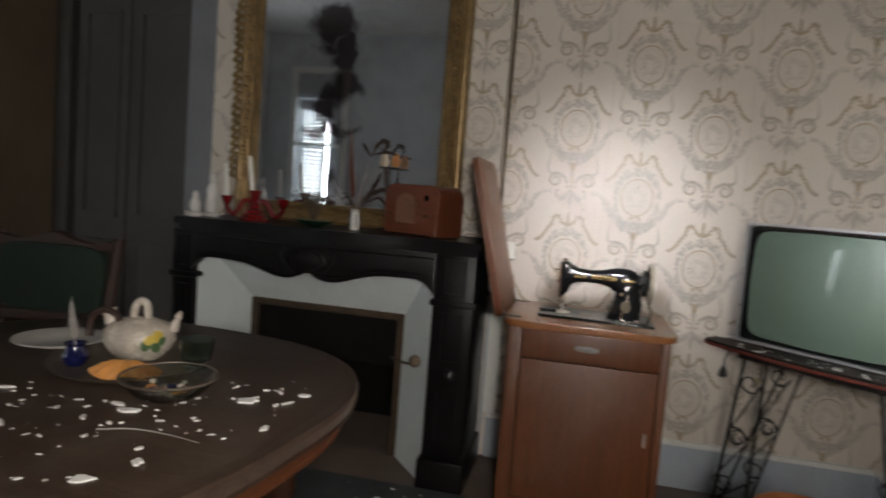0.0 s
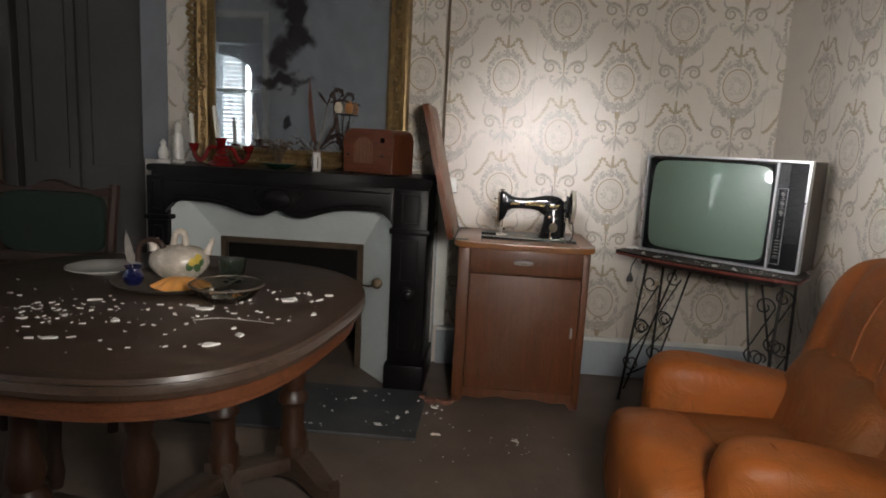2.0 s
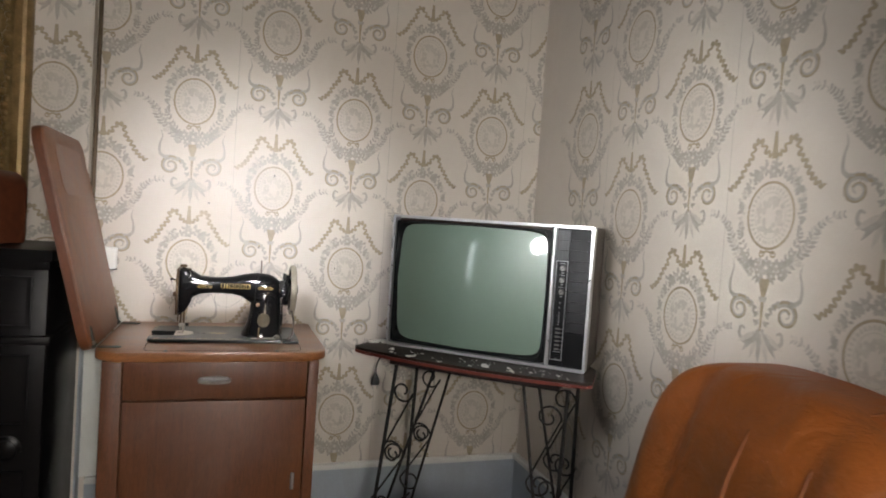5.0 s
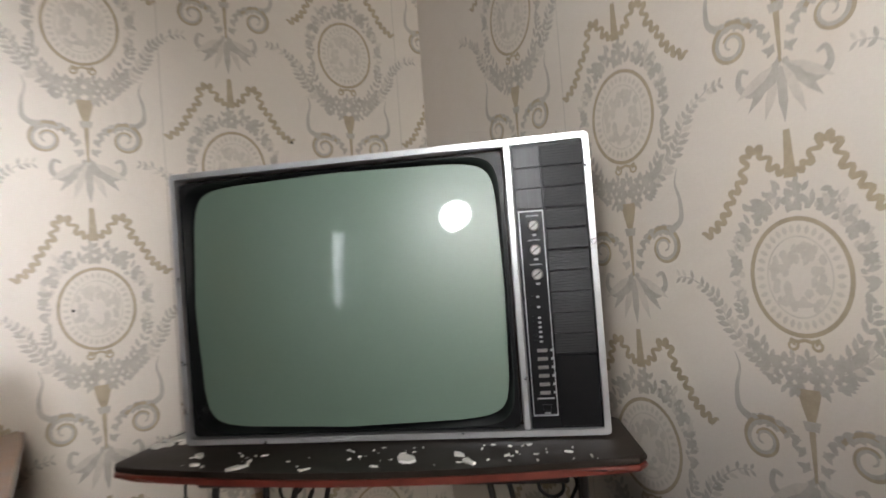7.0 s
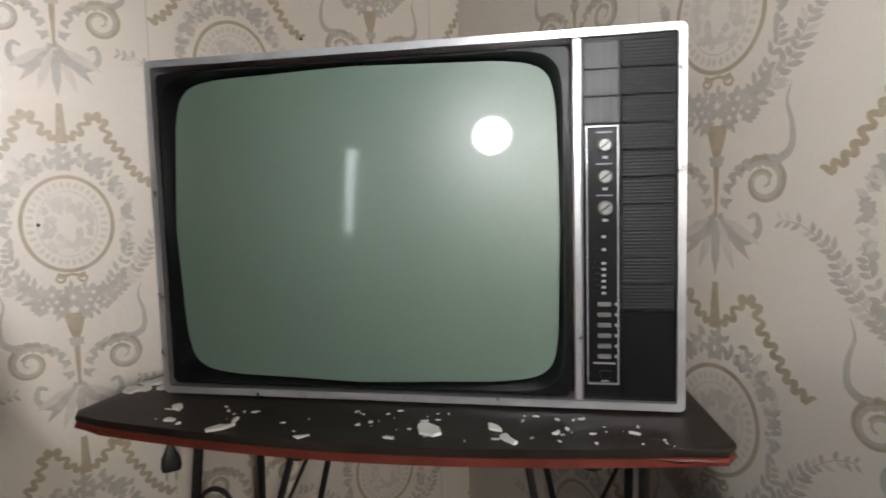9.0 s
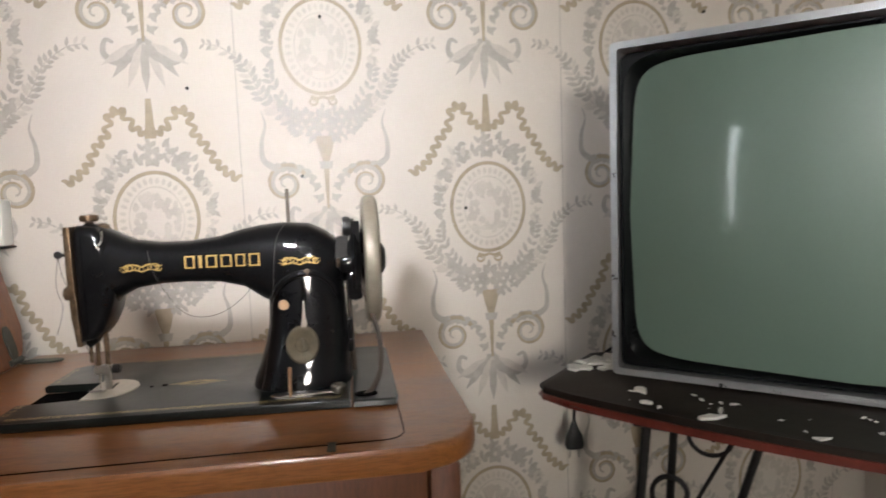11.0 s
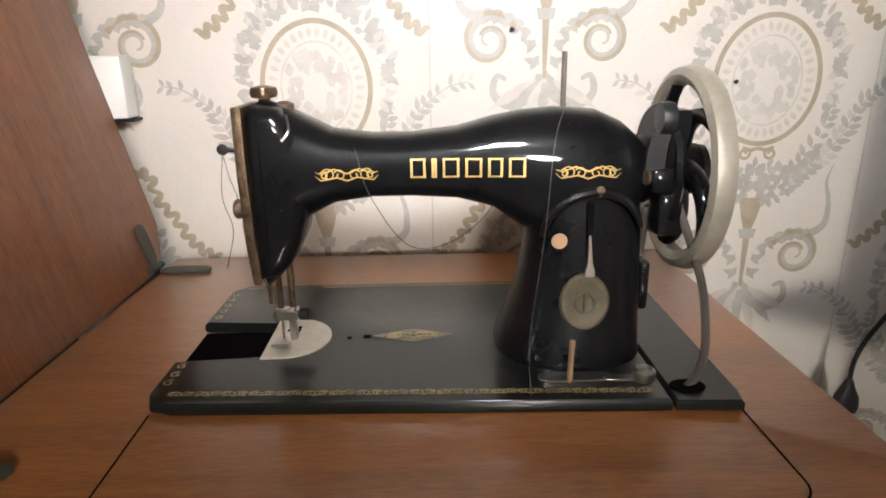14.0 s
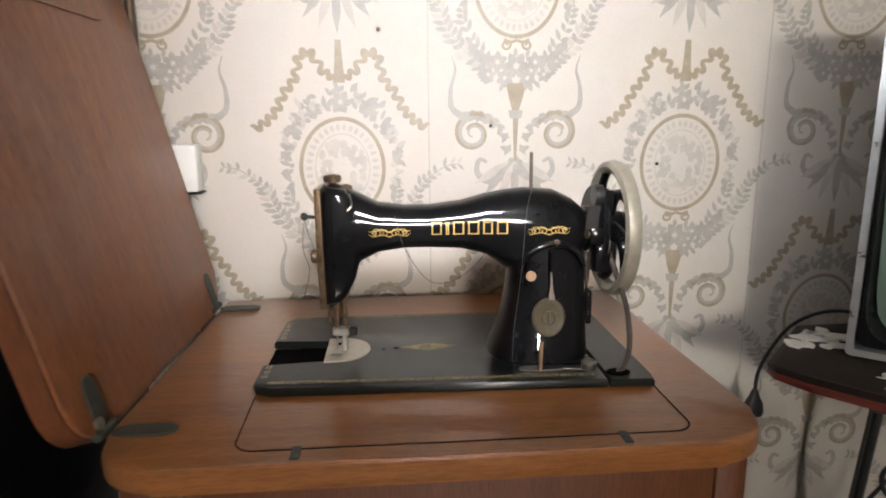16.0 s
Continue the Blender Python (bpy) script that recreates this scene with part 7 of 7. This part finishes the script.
part("stand_tray", boxm((-0.045, -0.014, 0.27), (0.045, 0.014, 0.276), 0.002), "iron", tl_)
for x, mt in ((-0.026, "shell"), (0.026, "amber")):
    part("candle_shade", lathe(B(), [(0.013, 0.277), (0.019, 0.29), (0.02, 0.305), (0.015, 0.322), (0.009, 0.336), (0.006, 0.337)], 20, Matrix.Translation((x, 0, 0))), mt, tl_, "small tinted candle shade")


def radio():
    rd = thing("radio", pose(-1.165, -0.385, MZ, 0, 0, -24), "old veneered table radio with cloth grille, dusty", "radio")
    w, h, d = 0.137, 0.205, 0.175
    pts = [(-w, 0.006), (w, 0.006)] + [(w - 0.045 + 0.045 * math.cos(a), h - 0.045 + 0.045 * math.sin(a)) for a in np.linspace(0, math.pi / 2, 8)] + [(-w + 0.045 + 0.045 * math.cos(a), h - 0.045 + 0.045 * math.sin(a)) for a in np.linspace(math.pi / 2, math.pi, 8)]
    part("radio_case", prism(B(), pts, 0.0, d, "y", 0.008, 3), "radio", rd)
    part("grille", prism(B(), [(-0.075, 0.05), (0.028, 0.05), (0.028, 0.122)] + [(-0.0235 + 0.0515 * math.cos(a), 0.122 + 0.048 * math.sin(a)) for a in np.linspace(0.2, math.pi - 0.2, 12)] + [(-0.075, 0.122)], -0.003, 0.001, "y", 0.001), "radio_cloth", rd, "arched cloth grille")
    for k in range(5):
        part("grille_bar", boxm((-0.064 + 0.02 * k, -0.0055, 0.052), (-0.06 + 0.02 * k, -0.0032, 0.152), 0.0008), "radio", rd)
    # near-black fill paints the shade inside the dial opening
    part("dial_hole", lathe(B(), [(0.012, 0), (0.012, 0.004), (0.009, 0.004)], 20, pose(0.08, 0.0005, 0.155, 90)), "dark", rd)
    for x, z in ((0.08, 0.085), (-0.105, 0.085)):
        part("shaft_stub", lathe(B(), [(0.0055, 0), (0.0055, 0.007), (0.003, 0.008)], 14, pose(x, 0.0005, z, 90)), "iron", rd)
    for x in (-0.1, 0.1):
        for y in (0.02, 0.12):
            part("foot", lathe(B(), [(0.009, 0.0), (0.01, 0.0055)], 12, Matrix.Translation((x, y, 0))), "rubber", rd)


radio()
